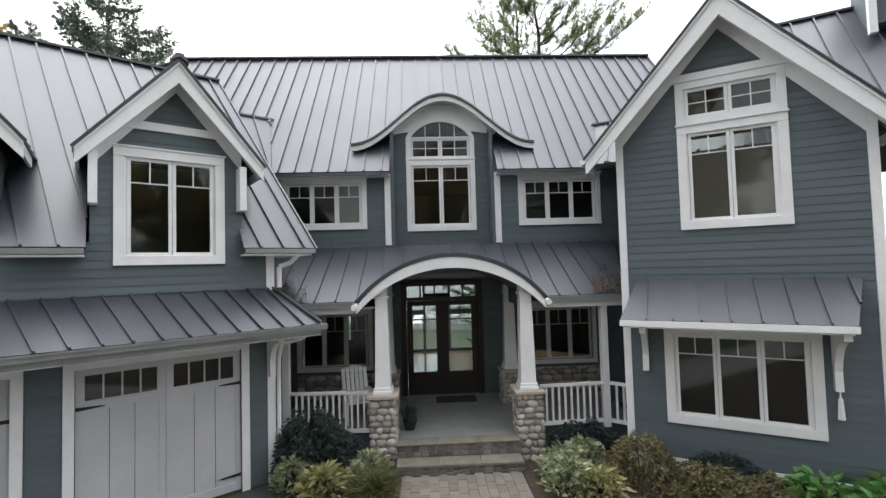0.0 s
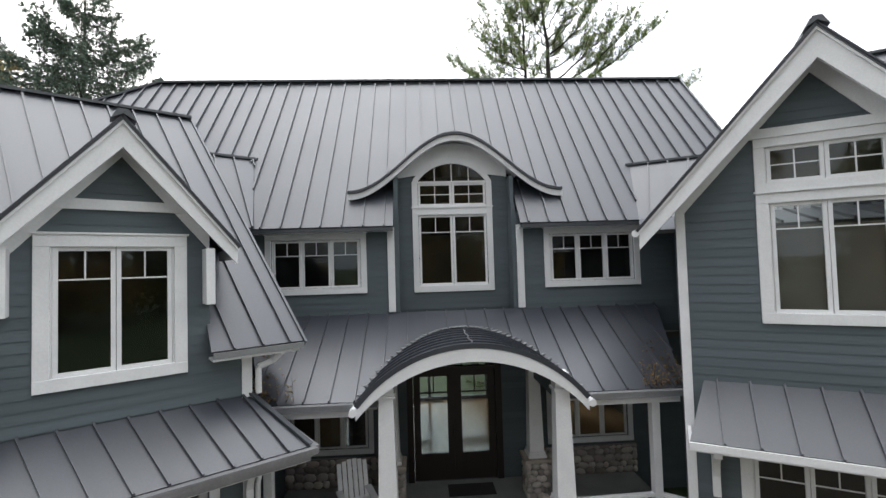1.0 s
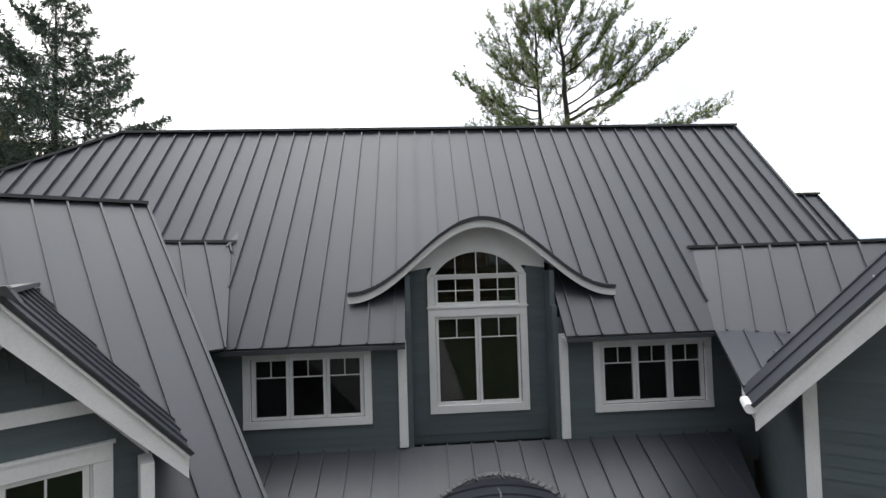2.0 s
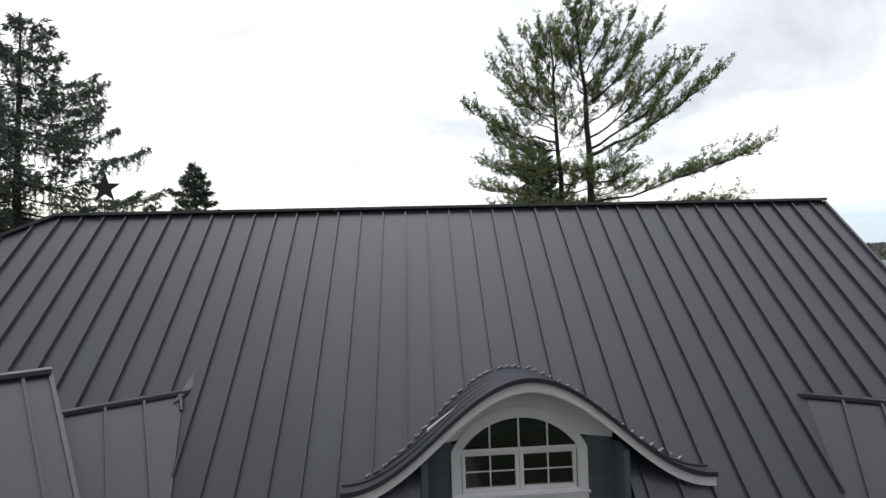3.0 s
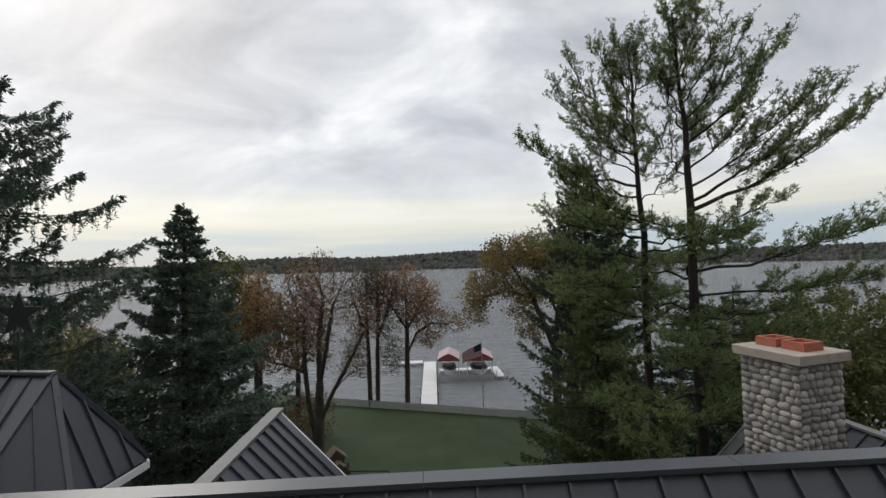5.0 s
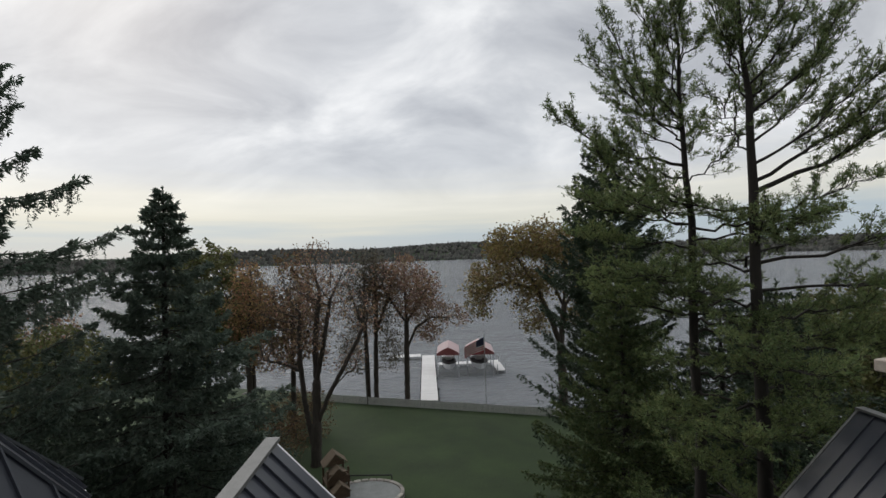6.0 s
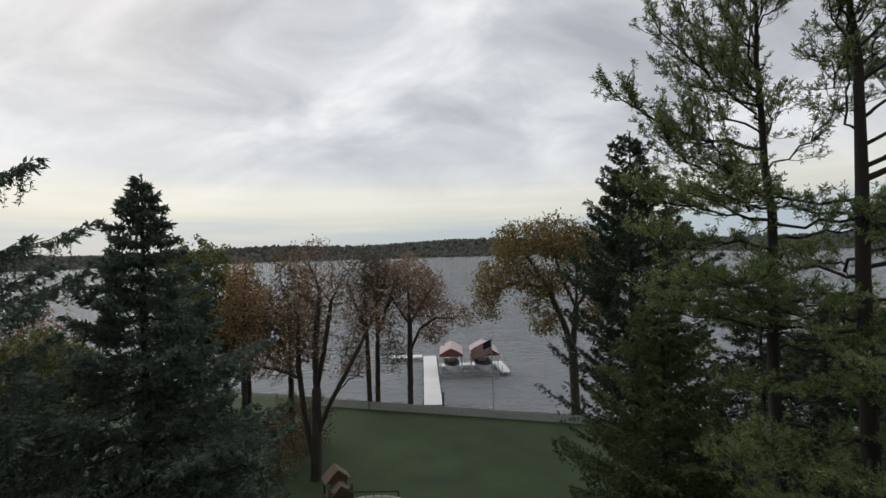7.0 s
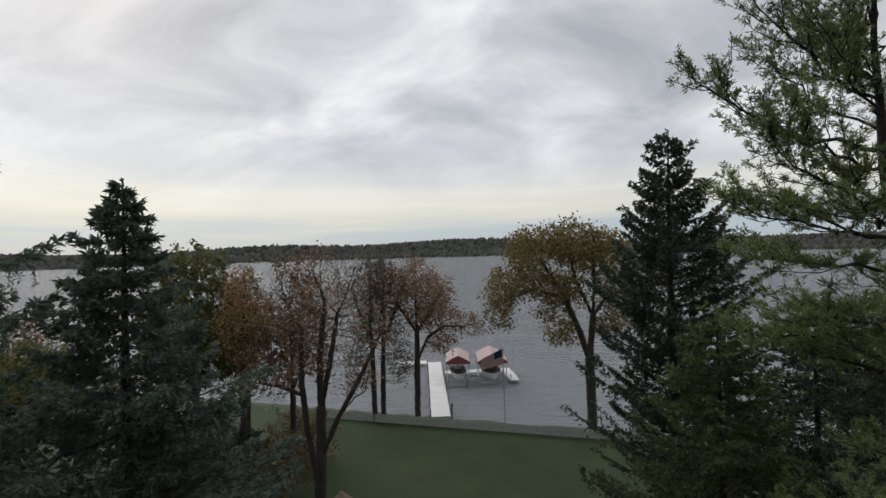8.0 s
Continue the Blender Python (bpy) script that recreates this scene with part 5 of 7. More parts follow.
class Wood:
    """Collects tapered limbs, and blades of foliage."""

    def __init__(self):
        self.v, self.f, self.n = [], [], 0
        self.bp, self.bd, self.bl, self.bw = [], [], [], []

    def limb(self, pts, r0, r1, sides=5):
        pts = np.asarray(pts, float)
        k = len(pts)
        tan = np.gradient(pts, axis=0)
        tan /= np.linalg.norm(tan, axis=1)[:, None] + 1e-9
        ref = np.array([0.3, 0.9, 0.1]) if abs(tan[0][2]) > 0.8 else np.array([0, 0, 1.0])
        s = np.cross(tan, ref)
        s /= np.linalg.norm(s, axis=1)[:, None] + 1e-9
        u = np.cross(s, tan)
        rr = np.linspace(r0, r1, k) if r1 is not None else np.asarray(r0)
        a = np.arange(sides) * 2 * math.pi / sides
        ring = pts[:, None] + rr[:, None, None] * (s[:, None] * np.cos(a)[None, :, None] + u[:, None] * np.sin(a)[None, :, None])
        self.v.append(ring.reshape(-1, 3))
        for i in range(k - 1):
            for j in range(sides):
                j2 = (j + 1) % sides
                self.f.append((self.n + i * sides + j, self.n + i * sides + j2, self.n + (i + 1) * sides + j2, self.n + (i + 1) * sides + j))
        self.n += k * sides

    def blades(self, p, d, ln, wd):
        self.bp.append(np.asarray(p, float)), self.bd.append(np.asarray(d, float)), self.bl.append(np.asarray(ln, float)), self.bw.append(np.asarray(wd, float))

    def build(self, name, label, category, at, bark, leaf, quad=False, crown="crown", group=""):
        t = thing(name, label, category, at, group=group)
        np_mesh("trunk", np.concatenate(self.v), None, bark, t, quads=np.array(self.f), smooth=True)
        if self.bp:
            p, d, ln, wd = (np.concatenate(a) for a in (self.bp, self.bd, self.bl, self.bw))
            d /= np.linalg.norm(d, axis=1)[:, None] + 1e-9
            r = rng.normal(size=d.shape)
            s = np.cross(d, r)
            s /= np.linalg.norm(s, axis=1)[:, None] + 1e-9
            m = p + d * (ln * 0.5)[:, None]
            e = p + d * ln[:, None]
            v = np.stack([p, m + s * wd[:, None], e, m - s * wd[:, None]], 1).reshape(-1, 3)
            qf = np.arange(len(v)).reshape(-1, 4)
            np_mesh(crown, v, None, leaf, t, quads=qf)
        return t


def curve(p0, p1, sag, n=8, wob=0.0):
    p0, p1 = np.asarray(p0, float), np.asarray(p1, float)
    t = np.linspace(0, 1, n)[:, None]
    pts = p0 + (p1 - p0) * t
    pts[:, 2:3] -= sag * 4 * t * (1 - t)
    if wob:
        off = rng.normal(0, wob, (n, 3))
        off[0] = 0
        pts += off
    return pts


def along(pts, t):
    """Places at the fractions t of a bent line."""
    k = len(pts) - 1
    i = np.minimum(k - 1, (t * k).astype(int))
    return pts[i] + (pts[i + 1] - pts[i]) * (t * k - i)[:, None]


def tufts(w, c, d, n, ln, wd, spread=0.9):
    """n needle blades round each of the places c with heading d."""
    k = len(c)
    p = np.repeat(c, n, 0)
    dd = np.repeat(d, n, 0) + rng.normal(0, spread, (k * n, 3))
    w.blades(p, dd, rng.uniform(0.6, 1.2, k * n) * ln, np.full(k * n, wd) * rng.uniform(0.7, 1.3, k * n))


def pine_bough(w, p0, p1, r0, sag, dens=1.0, twig=1.0, start=0.28):
    """A pine limb with forked side branches; bunches of needles stand up from their twigs."""
    p1 = np.asarray(p0, float) + (np.asarray(p1, float) - p0) * 0.92
    pts = curve(p0, p1, sag, 10, 0.07)
    w.limb(pts, r0, 0.010, 6)
    ln = np.linalg.norm(np.asarray(p1) - np.asarray(p0))
    m = max(6, int(ln * 7.0 * dens))
    for t in np.linspace(start, 0.99, m) + rng.uniform(-0.03, 0.03, m):
        t = min(0.995, max(0.05, t))
        q = along(pts, np.array([t]))[0]
        i = min(8, int(t * 9))
        ax = pts[i + 1] - pts[i]
        ax /= np.linalg.norm(ax)
        side = np.cross(ax, (0, 0, 1.0)) * rng.choice([-1, 1])
        L = twig * rng.uniform(0.55, 1.45) * (1.35 - 0.75 * t) * min(1.3, 0.45 + 0.18 * ln)
        d = ax * rng.uniform(0.5, 1.0) + side * rng.uniform(0.15, 1.1) + np.array([0, 0, rng.uniform(-0.1, 0.4)])
        d /= np.linalg.norm(d)
        e = q + d * L + np.array([0, 0, 0.16 * L])
        br = curve(q, e, 0.10 * L, 5, 0.03)
        w.limb(br, 0.006 + 0.008 * L, 0.005, 3)
        k = max(5, int(L * 10))
        for f in rng.uniform(0.22, 1.0, k):
            o = along(br, np.array([f * 0.99]))[0]
            td = d * 0.7 + rng.normal(0, 0.4, 3) + np.array([0, 0, 0.5])
            td /= np.linalg.norm(td)
            tl = rng.uniform(0.10, 0.30)
            w.limb([o, o + td * tl], 0.006, 0.004, 3)
            c = o + td * tl * np.array([[0.6], [1.0]]) + rng.normal(0, 0.02, (2, 3))
            tufts(w, c, np.repeat(td[None] * 1.0, 2, 0), 8, 0.135, 0.0105, 0.85)


def white_pine():
    a = Wood()
    A0, A1, A2 = np.array([7.75, 26.7, -3.2]), np.array([7.45, 26.5, 14.3]), np.array([7.0, 26.3, 21.0])
    B0, B1, B2 = np.array([6.9, 28.5, -3.2]), np.array([6.75, 28.4, 13.5]), np.array([6.55, 28.6, 20.9])
    a.limb(np.concatenate([curve(A0, A1, 0, 8, 0.03), curve(A1, A2, 0, 6, 0.05)[1:]]), 0.27, 0.03, 10)
    a.limb(np.concatenate([curve(B0, B1, 0, 8, 0.03), curve(B1, B2, 0, 6, 0.05)[1:]]), 0.24, 0.03, 10)

    def on(P, Q, R, z):
        if z < Q[2]:
            return P + (Q - P) * (z - P[2]) / (Q[2] - P[2])
        return Q + (R - Q) * (z - Q[2]) / (R[2] - Q[2])
    # the larger limbs of the first stem: height at the stem, tip, thickness, sag
    big = [(14.2, (13.0, 24.8, 17.5), 0.12, 0.35), (14.5, (11.9, 25.4, 17.9), 0.09, 0.3), (15.0, (11.2, 25.0, 18.3), 0.07, 0.3), (15.6, (10.6, 26.9, 18.5), 0.06, 0.3), (16.4, (10.7, 25.8, 20.3), 0.07, 0.4),
           (17.2, (9.7, 26.2, 20.6), 0.06, 0.35), (17.9, (8.9, 26.3, 20.9), 0.05, 0.3), (18.4, (8.0, 26.5, 21.4), 0.04, 0.2), (18.6, (6.5, 26.1, 21.3), 0.04, 0.15), (17.0, (5.9, 25.9, 19.6), 0.04, 0.2), (16.2, (8.7, 27.6, 18.3), 0.05, 0.2),
           (15.4, (5.6, 25.6, 17.0), 0.04, 0.1), (12.1, (14.6, 24.2, 14.3), 0.08, 0.25), (11.3, (13.6, 25.2, 11.9), 0.07, 0.1), (12.9, (9.9, 26.3, 13.7), 0.05, 0.1), (12.4, (10.4, 27.9, 13.0), 0.05, 0.1),
           (10.5, (12.3, 26.6, 10.9), 0.06, 0.1), (9.6, (12.4, 28.2, 10.0), 0.06, 0.1), (13.5, (8.9, 24.1, 14.3), 0.05, 0.15), (10.0, (10.8, 25.2, 10.2), 0.05, 0.1), (18.9, (7.6, 25.8, 21.2), 0.035, 0.1)]
    for z, tip, r, sag in big:
        pine_bough(a, on(A0, A1, A2, z), tip, r * 0.75, sag, 0.9)
    big = [(15.4, (1.9, 28.9, 17.4), 0.08, 0.35), (15.0, (3.1, 27.9, 16.1), 0.06, 0.2), (16.6, (3.5, 28.8, 19.5), 0.06, 0.45), (17.0, (4.15, 28.9, 20.7), 0.055, 0.4), (17.6, (5.2, 28.6, 21.2), 0.05, 0.3), (18.2, (6.0, 28.6, 21.6), 0.04, 0.2),
           (18.4, (7.0, 28.7, 21.6), 0.04, 0.1), (16.2, (4.2, 27.6, 18.2), 0.05, 0.3), (15.8, (4.6, 29.9, 18.4), 0.05, 0.2), (14.2, (3.2, 28.2, 15.7), 0.06, 0.15), (13.4, (2.9, 29.2, 14.4), 0.06, 0.1), (12.6, (2.6, 28.2, 13.2), 0.06, 0.05),
           (14.0, (4.0, 27.0, 15.0), 0.05, 0.1), (11.4, (3.0, 27.2, 11.9), 0.06, 0.0), (13.4, (4.8, 31.0, 15.0), 0.06, 0.1), (14.8, (7.7, 26.9, 16.2), 0.04, 0.1), (10.4, (3.2, 28.8, 10.9), 0.06, 0.0), (16.8, (7.6, 30.2, 18.6), 0.04, 0.2)]
    for z, tip, r, sag in big:
        pine_bough(a, on(B0, B1, B2, z), tip, r * 0.75, sag, 0.95)
    for z in np.concatenate([np.arange(1.5, 7.0, 0.6), np.arange(7.0, 14.0, 0.45)]):
        for P, Q, R in ((A0, A1, A2), (B0, B1, B2)):
            th = rng.uniform(0, 2 * math.pi)
            L = rng.uniform(1.8, 4.4)
            o = on(P, Q, R, z)
            pine_bough(a, o, o + np.array([L * math.cos(th), L * math.sin(th), rng.uniform(-0.3, 0.7)]), 0.05, 0.1, 0.9)
    for s, e in ((A1, A2), (B1, B2)):
        for t in np.linspace(0.3, 1, 9):
            o = s + (e - s) * t
            th = rng.uniform(0, 2 * math.pi)
            L = 1.6 * (1.25 - t)
            pine_bough(a, o, o + np.array([L * math.cos(th), L * math.sin(th), L * 0.9 + 0.2]), 0.03, 0.05, 1.5, 0.7, 0.1)
    a.build("pine_tree", "tall two-stemmed white pine with open upswept boughs", "pine tree", (7.4, 27.6, -3.2), BARK_D, PINE)


def conifer(x, y, zt, zb, rate, rmin, leaf, label, lift=-0.25, step=0.42, dens=1.0, rmax=9.0, hang=0.5, open_=0.0, tip_up=0.18, pendant=0.0, fine=1.0, lump=0.25, spray=1.0):
    """A spruce or fir: uneven whorls of boughs with upturned tips, flat sprays and, on old trees, hanging twigs."""
    a = Wood()
    a.limb(curve((x, y, zb), (x, y, zt), 0, 10, 0.03), 0.015 * (zt - zb) + 0.05, 0.02, 8)
    z = zb + 1.2
    ph = rng.uniform(0, 6.28, 4)
    while z < zt - 0.15:
        r = min(rmax, rmin * min(1, (zt - z)) + rate * (zt - z))
        n = 6 if r > 1 else 5
        off = rng.uniform(0, 6.28)
        for k in range(n):
            if rng.uniform() < open_:
                continue
            th = off + k * 2 * math.pi / n + rng.uniform(-0.35, 0.35)
            bulge = 1 + lump * (math.sin(2 * th + 1.1 * z + ph[0]) * math.sin(0.9 * z + ph[1]) + 0.7 * math.sin(3 * th - 1.7 * z + ph[2]))
            L = r * rng.uniform(0.55, 1.12) * bulge
            o = np.array([x, y, z + rng.uniform(-0.2, 0.2)])
            dr = np.array([math.cos(th), math.sin(th), 0])
            t = np.linspace(0, 1, 7)[:, None]
            pts = o + dr * L * t + np.array([0, 0, 1.0]) * (lift * L * t - 0.10 * L * t * (1 - t) * 2 + tip_up * min(L, 2.2) * t ** 3)
            pts[1:] += rng.normal(0, 0.03, (6, 3))
            a.limb(pts, 0.010 + 0.007 * L, 0.006, 4)
            deep = 0.45 if z < zb + 0.28 * (zt - zb) else 1.0
            m = int((10 + L * 30) * dens * deep)
            tt = rng.uniform(0.10, 1.0, m) ** 0.75
            q = along(pts, tt * 0.999)
            sd = np.cross(dr, (0, 0, 1.0)) * rng.choice([-1, 1], m)[:, None]
            wide = (0.18 + 0.30 * L * (1.05 - tt) * spray)[:, None] * rng.uniform(0, 1, (m, 1))
            down = np.array([0, 0, 1.0]) * wide * rng.uniform(0, hang, (m, 1))
            c = q + sd * wide + dr * wide * 0.5 - down
            d = dr * 0.8 + sd * 0.6 + np.array([0, 0, 1.0]) * rng.uniform(-hang, 0.35, (m, 1))
            tufts(a, c, d, int(5 * fine), 0.24 / fine ** 0.5, 0.034 / fine ** 0.6, 0.55)
            if pendant and deep == 1.0:
                for f in rng.uniform(0.15, 1.0, int(L * 7 * pendant)):
                    s = along(pts, np.array([f * 0.99]))[0]
                    sd1 = np.cross(dr, (0, 0, 1.0)) * rng.uniform(-0.5, 0.5) * (1.1 - f) * L * 0.4
                    h = rng.uniform(0.3, 1.0)
                    e = s + sd1 + np.array([0, 0, -h])
                    a.limb([s, s + sd1 * 0.8, e], 0.007, 0.003, 3)
                    g = np.linspace(0.1, 1, max(4, int(h * 11)))[:, None]
                    tufts(a, s + sd1 * 0.9 + (e - s - sd1) * g, np.repeat([[0, 0, -0.5]], len(g), 0), 4, 0.12, 0.018, 0.7)
        z += step * rng.uniform(0.75, 1.25)
    tufts(a, np.array([[x, y, zt - 0.1 * i] for i in range(4)]), np.array([[0, 0, 1.0]] * 4), 5, 0.2, 0.03, 0.5)
    return a.build("conifer", label, "conifer", (x, y, zb), BARK_D, leaf)


def branch_out(stems, lobes, n, seed, step=0.3, reach=2.6, kill=0.40):
    """Grows twigs from the stems towards places strewn in the crown's lobes, each twig to the places nearest to it. Gives nodes, parents and thickness."""
    r_ = np.random.default_rng(seed)
    vol = np.array([l[3] * l[4] * l[5] for l in lobes]) ** 0.8
    goal = []
    for l, k in zip(lobes, np.maximum(8, (n * vol / vol.sum()).astype(int))):
        u = r_.normal(size=(k, 3))
        u *= (r_.uniform(0.05, 1, k) ** 0.42 / np.linalg.norm(u, axis=1))[:, None]
        goal.append(np.array(l[:3]) + u * np.array(l[3:6]) * 1.25 + r_.normal(0, 0.3, (k, 3)))
    goal = np.concatenate(goal)
    node, par, seen = [], [], {}
    for st in stems:
        st = np.asarray(st, float)
        last = -1
        for p, q in zip(st, st[1:]):
            k = max(1, int(round(np.linalg.norm(q - p) / step)))
            for i in range(k + 1):
                c = p + (q - p) * i / k
                key = tuple(np.round(c, 2))
                if key in seen:
                    last = seen[key]
                    continue
                if 0 < i < k:
                    c = c + r_.normal(0, 0.018, 3)
                seen[key] = len(node)
                node.append(c), par.append(last)
                last = len(node) - 1
    near_d, near_i = np.full(len(goal), 1e9), np.zeros(len(goal), int)
    new_from = 0
    for turn_ in range(90):
        fresh = np.array(node[new_from:])
        if not len(fresh) or not len(goal):
            break
        dist = np.linalg.norm(goal[:, None] - fresh[None], axis=2)
        j = dist.argmin(1)
        dj = dist[np.arange(len(goal)), j]
        better = dj < near_d
        near_d[better], near_i[better] = dj[better], j[better] + new_from
        keep = near_d > kill
        goal, near_d, near_i = goal[keep], near_d[keep], near_i[keep]
        new_from = len(node)
        lim = reach if turn_ > 2 else reach * 1.6
        act = near_d < lim if (near_d < lim).any() else near_d < near_d.min() * 1.2 if len(goal) else np.zeros(0, bool)
        for i in np.unique(near_i[act]):
            v = goal[act & (near_i == i)] - node[i]
            v = (v / np.linalg.norm(v, axis=1)[:, None]).sum(0) + r_.normal(0, 0.25, 3) + [0, 0, 0.12]
            node.append(node[i] + v / (np.linalg.norm(v) + 1e-6) * step), par.append(int(i))
    kids = collections.defaultdict(list)
    for i, p in enumerate(par):
        if p >= 0:
            kids[p].append(i)
    rad = np.zeros(len(node))
    for i in range(len(node) - 1, -1, -1):
        rad[i] = 0.010 if not kids[i] else sum(rad[k] ** 2.25 for k in kids[i]) ** (1 / 2.25)
    return np.array(node), par, rad, kids, r_


def broadleaf(x, y, zb, stems, lobes, leaf, label, n=420, n_leaf=8, size=0.26, seed=1, bare=0.0, r0=0.25, step=0.4, clump=0.16):
    """A tree with drawn main stems, twigs grown into the crown's lobes, and single leaves round the twig ends."""
    base = np.array([x, y, 0.0])
    stems = [[np.array(p, float) + base for p in st] for st in stems]
    lobes = [(l[0] + x, l[1] + y, *l[2:]) for l in lobes]
    node, par, rad, kids, r_ = branch_out(stems, lobes, n, seed, step)
    grow = max(1.0, r0 / rad[0])
    thick = rad * (1 + (grow - 1) * (rad / rad[0]) ** 0.7)
    thick *= r0 / thick[0]
    thick = np.maximum(thick, 0.009)
    a = Wood()
    starts = [i for i, p in enumerate(par) if p < 0]
    todo = [(i, i) for i in starts]
    while todo:
        frm, i = todo.pop()
        line = [frm] if frm != i else []
        while True:
            line.append(i)
            ks = sorted(kids[i], key=lambda k: -rad[k])
            if not ks:
                break
            todo += [(i, k) for k in ks[1:]]
            i = ks[0]
        if len(line) > 1:
            rr = thick[line].copy()
            if line[0] != line[1] and len(line) > 1:
                rr[0] = min(rr[0], rr[1] * 1.15)
            a.limb(node[line], rr, None, 8 if rr[0] > 0.12 else 5 if rr[0] > 0.04 else 3)
    ends = np.array([i for i in range(len(node)) if rad[i] < 0.022])
    patch = np.array([noise.noise(Vector(node[i]) * 0.33 + Vector((seed * 3.1, 0, 0))) for i in ends])
    if bare:
        ends = ends[patch + r_.normal(0, 0.12, len(ends)) > np.quantile(patch, bare)]
    c = np.repeat(node[ends], n_leaf, 0)
    c = c + r_.normal(0, clump, c.shape)
    m = len(c)
    a.blades(c, r_.normal(size=(m, 3)) + [0, 0, -0.3], r_.uniform(0.7, 1.3, m) * size, r_.uniform(0.3, 0.5, m) * size)
    return a.build("deciduous_tree", label, "tree", (x, y, zb), BARK, leaf)


def simple_tree(x, y, h, spread, leaf, label, fork=0.3, seed=1, lean=0.0, skirt=False, **more):
    """A single-stemmed tree with an uneven crown of several lobes."""
    zb = gz1(x, y)
    q = np.random.default_rng(seed + 90)
    zc = zb + h * fork
    stems = [[(0, 0, zb), (lean * 0.3, 0, zc), (lean + 0.1, 0.1, zb + h * 0.72)]]
    for k in range(4):
        th = 1.57 * k + q.uniform(0, 1.2)
        stems.append([(lean * 0.3, 0, zc), (lean * 0.5 + spread * 0.35 * math.cos(th), spread * 0.35 * math.sin(th), zb + h * q.uniform(0.5, 0.62)), (lean + spread * 0.6 * math.cos(th), spread * 0.6 * math.sin(th), zb + h * q.uniform(0.6, 0.78))])
    lobes = [(lean, 0, zb + h * 0.78, spread * 0.55, spread * 0.55, h * 0.22)]
    for k in range(5):
        th = 1.257 * k + q.uniform(0, 1.0)
        e = spread * q.uniform(0.45, 0.65)
        lobes.append((lean + e * math.cos(th), e * math.sin(th), zb + h * q.uniform(0.5, 0.74), spread * 0.42, spread * 0.42, h * q.uniform(0.12, 0.18)))
    if skirt:
        lobes += [(spread * 0.5 * math.cos(t), spread * 0.5 * math.sin(t), zb + h * 0.24, spread * 0.5, spread * 0.5, h * 0.16) for t in (0.4, 2.5, 4.6)]
    return broadleaf(x, y, zb, stems, lobes, leaf, label, seed=seed, r0=0.012 * h + 0.04, **more)


def gz1(x, y):
    return float(ground_z(x, y)) - 0.1


white_pine()
conifer(-18.5, 44.0, 6.0, gz1(-18, 44), 0.5, 0.5, FIR, "dark evergreen in a dense hedge", rmax=4.5)
conifer(-14.5, 41.0, 3.0, gz1(-14.5, 41), 0.6, 0.5, SPRUCE, "squat evergreen beside the lawn", rmax=3.8)
conifer(15.6, 39.5, 10.6, gz1(16, 40), 0.5, 0.5, FIR, "broad dark evergreen with dense boughs", rmax=4.6, dens=0.6)
conifer(-16.9, 26.6, 20.6, gz1(-17, 26.6), 0.70, 0.5, SPRUCE, "large old spruce with drooping twig-hung boughs", lift=-0.10, step=0.74, rmax=6.0, hang=0.8, open_=0.12, dens=0.9, tip_up=0.5, pendant=1.2, fine=1.0, lump=0.25, spray=0.6)
conifer(-12.9, 33.1, 15.7, gz1(-13, 33.3), 0.46, 0.18, SPRUCE, "dense dark blue-green spruce on the lawn", lift=-0.04, rmax=5.3, hang=0.7, open_=0.04, step=0.42, dens=1.2, fine=1.0, lump=0.24)
conifer(9.5, 41.6, 19.4, gz1(9.6, 42), 0.42, 0.40, FIR, "tall dark fir with ragged short boughs", lift=0.40, rmax=4.0, hang=0.25, open_=0.10, step=0.46, dens=1.15, fine=1.2, lump=0.3)
conifer(-21.0, 38.0, 8.2, gz1(-21, 38), 0.34, 0.6, FIR, "broad dark conifer in a hedge", rmax=4.0, open_=0.05, dens=0.75)
conifer(-20.5, 30.5, 7.2, gz1(-20, 30), 0.40, 0.6, SPRUCE, "low dark spruce beneath the old tree", rmax=4.0, open_=0.05)
conifer(13.2, 32.5, 11.0, gz1(13, 32), 0.5, 0.5, FIR, "bushy dark conifer behind the pine", rmax=4.0, open_=0.1, fine=1.2, dens=0.8)
conifer(7.6, 35.5, 10.8, gz1(7.6, 35.5), 0.42, 0.6, PINE_Y, "young spreading pine by the lawn", lift=0.05, rmax=4.4, open_=0.1, hang=0.4, dens=1.1, fine=1.2)
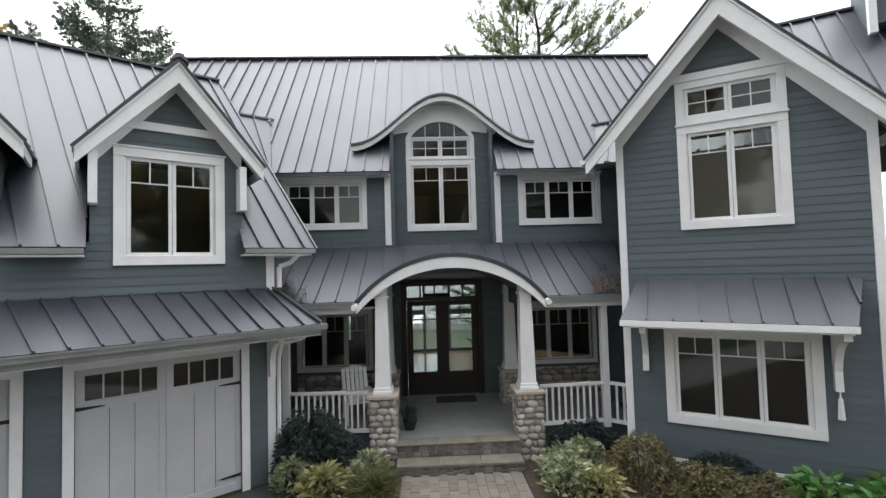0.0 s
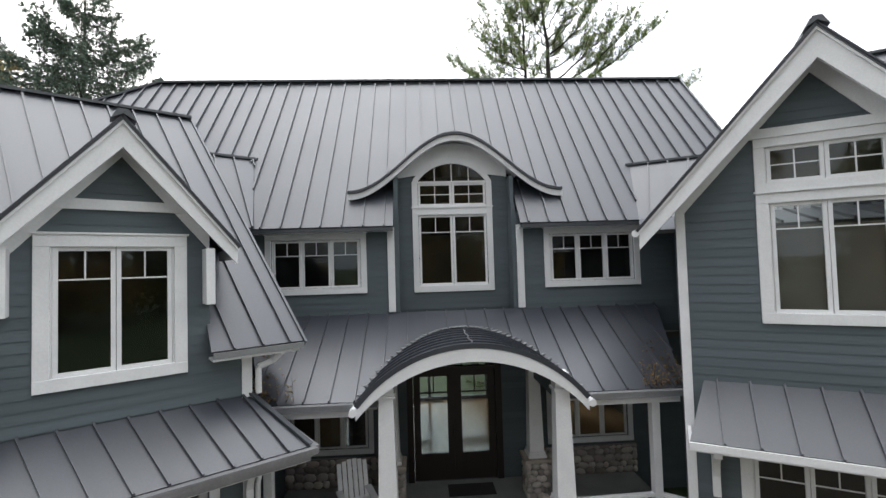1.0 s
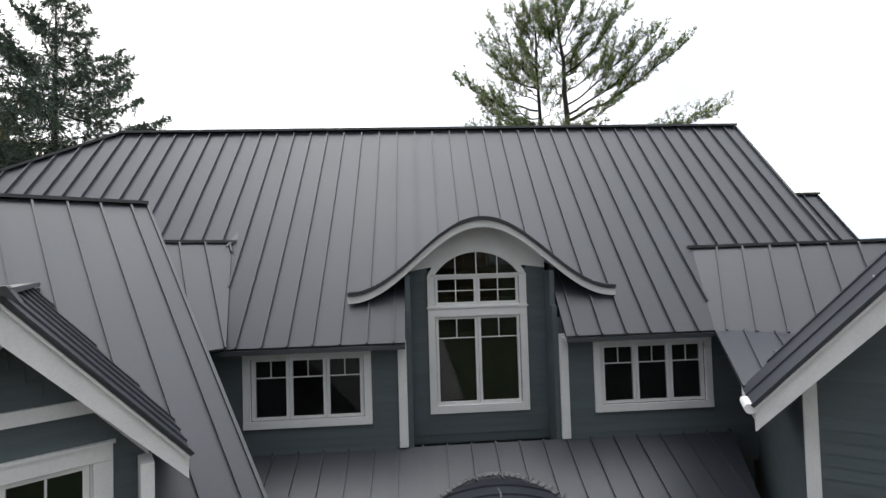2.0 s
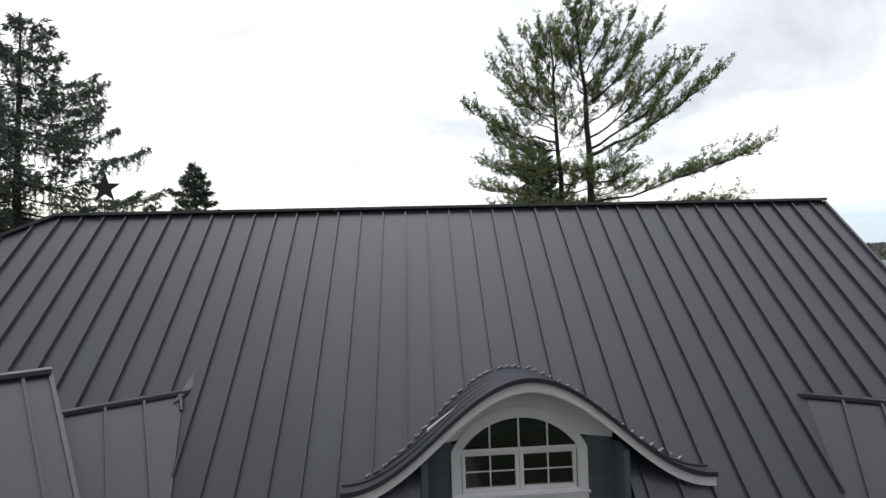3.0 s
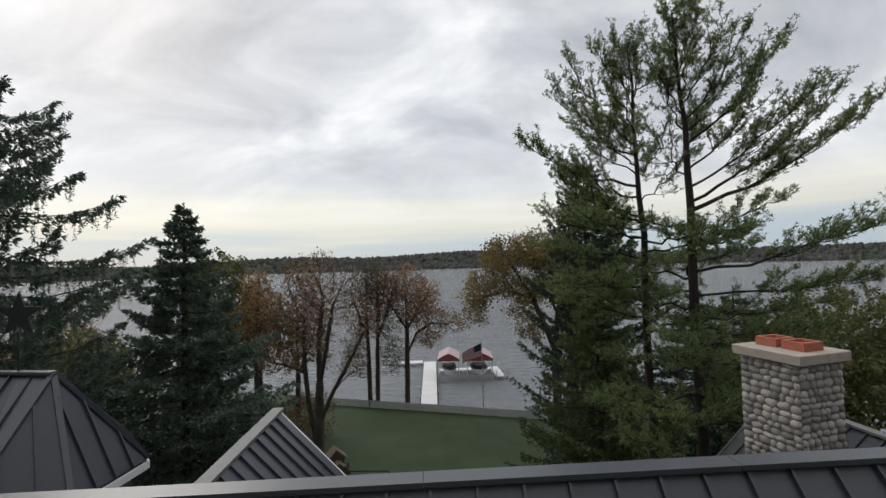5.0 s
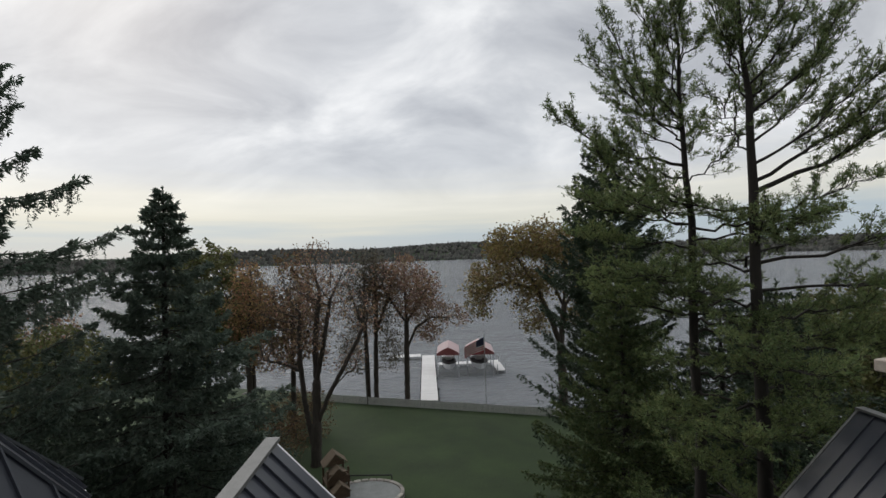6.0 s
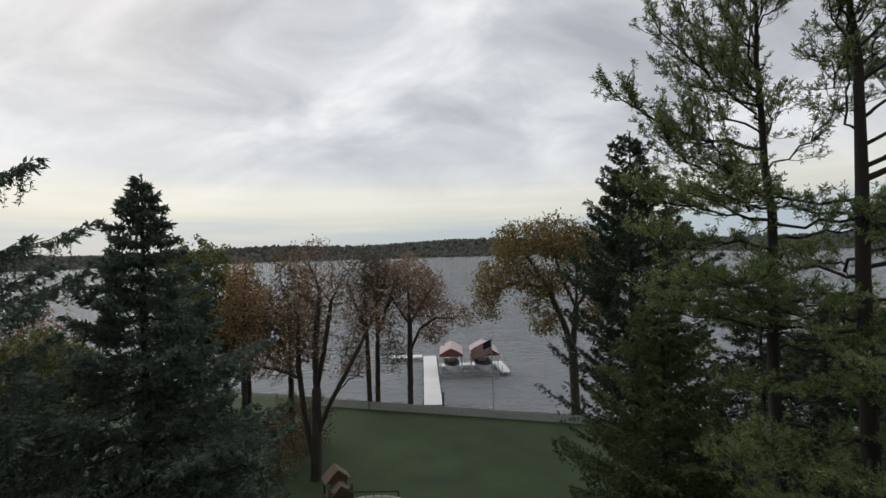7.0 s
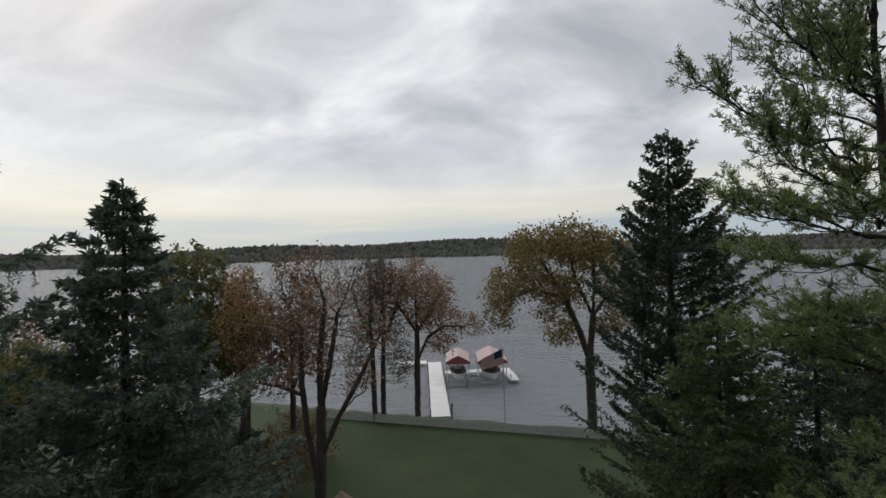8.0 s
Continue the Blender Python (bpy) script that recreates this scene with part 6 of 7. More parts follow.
# half-bare tree of several stems on the lawn
zb = gz1(-10.9, 50.3)
broadleaf(-10.9, 50.3, zb, [[(0, 0, zb), (0.15, 0, -0.8), (0.2, 0.1, 2.6), (0.15, 0.3, 6.0), (0.6, 0.2, 9.8)], [(0.15, 0, -0.8), (1.35, -0.2, 1.9), (2.5, -0.4, 3.9), (3.5, -0.3, 5.8), (4.4, 0.2, 7.6)],
                            [(0, 0, zb + 0.9), (-0.75, 0.2, 0.9), (-1.1, 0.2, 4.4), (-1.1, 0.5, 8.2)], [(-1.1, 0.2, 3.6), (-2.6, 0.1, 4.3), (-3.8, 0, 4.6)], [(1.35, -0.2, 1.9), (2.4, 0.8, 3.0), (3.2, 1.0, 3.4)], [(0.2, 0.1, 2.6), (1.1, -0.9, 6.2), (1.7, -1.1, 9.4)]],
          [(0.6, 0.3, 10.6, 1.9, 2.4, 2.7), (2.6, 0, 9.6, 1.7, 2.2, 2.6), (-1.4, 0.4, 9.6, 1.7, 2.2, 2.2), (-2.9, 0.2, 7.0, 1.7, 2.0, 1.9), (-3.2, 0, 4.5, 1.5, 1.6, 1.0), (4.3, 0.2, 7.8, 1.2, 1.6, 1.3), (2.6, 0.6, 4.6, 1.3, 1.5, 1.0), (0.2, -0.6, 7.0, 1.5, 1.8, 1.4)],
          LEAF_RU, "half-bare many-stemmed tree with few russet leaves", 4600, 3, 0.17, 3, 0.45, 0.42, 0.26, 0.20)
# shore oak, with one long limb over the dock
zb = gz1(-3.85, 66.9)
broadleaf(-3.85, 66.9, zb, [[(0, 0, zb), (0.1, 0, 1.4), (0.15, 0, 4.5), (0.1, 0, 8.8)], [(0.1, 0, 1.4), (1.3, 0, 4.0), (3.2, -0.2, 5.2), (5.2, -0.2, 5.0)], [(0.15, 0, 4.5), (-1.6, 0.3, 7.2), (-2.6, 0.2, 9.2)], [(0.15, 0, 4.5), (2.0, -0.5, 7.6), (2.9, -0.3, 9.0)]],
          [(0.2, 0, 10.2, 1.9, 2.4, 2.0), (-2.3, 0.2, 9.3, 1.7, 2.0, 2.1), (2.6, -0.2, 8.2, 1.9, 2.2, 1.7), (4.4, -0.2, 6.0, 2.0, 2.0, 1.2), (6.0, -0.2, 5.0, 1.3, 1.5, 0.9), (1.2, 0.3, 6.3, 1.9, 2.0, 1.2), (3.0, 0, 3.4, 1.3, 1.4, 0.8)],
          LEAF_RU, "shore oak with thin russet leaves", 3200, 6, 0.23, 11, 0.2, 0.34, 0.30, 0.24)
# two thin stems beside it
for sx, sd, label in ((-8.45, 8, "thin dark tree with olive leaves by the fence"), (-7.55, 9, "slender tree with dull leaves and hanging twigs by the fence")):
    zb = gz1(sx, 67.6)
    o = 1 if sd == 9 else -1
    broadleaf(sx, 67.6, zb, [[(0, 0, zb), (0.1 * o, 0, 1.5), (0.25 * o, 0, 5.5), (0.2 * o, 0.2, 9.5)], [(0.2 * o, 0, 3.5), (1.5 * o, 0.4, 7.0), (2.2 * o, 0.4, 9.5)]],
              [(0.3 * o, 0.1, 10.2, 1.3, 1.8, 2.6), (1.9 * o, 0.3, 8.8, 1.4, 1.7, 2.2), (-0.9 * o, 0, 7.2, 1.1, 1.5, 2.0), (1.0 * o, 0, 5.2, 1.5, 1.6, 1.4), (2.0 * o, 0, 1.5, 1.3, 1.3, 2.2)],
              LEAF_DU, label, 2600, 4, 0.22, sd, 0.25, 0.30, 0.30, 0.24)
# orange tree by the undergrowth
zb = gz1(-17.4, 54.6)
broadleaf(-17.4, 54.6, zb, [[(0, 0, zb), (-0.1, 0, 3.0), (0, 0, 6.5), (0.2, 0.2, 10.5)], [(0, 0, 6.5), (1.0, -0.3, 8.6)], [(-0.1, 0, 5.0), (-1.0, 0.3, 7.6)]],
          [(0.1, 0, 10.4, 1.1, 1.5, 1.6), (0.9, -0.2, 8.8, 1.1, 1.4, 1.6), (-0.8, 0.2, 7.8, 1.0, 1.4, 1.6), (0.2, 0, 6.2, 1.0, 1.3, 1.2), (0.5, 0, 4.0, 0.9, 1.2, 0.9)],
          LEAF_OR, "slender tree in orange autumn leaf", 1800, 6, 0.21, 5, 0.28, 0.24, 0.3, 0.26)
# large oak on the shore
zb = gz1(13.2, 61.2)
broadleaf(13.2, 61.2, zb, [[(0, 0, zb), (-0.1, 0, -1.5), (-0.15, 0, 2.3), (0.3, 0, 6.5), (0.6, 0.2, 10.0), (0.5, 0.2, 13.5)], [(-0.15, 0, 2.3), (-1.2, -0.2, 5.2), (-2.6, -0.3, 8.4), (-4.2, -0.2, 11.2), (-5.6, 0, 13.2)], [(-2.6, -0.3, 8.4), (-5.6, -0.4, 9.4), (-8.2, -0.3, 8.6)],
                           [(0.3, 0, 6.5), (-1.0, 0.8, 10.0), (-1.8, 0.8, 13.4)], [(0.3, 0, 6.5), (2.2, 0.2, 9.0), (3.6, 0.2, 11.2)], [(-1.2, -0.2, 5.2), (-2.4, 0.4, 5.4), (-3.0, 0.4, 5.0)]],
          [(-5.6, 0, 12.8, 2.2, 2.8, 2.0), (-2.2, 0.3, 13.6, 2.5, 3.0, 1.9), (0.8, 0.2, 12.8, 2.3, 2.8, 2.0), (-8.2, -0.2, 9.6, 1.7, 2.2, 1.5), (-9.1, -0.2, 7.2, 1.2, 1.6, 1.2), (-5.4, -0.2, 9.9, 2.0, 2.4, 1.4), (3.4, 0.2, 10.4, 2.0, 2.4, 2.2), (-2.6, 0.2, 9.0, 1.9, 2.2, 1.5), (-2.7, 0.3, 4.9, 1.3, 1.4, 1.0), (2.4, 0, 6.6, 1.5, 1.8, 1.4), (-4.3, -0.2, 7.0, 1.0, 1.2, 0.9)],
          LEAF_YG, "large oak in yellow-green autumn leaf", 4600, 8, 0.25, 14, 0.12, 0.46, 0.34, 0.28)
simple_tree(-43.0, 64.0, 12.5, 6.0, LEAF_RU, "bare-boned tree with a few russet leaves", 0.33, 17, n=1400, n_leaf=5, bare=0.4)
simple_tree(-22.8, 58.5, 18.0, 4.8, LEAF_OL, "tall thin tree with dull olive leaves", 0.34, 19, n=2000, n_leaf=16, bare=0.05)
simple_tree(-14.6, 58.0, 17.2, 3.4, LEAF_BR, "slim tree with thin brown-orange leaves", 0.36, 21, n=1900, n_leaf=6, bare=0.2)
simple_tree(-19.6, 61.5, 16.0, 3.0, LEAF_BR, "slim tree with dull brown leaves at the lawn edge", 0.36, 22, n=1600, n_leaf=6, bare=0.15)
simple_tree(-32.0, 52.0, 11.0, 6.0, LEAF_OL, "low spreading tree with olive leaves", 0.3, 25, n=1400, n_leaf=10)
simple_tree(28.0, 41.0, 14.0, 8.5, LEAF_OL, "round-headed tree with olive-green leaves", 0.32, 23, n=2200, n_leaf=13)
simple_tree(-26.0, 28.0, 22.0, 6.0, LEAF_YG, "tall tree turning yellow in autumn", 0.34, 27, n=1500, n_leaf=10, size=0.3)
# dark undergrowth beside the lawn
for k, (x, y, zt, rm) in enumerate(((-14.6, 51.5, -0.8, 2.2), (-17.5, 54.0, 0.2, 2.8), (-14.6, 46.5, -1.1, 2.0), (-16.8, 48.5, 0.0, 2.6), (-13.4, 57.0, -1.2, 2.4), (-20.0, 56.0, -0.2, 2.8), (-16.2, 60.5, -1.8, 2.4))):
    if k in (0, 4, 6):
        simple_tree(x + 0.6, y, zt - gz1(x, y) + 0.9, rm * 0.9, LEAF_BR, "low brown-leaved bush at the lawn edge", 0.15, 70 + k, skirt=True, n=420, n_leaf=9, size=0.16)
        continue
    conifer(x, y, zt, gz1(x, y), 0.9, 0.7, FIR, "low dense dark evergreen shrub beside the lawn", lift=0.15, rmax=rm, step=0.5, hang=0.3)
# tall trees along the road in front of the house, seen in the window glass
for k in range(12):
    x, y, h = -55 + 10 * k + (3 if k % 2 else -2), -33 - (5 if k % 2 else 0), 18 + (k * 7) % 5
    simple_tree(x, y, h, 6.5, LEAF_OL if k % 2 else LEAF_YG, "leafy roadside tree with a broad crown", 0.16, 40 + k, skirt=True, n=420, n_leaf=10, size=0.6, step=0.6, clump=0.5)

# ---- garden by the front door ----
bm = bmesh.new()
slab(bm, [(-0.10, -25, 0.0), (2.08, -25, 0.0), (2.08, 9.79, 0.0), (-0.10, 9.79, 0.0)], (0, 0, 0.012))
walkway = top("walkway", bm, MORTAR, "brick-paved garden path up to the entrance steps", "path", kind="structure")
bm = bmesh.new()
slab(bm, [(-40, -30, 0.0), (-1.1, -30, 0.0), (-1.1, 8.7, 0.0), (-2.3, 9.9, 0.0), (-12.5, 2.8, 0.0), (-40, -12, 0.0)], (0, 0, 0.010))
top("driveway", bm, ASPHALT, "dark asphalt drive before the garage doors", "driveway", kind="structure")
bm = bmesh.new()
slab(bm, [(-1.09, -2, 0.0), (-0.11, -2, 0.0), (-0.11, 10.7, 0.0), (-2.6, 10.7, 0.0), (-2.25, 9.95, 0.0), (-1.09, 8.75, 0.0)], (0, 0, 0.03))
top("planting_bed", bm, MULCH, "bark-mulched bed beside the path", "flower bed", kind="structure")
bm = bmesh.new()
slab(bm, [(2.09, -2, 0.0), (9.5, -2, 0.0), (9.5, 6.0, 0.0), (4.2, 9.8, 0.0), (4.4, 10.7, 0.0), (2.09, 10.7, 0.0)], (0, 0, 0.03))
top("planting_bed", bm, MULCH, "wide mulched bed under the bay window", "flower bed", kind="structure")
random.seed(4)


def foliage(name, label, category, at, leaf, n, rx, ry, h, size, wide, up=0.5, shell=0.55, base=0.05, group=""):
    """A bush: stems, and a crown of single leaves set over a lumpy mound."""
    t = thing(name, label, category, at, group=group)
    x, y, z = at
    u = rng.uniform(0, 2 * math.pi, n)
    c = rng.uniform(0.0, 1.0, n) ** 0.8
    rr = np.sqrt(1 - c ** 2 * 0.98) * (shell + (1 - shell) * rng.uniform(0, 1, n) ** 0.4)
    lump = 1 + 0.16 * np.sin(3 * u + x * 5) * np.sin(4 * c + y) + 0.10 * np.sin(7 * u + 2 * c)
    p = np.stack([x + rx * rr * np.cos(u) * lump, y + ry * rr * np.sin(u) * lump, z + base + (h - base) * c * lump * (0.75 + 0.25 * rng.uniform(0, 1, n))], -1)
    d = np.stack([np.cos(u), np.sin(u), np.full(n, up)], -1) + rng.normal(0, 0.45, (n, 3))
    d /= np.linalg.norm(d, axis=1)[:, None]
    s = np.cross(d, rng.normal(size=(n, 3)))
    s /= np.linalg.norm(s, axis=1)[:, None]
    ln = size * rng.uniform(0.6, 1.3, n)[:, None]
    wd = wide * rng.uniform(0.7, 1.2, n)[:, None]
    m = p + d * ln * 0.45
    e = p + d * ln - np.array([0, 0, 0.25]) * ln
    v = np.stack([p, m + s * wd, e, m - s * wd], 1).reshape(-1, 3)
    np_mesh("leaves", v, None, leaf, t, quads=np.arange(4 * n).reshape(-1, 4))
    a = Wood()
    for k in range(9):
        th = 6.28 * k / 9
        a.limb([(x, y, z), (x + 0.3 * rx * math.cos(th), y + 0.3 * ry * math.sin(th), z + h * 0.4), (x + 0.6 * rx * math.cos(th), y + 0.6 * ry * math.sin(th), z + h * 0.7)], 0.015, 0.005, 4)
    np_mesh("stems", np.concatenate(a.v), None, BARK, t, quads=np.array(a.f))
    return t


foliage("shrub", "dense blue-green dwarf spruce below the porch rail", "shrub", (-1.72, 10.05, 0.02), YEW, 5200, 0.78, 0.55, 1.05, 0.11, 0.022, 0.4)
foliage("shrub", "low dark yew under the porch rail", "shrub", (3.45, 10.3, 0.02), YEW, 3200, 0.75, 0.35, 0.62, 0.09, 0.02)
foliage("shrub", "low dark yew against the house wall", "shrub", (5.2, 8.95, 0.02), YEW, 2200, 0.75, 0.3, 0.50, 0.09, 0.02)
for k, (x, y, r, h) in enumerate(((4.0, 9.15, 0.58, 0.78), (4.75, 8.55, 0.50, 0.50), (5.45, 8.15, 0.50, 0.46))):
    foliage("shrub", "clipped boxwood mound turning bronze" if k else "tall clipped boxwood mound beside the path bed", "shrub", (x, y, 0.02), LEAF_BOX, 4600, r, r * 0.85, h, 0.06, 0.018, 0.5, 0.8, group="boxwood mounds")
for x, y, r in ((-0.62, 9.55, 0.34), (-1.95, 9.45, 0.26), (2.78, 9.45, 0.40), (2.72, 8.95, 0.42), (3.2, 9.75, 0.36)):
    foliage("hosta", "variegated cream-edged plant in the mulch", "plant", (x, y, 0.02), LEAF_VAR, 520, r, r, 0.52, 0.17, 0.03, 0.9, 0.25, group="variegated plants")
for x, y in ((-1.38, 9.28), (3.1, 8.75)):
    foliage("hosta", "yellowing autumn hosta in the mulch", "plant", (x, y, 0.02), LEAF_YEL, 420, 0.36, 0.34, 0.42, 0.22, 0.035, 0.8, 0.2, group="yellow hostas")
foliage("ornamental_grass", "soft green grass clump by the path edge", "plant", (-0.52, 8.95, 0.02), LEAF_OL, 1300, 0.30, 0.25, 0.40, 0.28, 0.009, 1.2, 0.2)
for x, y, r in ((5.95, 7.75, 0.42), (6.55, 7.45, 0.45), (7.15, 7.6, 0.5), (6.2, 7.1, 0.4)):
    foliage("hydrangea", "fresh green broad-leaved hydrangea", "shrub", (x, y, 0.02), LEAF_GR, 330, r, r, 0.62, 0.21, 0.062, 0.5, 0.5, group="hydrangeas")
planter = thing("planter", "dark urn with a small dark plant inside the pier", "planter", (0.02, 10.95, 0.45))
bm = rod(bmesh.new(), (0.02, 10.95, 0.45), (0.02, 10.95, 0.62), 0.09, 14, 0.14)
rod(bm, (0.02, 10.95, 0.621), (0.02, 10.95, 0.66), 0.155, 14)
part("pot", bm, IRON, planter)
n = 300
u = rng.uniform(0, 6.28, n)
p = np.stack([0.02 + 0.1 * np.cos(u), 10.95 + 0.1 * np.sin(u), rng.uniform(0.64, 0.9, n)], -1)
d = rng.normal(0, 1, (n, 3)) + [0, 0, 0.6]
v = np.stack([p, p + d * 0.04 + [0.012, 0, 0], p + d * 0.09, p + d * 0.04 - [0.012, 0, 0]], 1).reshape(-1, 3)
np_mesh("plant", v, None, YEW, planter, quads=np.arange(4 * n).reshape(-1, 4))
top("doormat", boxes((0.62, 1.62, 12.65, 13.15, 0.451, 0.466)), MAT_D, "dark doormat before the front door", "doormat")
# porch chair
chair = thing("porch_chair", "white slatted garden chair behind the porch rail", "chair", (-1.15, 11.7, 0.45), 20)
FCC = pose(-1.15, 11.7, 0.45, 0, 0, 20)
for sx in (-0.28, 0.28):
    for sy in (-0.26, 0.26):
        part("leg", boxes((sx - 0.025, sx + 0.025, sy - 0.03, sy + 0.03, 0, 0.42)), TRIM, chair, at=FCC)
    part("arm", boxes((sx - 0.06, sx + 0.06, -0.36, 0.30, 0.60, 0.625)), TRIM, chair, at=FCC)
    part("arm_post", boxes((sx - 0.02, sx + 0.02, -0.28, -0.23, 0.421, 0.599)), TRIM, chair, at=FCC)
part("seat", boxes(*[(-0.27, 0.27, -0.28 + 0.1 * k, -0.195 + 0.1 * k, 0.42, 0.445) for k in range(6)]), TRIM, chair, at=FCC)
for k in range(6):
    x = -0.25 + 0.1 * k
    part("slat", prism([(x - 0.04, 0.24, 0.446), (x + 0.04, 0.24, 0.446), (x + 0.04, 0.46, 1.12 - 0.03 * abs(k - 2.5)), (x - 0.04, 0.46, 1.12 - 0.03 * abs(k - 2.5))], (0, 0.02, 0)), TRIM, chair, at=FCC)


def weeds(x, y, z, n):
    a = Wood()
    for k in range(n):
        th, L = random.uniform(0, 6.28), random.uniform(0.15, 0.5)
        e = (x + 0.35 * random.uniform(-1, 1), y + 0.06, z)
        a.limb([e, (e[0] + 0.05 * math.cos(th), e[1] + 0.03, z + L * 0.6), (e[0] + 0.1 * math.cos(th), e[1] + 0.03, z + L)], 0.005, 0.002, 3)
        c = np.array([[e[0] + 0.05 * math.cos(th), e[1] + 0.03, z + L * t] for t in np.linspace(0.1, 1, 9)])
        a.blades(c + rng.normal(0, 0.03, c.shape), rng.normal(size=c.shape) + [0, 0, 0.5], np.full(9, 0.06), np.full(9, 0.012))
    a.build("weeds", "dry orange weeds sprouting from the eaves gutter", "weeds", (x, y, z), BARK, LEAF_OR, crown="leaves", group="gutter weeds")


weeds(4.15, 10.4, 3.16, 22)
weeds(-2.25, 10.4, 3.16, 12)

# ---- shore: fence, rocks, dock, boats, flag ----
P0, P1 = Vector((-14.5, 69.4, 0)), Vector((17.5, 58.4, 0))
LEN = (P1 - P0).length
FF = Matrix.Translation(P0) @ Matrix.Rotation(math.atan2(P1.y - P0.y, P1.x - P0.x), 4, "Z")
fz = -5.05
fence = thing("fence", "long low pale fence along the lake shore", "fence", tuple(FF @ Vector((LEN / 2, 0, fz))))
part("rail", boxes((0, LEN, 0.02, 0.06, fz + 0.18, fz + 0.26)), SEAWALL, fence, at=FF)
part("rail", boxes((0, LEN, 0.02, 0.06, fz + 0.72, fz + 0.80)), SEAWALL, fence, at=FF)
picket = bpy.data.meshes.new("picket")
_b = boxes((0, 0.105, 0, 0.02, -0.25, 0.95))
bmesh.ops.recalc_face_normals(_b, faces=_b.faces[:])
_b.to_mesh(picket)
_b.free()
picket.materials.append(SEAWALL)
for k in range(int(LEN / 0.135)):
    piece("picket", picket, fence, FF @ Matrix.Translation((k * 0.135, -0.002, fz + random.uniform(-0.015, 0.015))))
rv, rf, n0 = [], [], 0
bm = bmesh.new()
bmesh.ops.create_icosphere(bm, subdivisions=1, radius=1)
iv = np.array([v.co[:] for v in bm.verts])
itr = np.array([[v.index for v in f.verts] for f in bm.faces])
bm.free()
for k in range(520):
    s = random.uniform(-30, LEN + 40)
    d = random.uniform(0.9, 3.6)
    c = FF @ Vector((s, d, 0))
    r = random.uniform(0.15, 0.48)
    rv.append(iv * np.array([r, r * 0.9, r * 0.6]) * rng.uniform(0.75, 1.25, (len(iv), 1)) + [c.x, c.y, -5.1 - (d - 0.9) * 0.45])
    rf.append(itr + n0)
    n0 += len(iv)
rocks = np_mesh("shore_rocks", np.concatenate(rv), np.concatenate(rf), ROCK)
tagged(rocks, "tumbled grey rocks along the water's edge", "rocks", kind="stuff")

dock = thing("dock", "long pale wooden pier on posts in the lake", "dock", (-1.2, 82, WATER_Z))
DZ = -5.55


def dock_deck(x0, x1, y0, y1, along):
    n = int(((y1 - y0) if along == "y" else (x1 - x0)) / 0.5)
    for k in range(n):
        if along == "y":
            t = (k + 0.5) / n
            a = y0 + (y1 - y0) * k / n
            sh = 0.65 * (a - 70) / 24 if x0 > -5 else 0
            part("board", boxes((x0 + sh, x1 + sh, a + 0.01, a + (y1 - y0) / n - 0.01, DZ - 0.06, DZ)), DECK, dock)
        else:
            a = x0 + (x1 - x0) * k / n
            part("board", boxes((a + 0.01, a + (x1 - x0) / n - 0.01, y0, y1, DZ - 0.06, DZ)), DECK, dock)


dock_deck(-2.25, -0.05, 69.3, 94.0, "y")
dock_deck(-7.0, -1.85, 93.2, 95.2, "x")
dock_deck(0.75, 11.0, 86.6, 88.2, "x")
dock_deck(9.7, 11.1, 81.6, 86.5, "x")
for y in range(71, 95, 4):
    for x in (-2.31, 0.01):
        sh = 0.65 * (y - 70) / 24
        part("post", rod(bmesh.new(), (x + sh, y, -9.6), (x + sh, y, DZ + 0.3), 0.05, 8), BARK_D, dock)
for x, y in ((-6.8, 93.4), (-6.8, 95), (11.0, 81.8), (11.0, 86.4), (11.0, 88.0), (5.0, 88.0), (9.8, 81.8)):
    part("post", rod(bmesh.new(), (x, y, -9.6), (x, y, DZ + 0.9), 0.06, 8), ALUM, dock)


def boat_lift(x0, x1, y0, y1, ze, zr, label):
    lift = thing("boat_lift", label, "boat lift", ((x0 + x1) / 2, (y0 + y1) / 2, WATER_Z), group="covered boat lifts")
    at = Matrix.Translation((x0, y0, 0)) @ Matrix.Rotation(radians(-5), 4, "Z")
    w, d = x1 - x0, y1 - y0
    for x in (0.15, w - 0.15):
        for y in (0.3, d - 0.3):
            part("post", rod(bmesh.new(), (x, y, -9.6), (x, y, ze), 0.06, 8), ALUM, lift, at=at)
        part("side_beam", boxes((x - 0.06, x + 0.06, 0, d, -5.05, -4.9)), ALUM, lift, at=at)
        part("eave_bar", boxes((x - 0.03, x + 0.03, 0.05, d - 0.05, ze - 0.06, ze)), ALUM, lift, at=at)
    xm = w / 2
    bm = bmesh.new()
    half = [(0.0, ze), (w * 0.26, ze + (zr - ze) * 0.60), (xm, zr)]
    prof = half + [(w - x, z) for x, z in half[-2::-1]]
    for (xa, za), (xb, zb) in zip(prof, prof[1:]):
        slab(bm, [(xa, 0, za), (xb, 0, zb), (xb, d, zb), (xa, d, za)], (0, 0, 0.03))
    bmesh.ops.remove_doubles(bm, verts=bm.verts[:], dist=1e-4)
    # canopy top in the pink canvas, with the sky's brightness in its colour
    part("canopy", bm, CANVAS_UP, lift, "maroon canvas canopy with sky light put into its pink colour", at)
    for y in (0.02, d - 0.05):
        part("end_flap", prism([(x, y, z - 0.01) for x, z in prof] + [(w, y, ze - 0.28), (0, y, ze - 0.28)], (0, 0.03, 0)), CANVAS, lift, "dark maroon end flap", at)
    for x in (0.0, w - 0.03):
        part("valance", boxes((x, x + 0.03, 0.06, d - 0.06, ze - 0.28, ze - 0.01)), CANVAS, lift, at=at)
    return lift


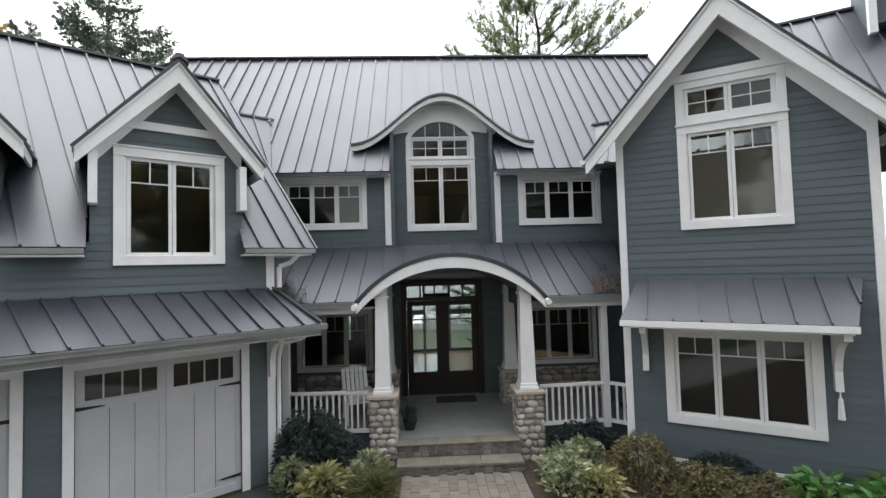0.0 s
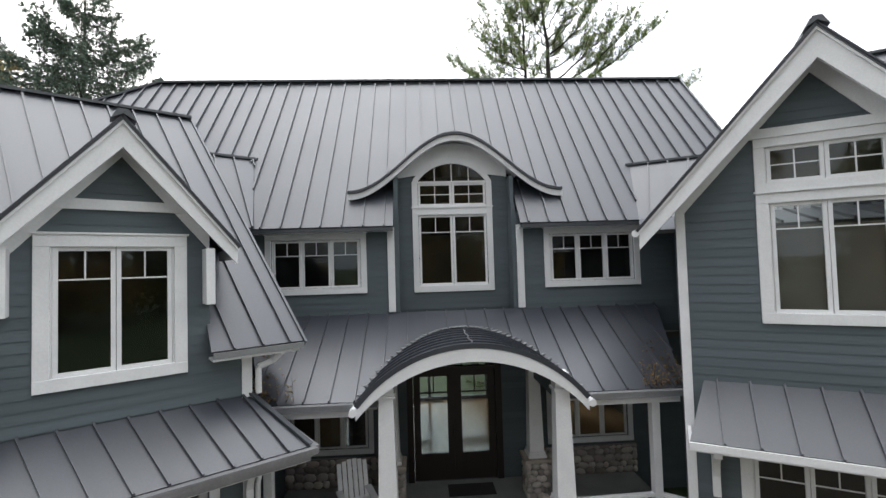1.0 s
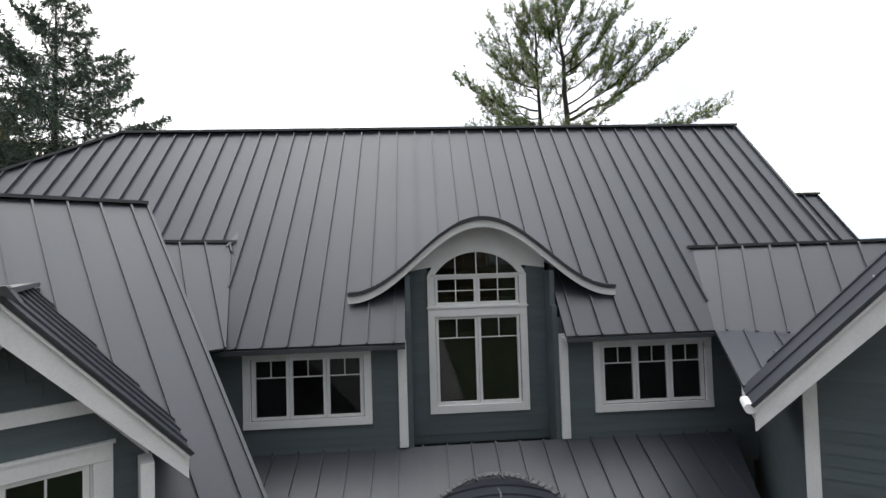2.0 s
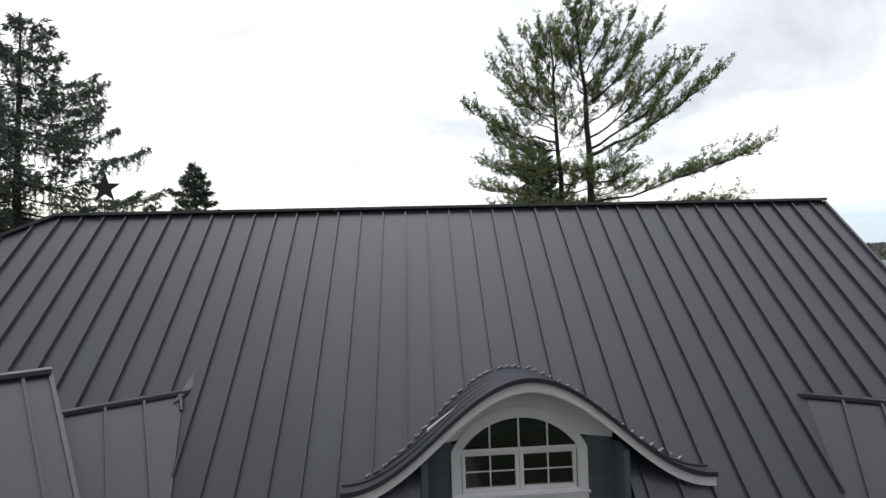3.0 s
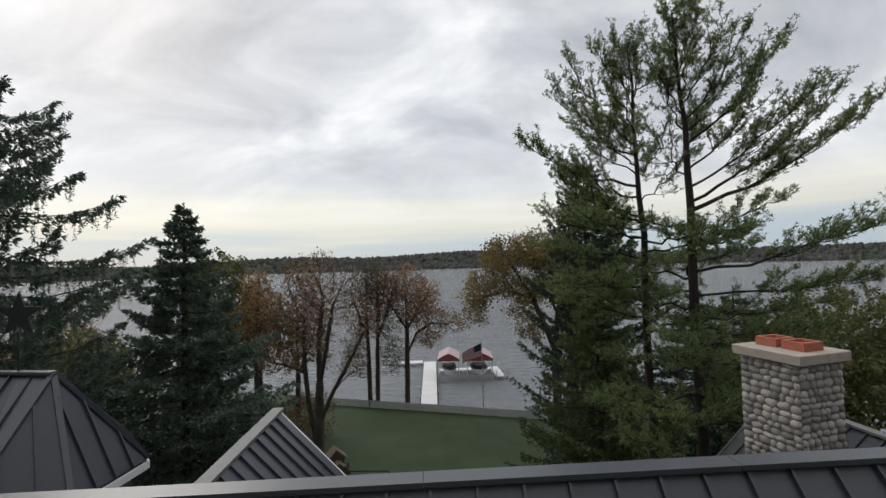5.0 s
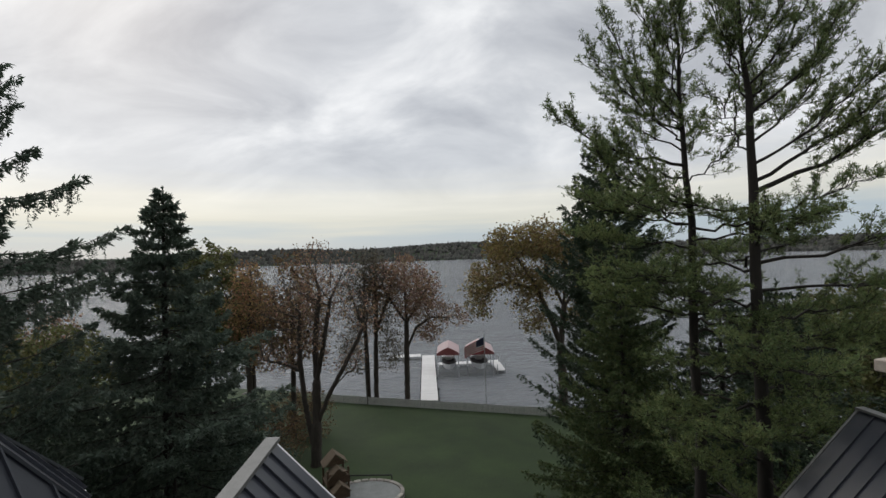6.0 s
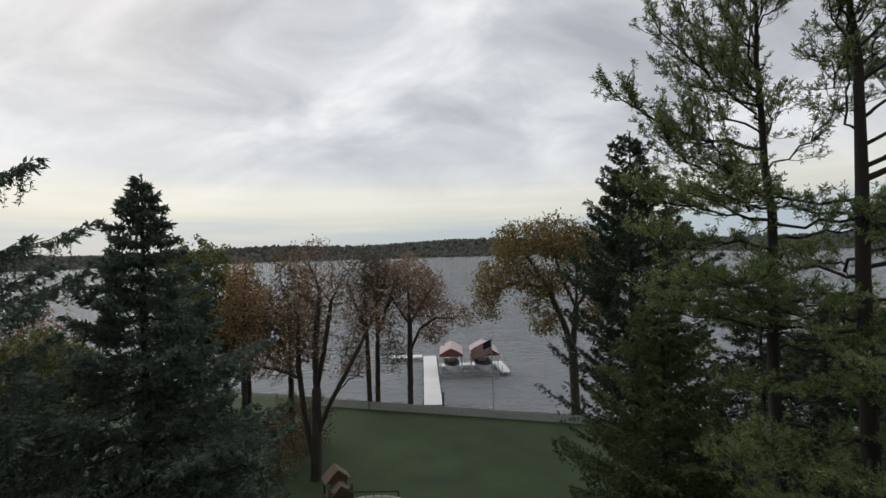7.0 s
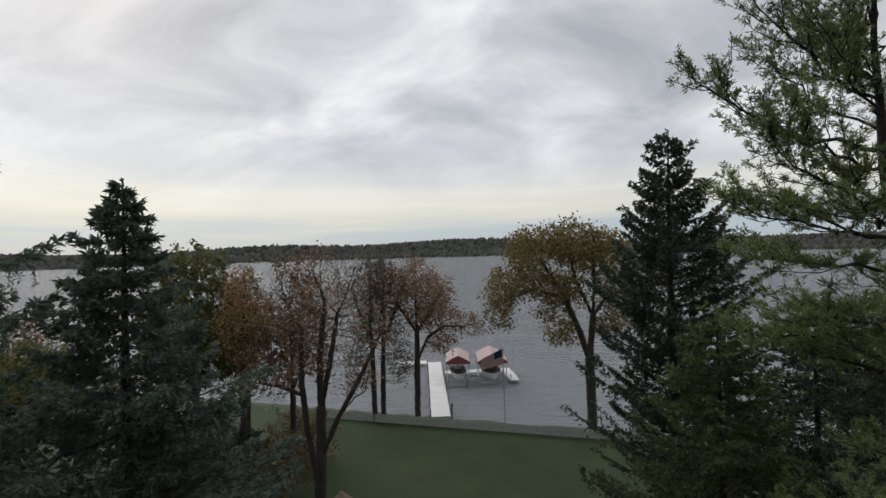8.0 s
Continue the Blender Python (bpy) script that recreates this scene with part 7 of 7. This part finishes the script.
boat_lift(0.40, 3.85, 81.0, 86.6, -2.45, -1.55, "boat lift under a small maroon canopy")
boat_lift(4.95, 9.15, 81.0, 86.6, -2.55, -1.50, "wide boat lift under a maroon canopy")


def boat(xm, y0, y1, w, label):
    b = thing("boat", label, "boat", (xm, (y0 + y1) / 2, WATER_Z), group="moored boats")
    pts = [(xm - w / 2, y1), (xm + w / 2, y1), (xm + w / 2, y0 + 1.5), (xm + w * 0.3, y0 + 0.5), (xm, y0), (xm - w * 0.3, y0 + 0.5), (xm - w / 2, y0 + 1.5)]
    bm = bmesh.new()
    lo = [bm.verts.new((xm + (x - xm) * 0.7, y + 0.2, -4.88)) for x, y in pts]
    hi = [bm.verts.new((x, y, -4.05)) for x, y in pts]
    for i in range(7):
        j = (i + 1) % 7
        bm.faces.new((lo[i], lo[j], hi[j], hi[i]))
    bm.faces.new(lo[::-1]), bm.faces.new(hi)
    part("hull", bm, BOATWHITE, b)
    part("gunwale", prism([(x, y, -4.04) for x, y in pts], (0, 0, 0.06)), IRON, b)
    part("console", boxes((xm - 0.45, xm + 0.45, y0 + 2.3, y0 + 3.2, -3.979, -3.4), bevel=0.08), BOATWHITE, b)
    for k in (-1, 1):
        part("bench", boxes((xm + k * w * 0.28 - 0.3, xm + k * w * 0.28 + 0.3, y0 + 3.4, y1 - 0.3, -3.979, -3.6), bevel=0.05), BOATWHITE, b)


boat(2.35, 80.6, 86.0, 2.3, "white runabout on its lift")
boat(7.05, 80.2, 86.0, 2.7, "white pontoon boat on its lift")

flagpole = thing("flagpole", "thin metal flagpole flying a striped flag by the shore", "flagpole", (5.3, 65.2, -5.3))
part("pole", rod(bmesh.new(), (5.3, 65.2, -5.3), (5.3, 65.2, 3.2), 0.055, 10, 0.035), ALUM, flagpole)
bm = bmesh.new()
bmesh.ops.create_uvsphere(bm, u_segments=10, v_segments=6, radius=0.09, matrix=Matrix.Translation((5.3, 65.2, 3.25)))
part("finial", bm, ALUM, flagpole)
FW, FH = 2.5, 1.62


def flag_at(s, t):
    """s: from the hoist to the fly; t: from the top down."""
    return (5.24 - FW * s * 0.92, 65.2 + 0.16 * math.sin(s * 8 + t) * s ** 0.5, 2.80 - FH * t * (1 - 0.25 * s) - 1.15 * s ** 1.2 - 0.05 * math.sin(s * 7))


def flag_patch(s0, s1, t0, t1, ns):
    bm = bmesh.new()
    for k in range(ns):
        a, b = s0 + (s1 - s0) * k / ns, s0 + (s1 - s0) * (k + 1) / ns
        slab(bm, [flag_at(a, t0), flag_at(b, t0), flag_at(b, t1), flag_at(a, t1)], (0, 0.006, 0))
    bmesh.ops.remove_doubles(bm, verts=bm.verts[:], dist=1e-4)
    return bm


for k in range(13):
    part("stripe", flag_patch(0.4 if k < 7 else 0.0, 1.0, k / 13, (k + 1) / 13, 12), RED if k % 2 == 0 else WHITE, flagpole, "red flag stripe" if k % 2 == 0 else "white flag stripe")
part("canton", flag_patch(0.0, 0.4, 0.0, 7 / 13, 6), BLUE, flagpole, "blue flag canton")
part("halyard", rod(bmesh.new(), (5.22, 65.17, -4.0), (5.22, 65.17, 3.1), 0.008, 4), WHITE, flagpole)
lamp = thing("garden_post", "short dark post beside the dock path", "post", (-0.1, 67.2, -5.2))
part("post", rod(bmesh.new(), (-0.1, 67.2, -5.3), (-0.1, 67.2, -3.6), 0.06, 8), IRON, lamp)
part("cap", boxes((-0.2, 0.0, 67.1, 67.3, -3.6, -3.45)), IRON, lamp)

# ---- playhouse on the lawn ----
PX, PY, PZ = -8.45, 45.4, float(ground_z(-8.45, 45.4))
play = thing("playhouse", "weathered cedar playhouse tower with three small roofs", "playhouse", (PX, PY, PZ), 24)
FP = pose(PX, PY, 0, 0, 0, 24)
for sx in (-0.7, 0.7):
    for sy in (-0.7, 0.7):
        part("post", boxes((sx - 0.06, sx + 0.06, sy - 0.06, sy + 0.06, PZ - 0.1, -1.75)), CEDAR, play, at=FP)
part("platform", boxes((-0.8, 0.8, -0.8, 0.8, PZ + 1.0, PZ + 1.08)), CEDAR, play, at=FP)
for k in range(9):
    x = -0.72 + 0.16 * k
    part("board", boxes((x, x + 0.145, -0.78, -0.75, PZ + 1.081, -2.0)), CEDAR, play, at=FP)
for z, y, h in ((-1.0, 0.35, 0.75), (-1.7, -0.35, 0.65), (-2.5, -1.0, 0.55)):
    for s in (-1, 1):
        part("roof_side", prism([(0, y - 0.55, z), (0, y + 0.55, z), (s * 0.85 * h / 0.75, y + 0.55, z - h), (s * 0.85 * h / 0.75, y - 0.55, z - h)], (0, 0, 0.05)), CEDAR_L, play, at=FP)
    part("gable_wall", prism([(0, y - 0.5, z - 0.03), (0.7 * h / 0.75, y - 0.5, z - h), (-0.7 * h / 0.75, y - 0.5, z - h)], (0, 0.04, 0)), CEDAR, play, at=FP)
part("lower_room", boxes((-0.6, 0.6, -1.4, -0.85, PZ - 0.05, -3.0)), CEDAR, play, at=FP)
frame_t = thing("swing_frame", "black metal frame beside the playhouse", "frame", (-6.2, 46.6, float(ground_z(-6.2, 46.6))))
bz = float(ground_z(-6.2, 46.6))
for p, q in (((-7.7, 46.7, bz - 0.1), (-7.7, 46.7, -3.2)), ((-4.65, 46.4, bz - 0.1), (-4.65, 46.4, -3.2))):
    part("leg", rod(bmesh.new(), p, q, 0.05, 8), IRON, frame_t)
part("top_bar", rod(bmesh.new(), (-7.72, 46.7, -3.2), (-4.63, 46.4, -3.2), 0.05, 8), IRON, frame_t)
bm = bmesh.new()
pv = [(-6.3 + 2.4 * math.cos(a) * (1 + 0.05 * math.sin(5 * a)), 44.6 + 1.7 * math.sin(a), 0) for a in [2 * math.pi * k / 28 for k in range(28)]]
pz = max(float(ground_z(p[0], p[1])) for p in pv)
slab(bm, [(p[0], p[1], pz - 0.6) for p in pv], (0, 0, 0.75))
top("stone_terrace", bm, SLATE, "round flat stone terrace on the lawn", "terrace", kind="structure")
edge = bpy.data.objects["stone_terrace"]
em = bpy.data.meshes.new("edge_stone")
_b = boxes((-0.24, 0.24, -0.14, 0.14, -0.3, 0.12), bevel=0.04)
_b.to_mesh(em)
_b.free()
em.materials.append(STONE)
for k in range(28):
    a = 2 * math.pi * (k + 0.5) / 28
    piece("edge_stone", em, edge, pose(-6.3 + 2.45 * math.cos(a), 44.6 + 1.75 * math.sin(a), pz + 0.12, 0, 0, math.degrees(math.atan2(1.75 * math.cos(a), -2.45 * math.sin(a)))))

# ---- stones and pavers, piece by piece ----
STONES = []
for k in range(6):
    bm = bmesh.new()
    bmesh.ops.create_uvsphere(bm, u_segments=7, v_segments=5, radius=0.5)
    for v in bm.verts:
        nz = noise.noise(v.co * 2.2 + Vector((k * 7.1, 0, 0)))
        v.co *= 1 + 0.22 * nz
        v.co.x = math.copysign(min(0.5, abs(v.co.x) * 1.12), v.co.x)
        v.co.z = math.copysign(min(0.5, abs(v.co.z) * 1.12), v.co.z)
    me = bpy.data.meshes.new("stone")
    bm.to_mesh(me)
    bm.free()
    me.materials.append(STONE)
    me.shade_smooth()
    STONES.append(me)


def stone_face(parent, at, w, z0, z1, size):
    """Cobbles set in rows over a face: at's x runs along it and its -y points out."""
    z = z0
    while z < z1 - 0.03:
        h = size * random.uniform(0.8, 1.2)
        h = min(h, z1 - z)
        x = 0.0
        while x < w - 0.02:
            l = min(size * random.uniform(0.8, 1.9), w - x)
            if w - x - l < size * 0.4:
                l = w - x
            tilt = random.uniform(-14, 14)
            piece("stone", random.choice(STONES), parent, at @ pose(x + l / 2, 0.01, z + h / 2 + random.uniform(-0.012, 0.012), 0, tilt, 0) @ Matrix.Diagonal((l * 1.03, 0.11, h * 1.04, 1)))
            x += l
        z += h


def frame_at(x, y, rz):
    return pose(x, y, 0, 0, 0, rz)


for k, (x0, x1, y0, y1, zc) in enumerate(((-0.73, -0.19, 10.19, 10.73, 1.30), (2.12, 2.65, 10.19, 10.73, 1.28), (-0.78, -0.28, 12.3, 12.8, 1.2), (2.2, 2.7, 12.3, 12.8, 1.2))):
    z0 = 0.0 if k < 2 else 0.45
    stone_face(PIERS[k], frame_at(x0, y0 + 0.03, 0), x1 - x0, z0, zc, 0.125)
    if k in (0, 2):
        stone_face(PIERS[k], frame_at(x1 - 0.03, y0, 90), y1 - y0, z0, zc, 0.125)
    if k in (1, 3):
        stone_face(PIERS[k], frame_at(x0 + 0.03, y1, -90), y1 - y0, z0, zc, 0.125)
stone_face(chimney, FCH @ pose(0.10, 0.10, 0), 1.04, 8.3, 10.71, 0.125)
stone_face(chimney, FCH @ pose(0.10, 1.20, 0, 0, 0, -90), 1.10, 8.3, 10.71, 0.125)
for w, x0, x1 in WAINSCOT:
    stone_face(w, FG @ pose(x0, -0.06, 0), x1 - x0, 0.46, 1.07, 0.15)
pav = bpy.data.meshes.new("paver")
_b = boxes((-0.5, 0.5, -0.5, 0.5, -0.5, 0.5), bevel=0.03)
bmesh.ops.recalc_face_normals(_b, faces=_b.faces[:])
_b.to_mesh(pav)
_b.free()
pav.materials.append(PAVER)
for i in range(13):
    for j in range(14):
        y = 9.78 - 0.24 * j - (0.12 if i % 2 else 0) - 0.12
        piece("paver", pav, walkway, pose(-0.02 + 0.163 * i + 0.008, y, 0.02 + random.uniform(-0.003, 0.003)) @ Matrix.Diagonal((0.157, 0.234, 0.05, 1)))
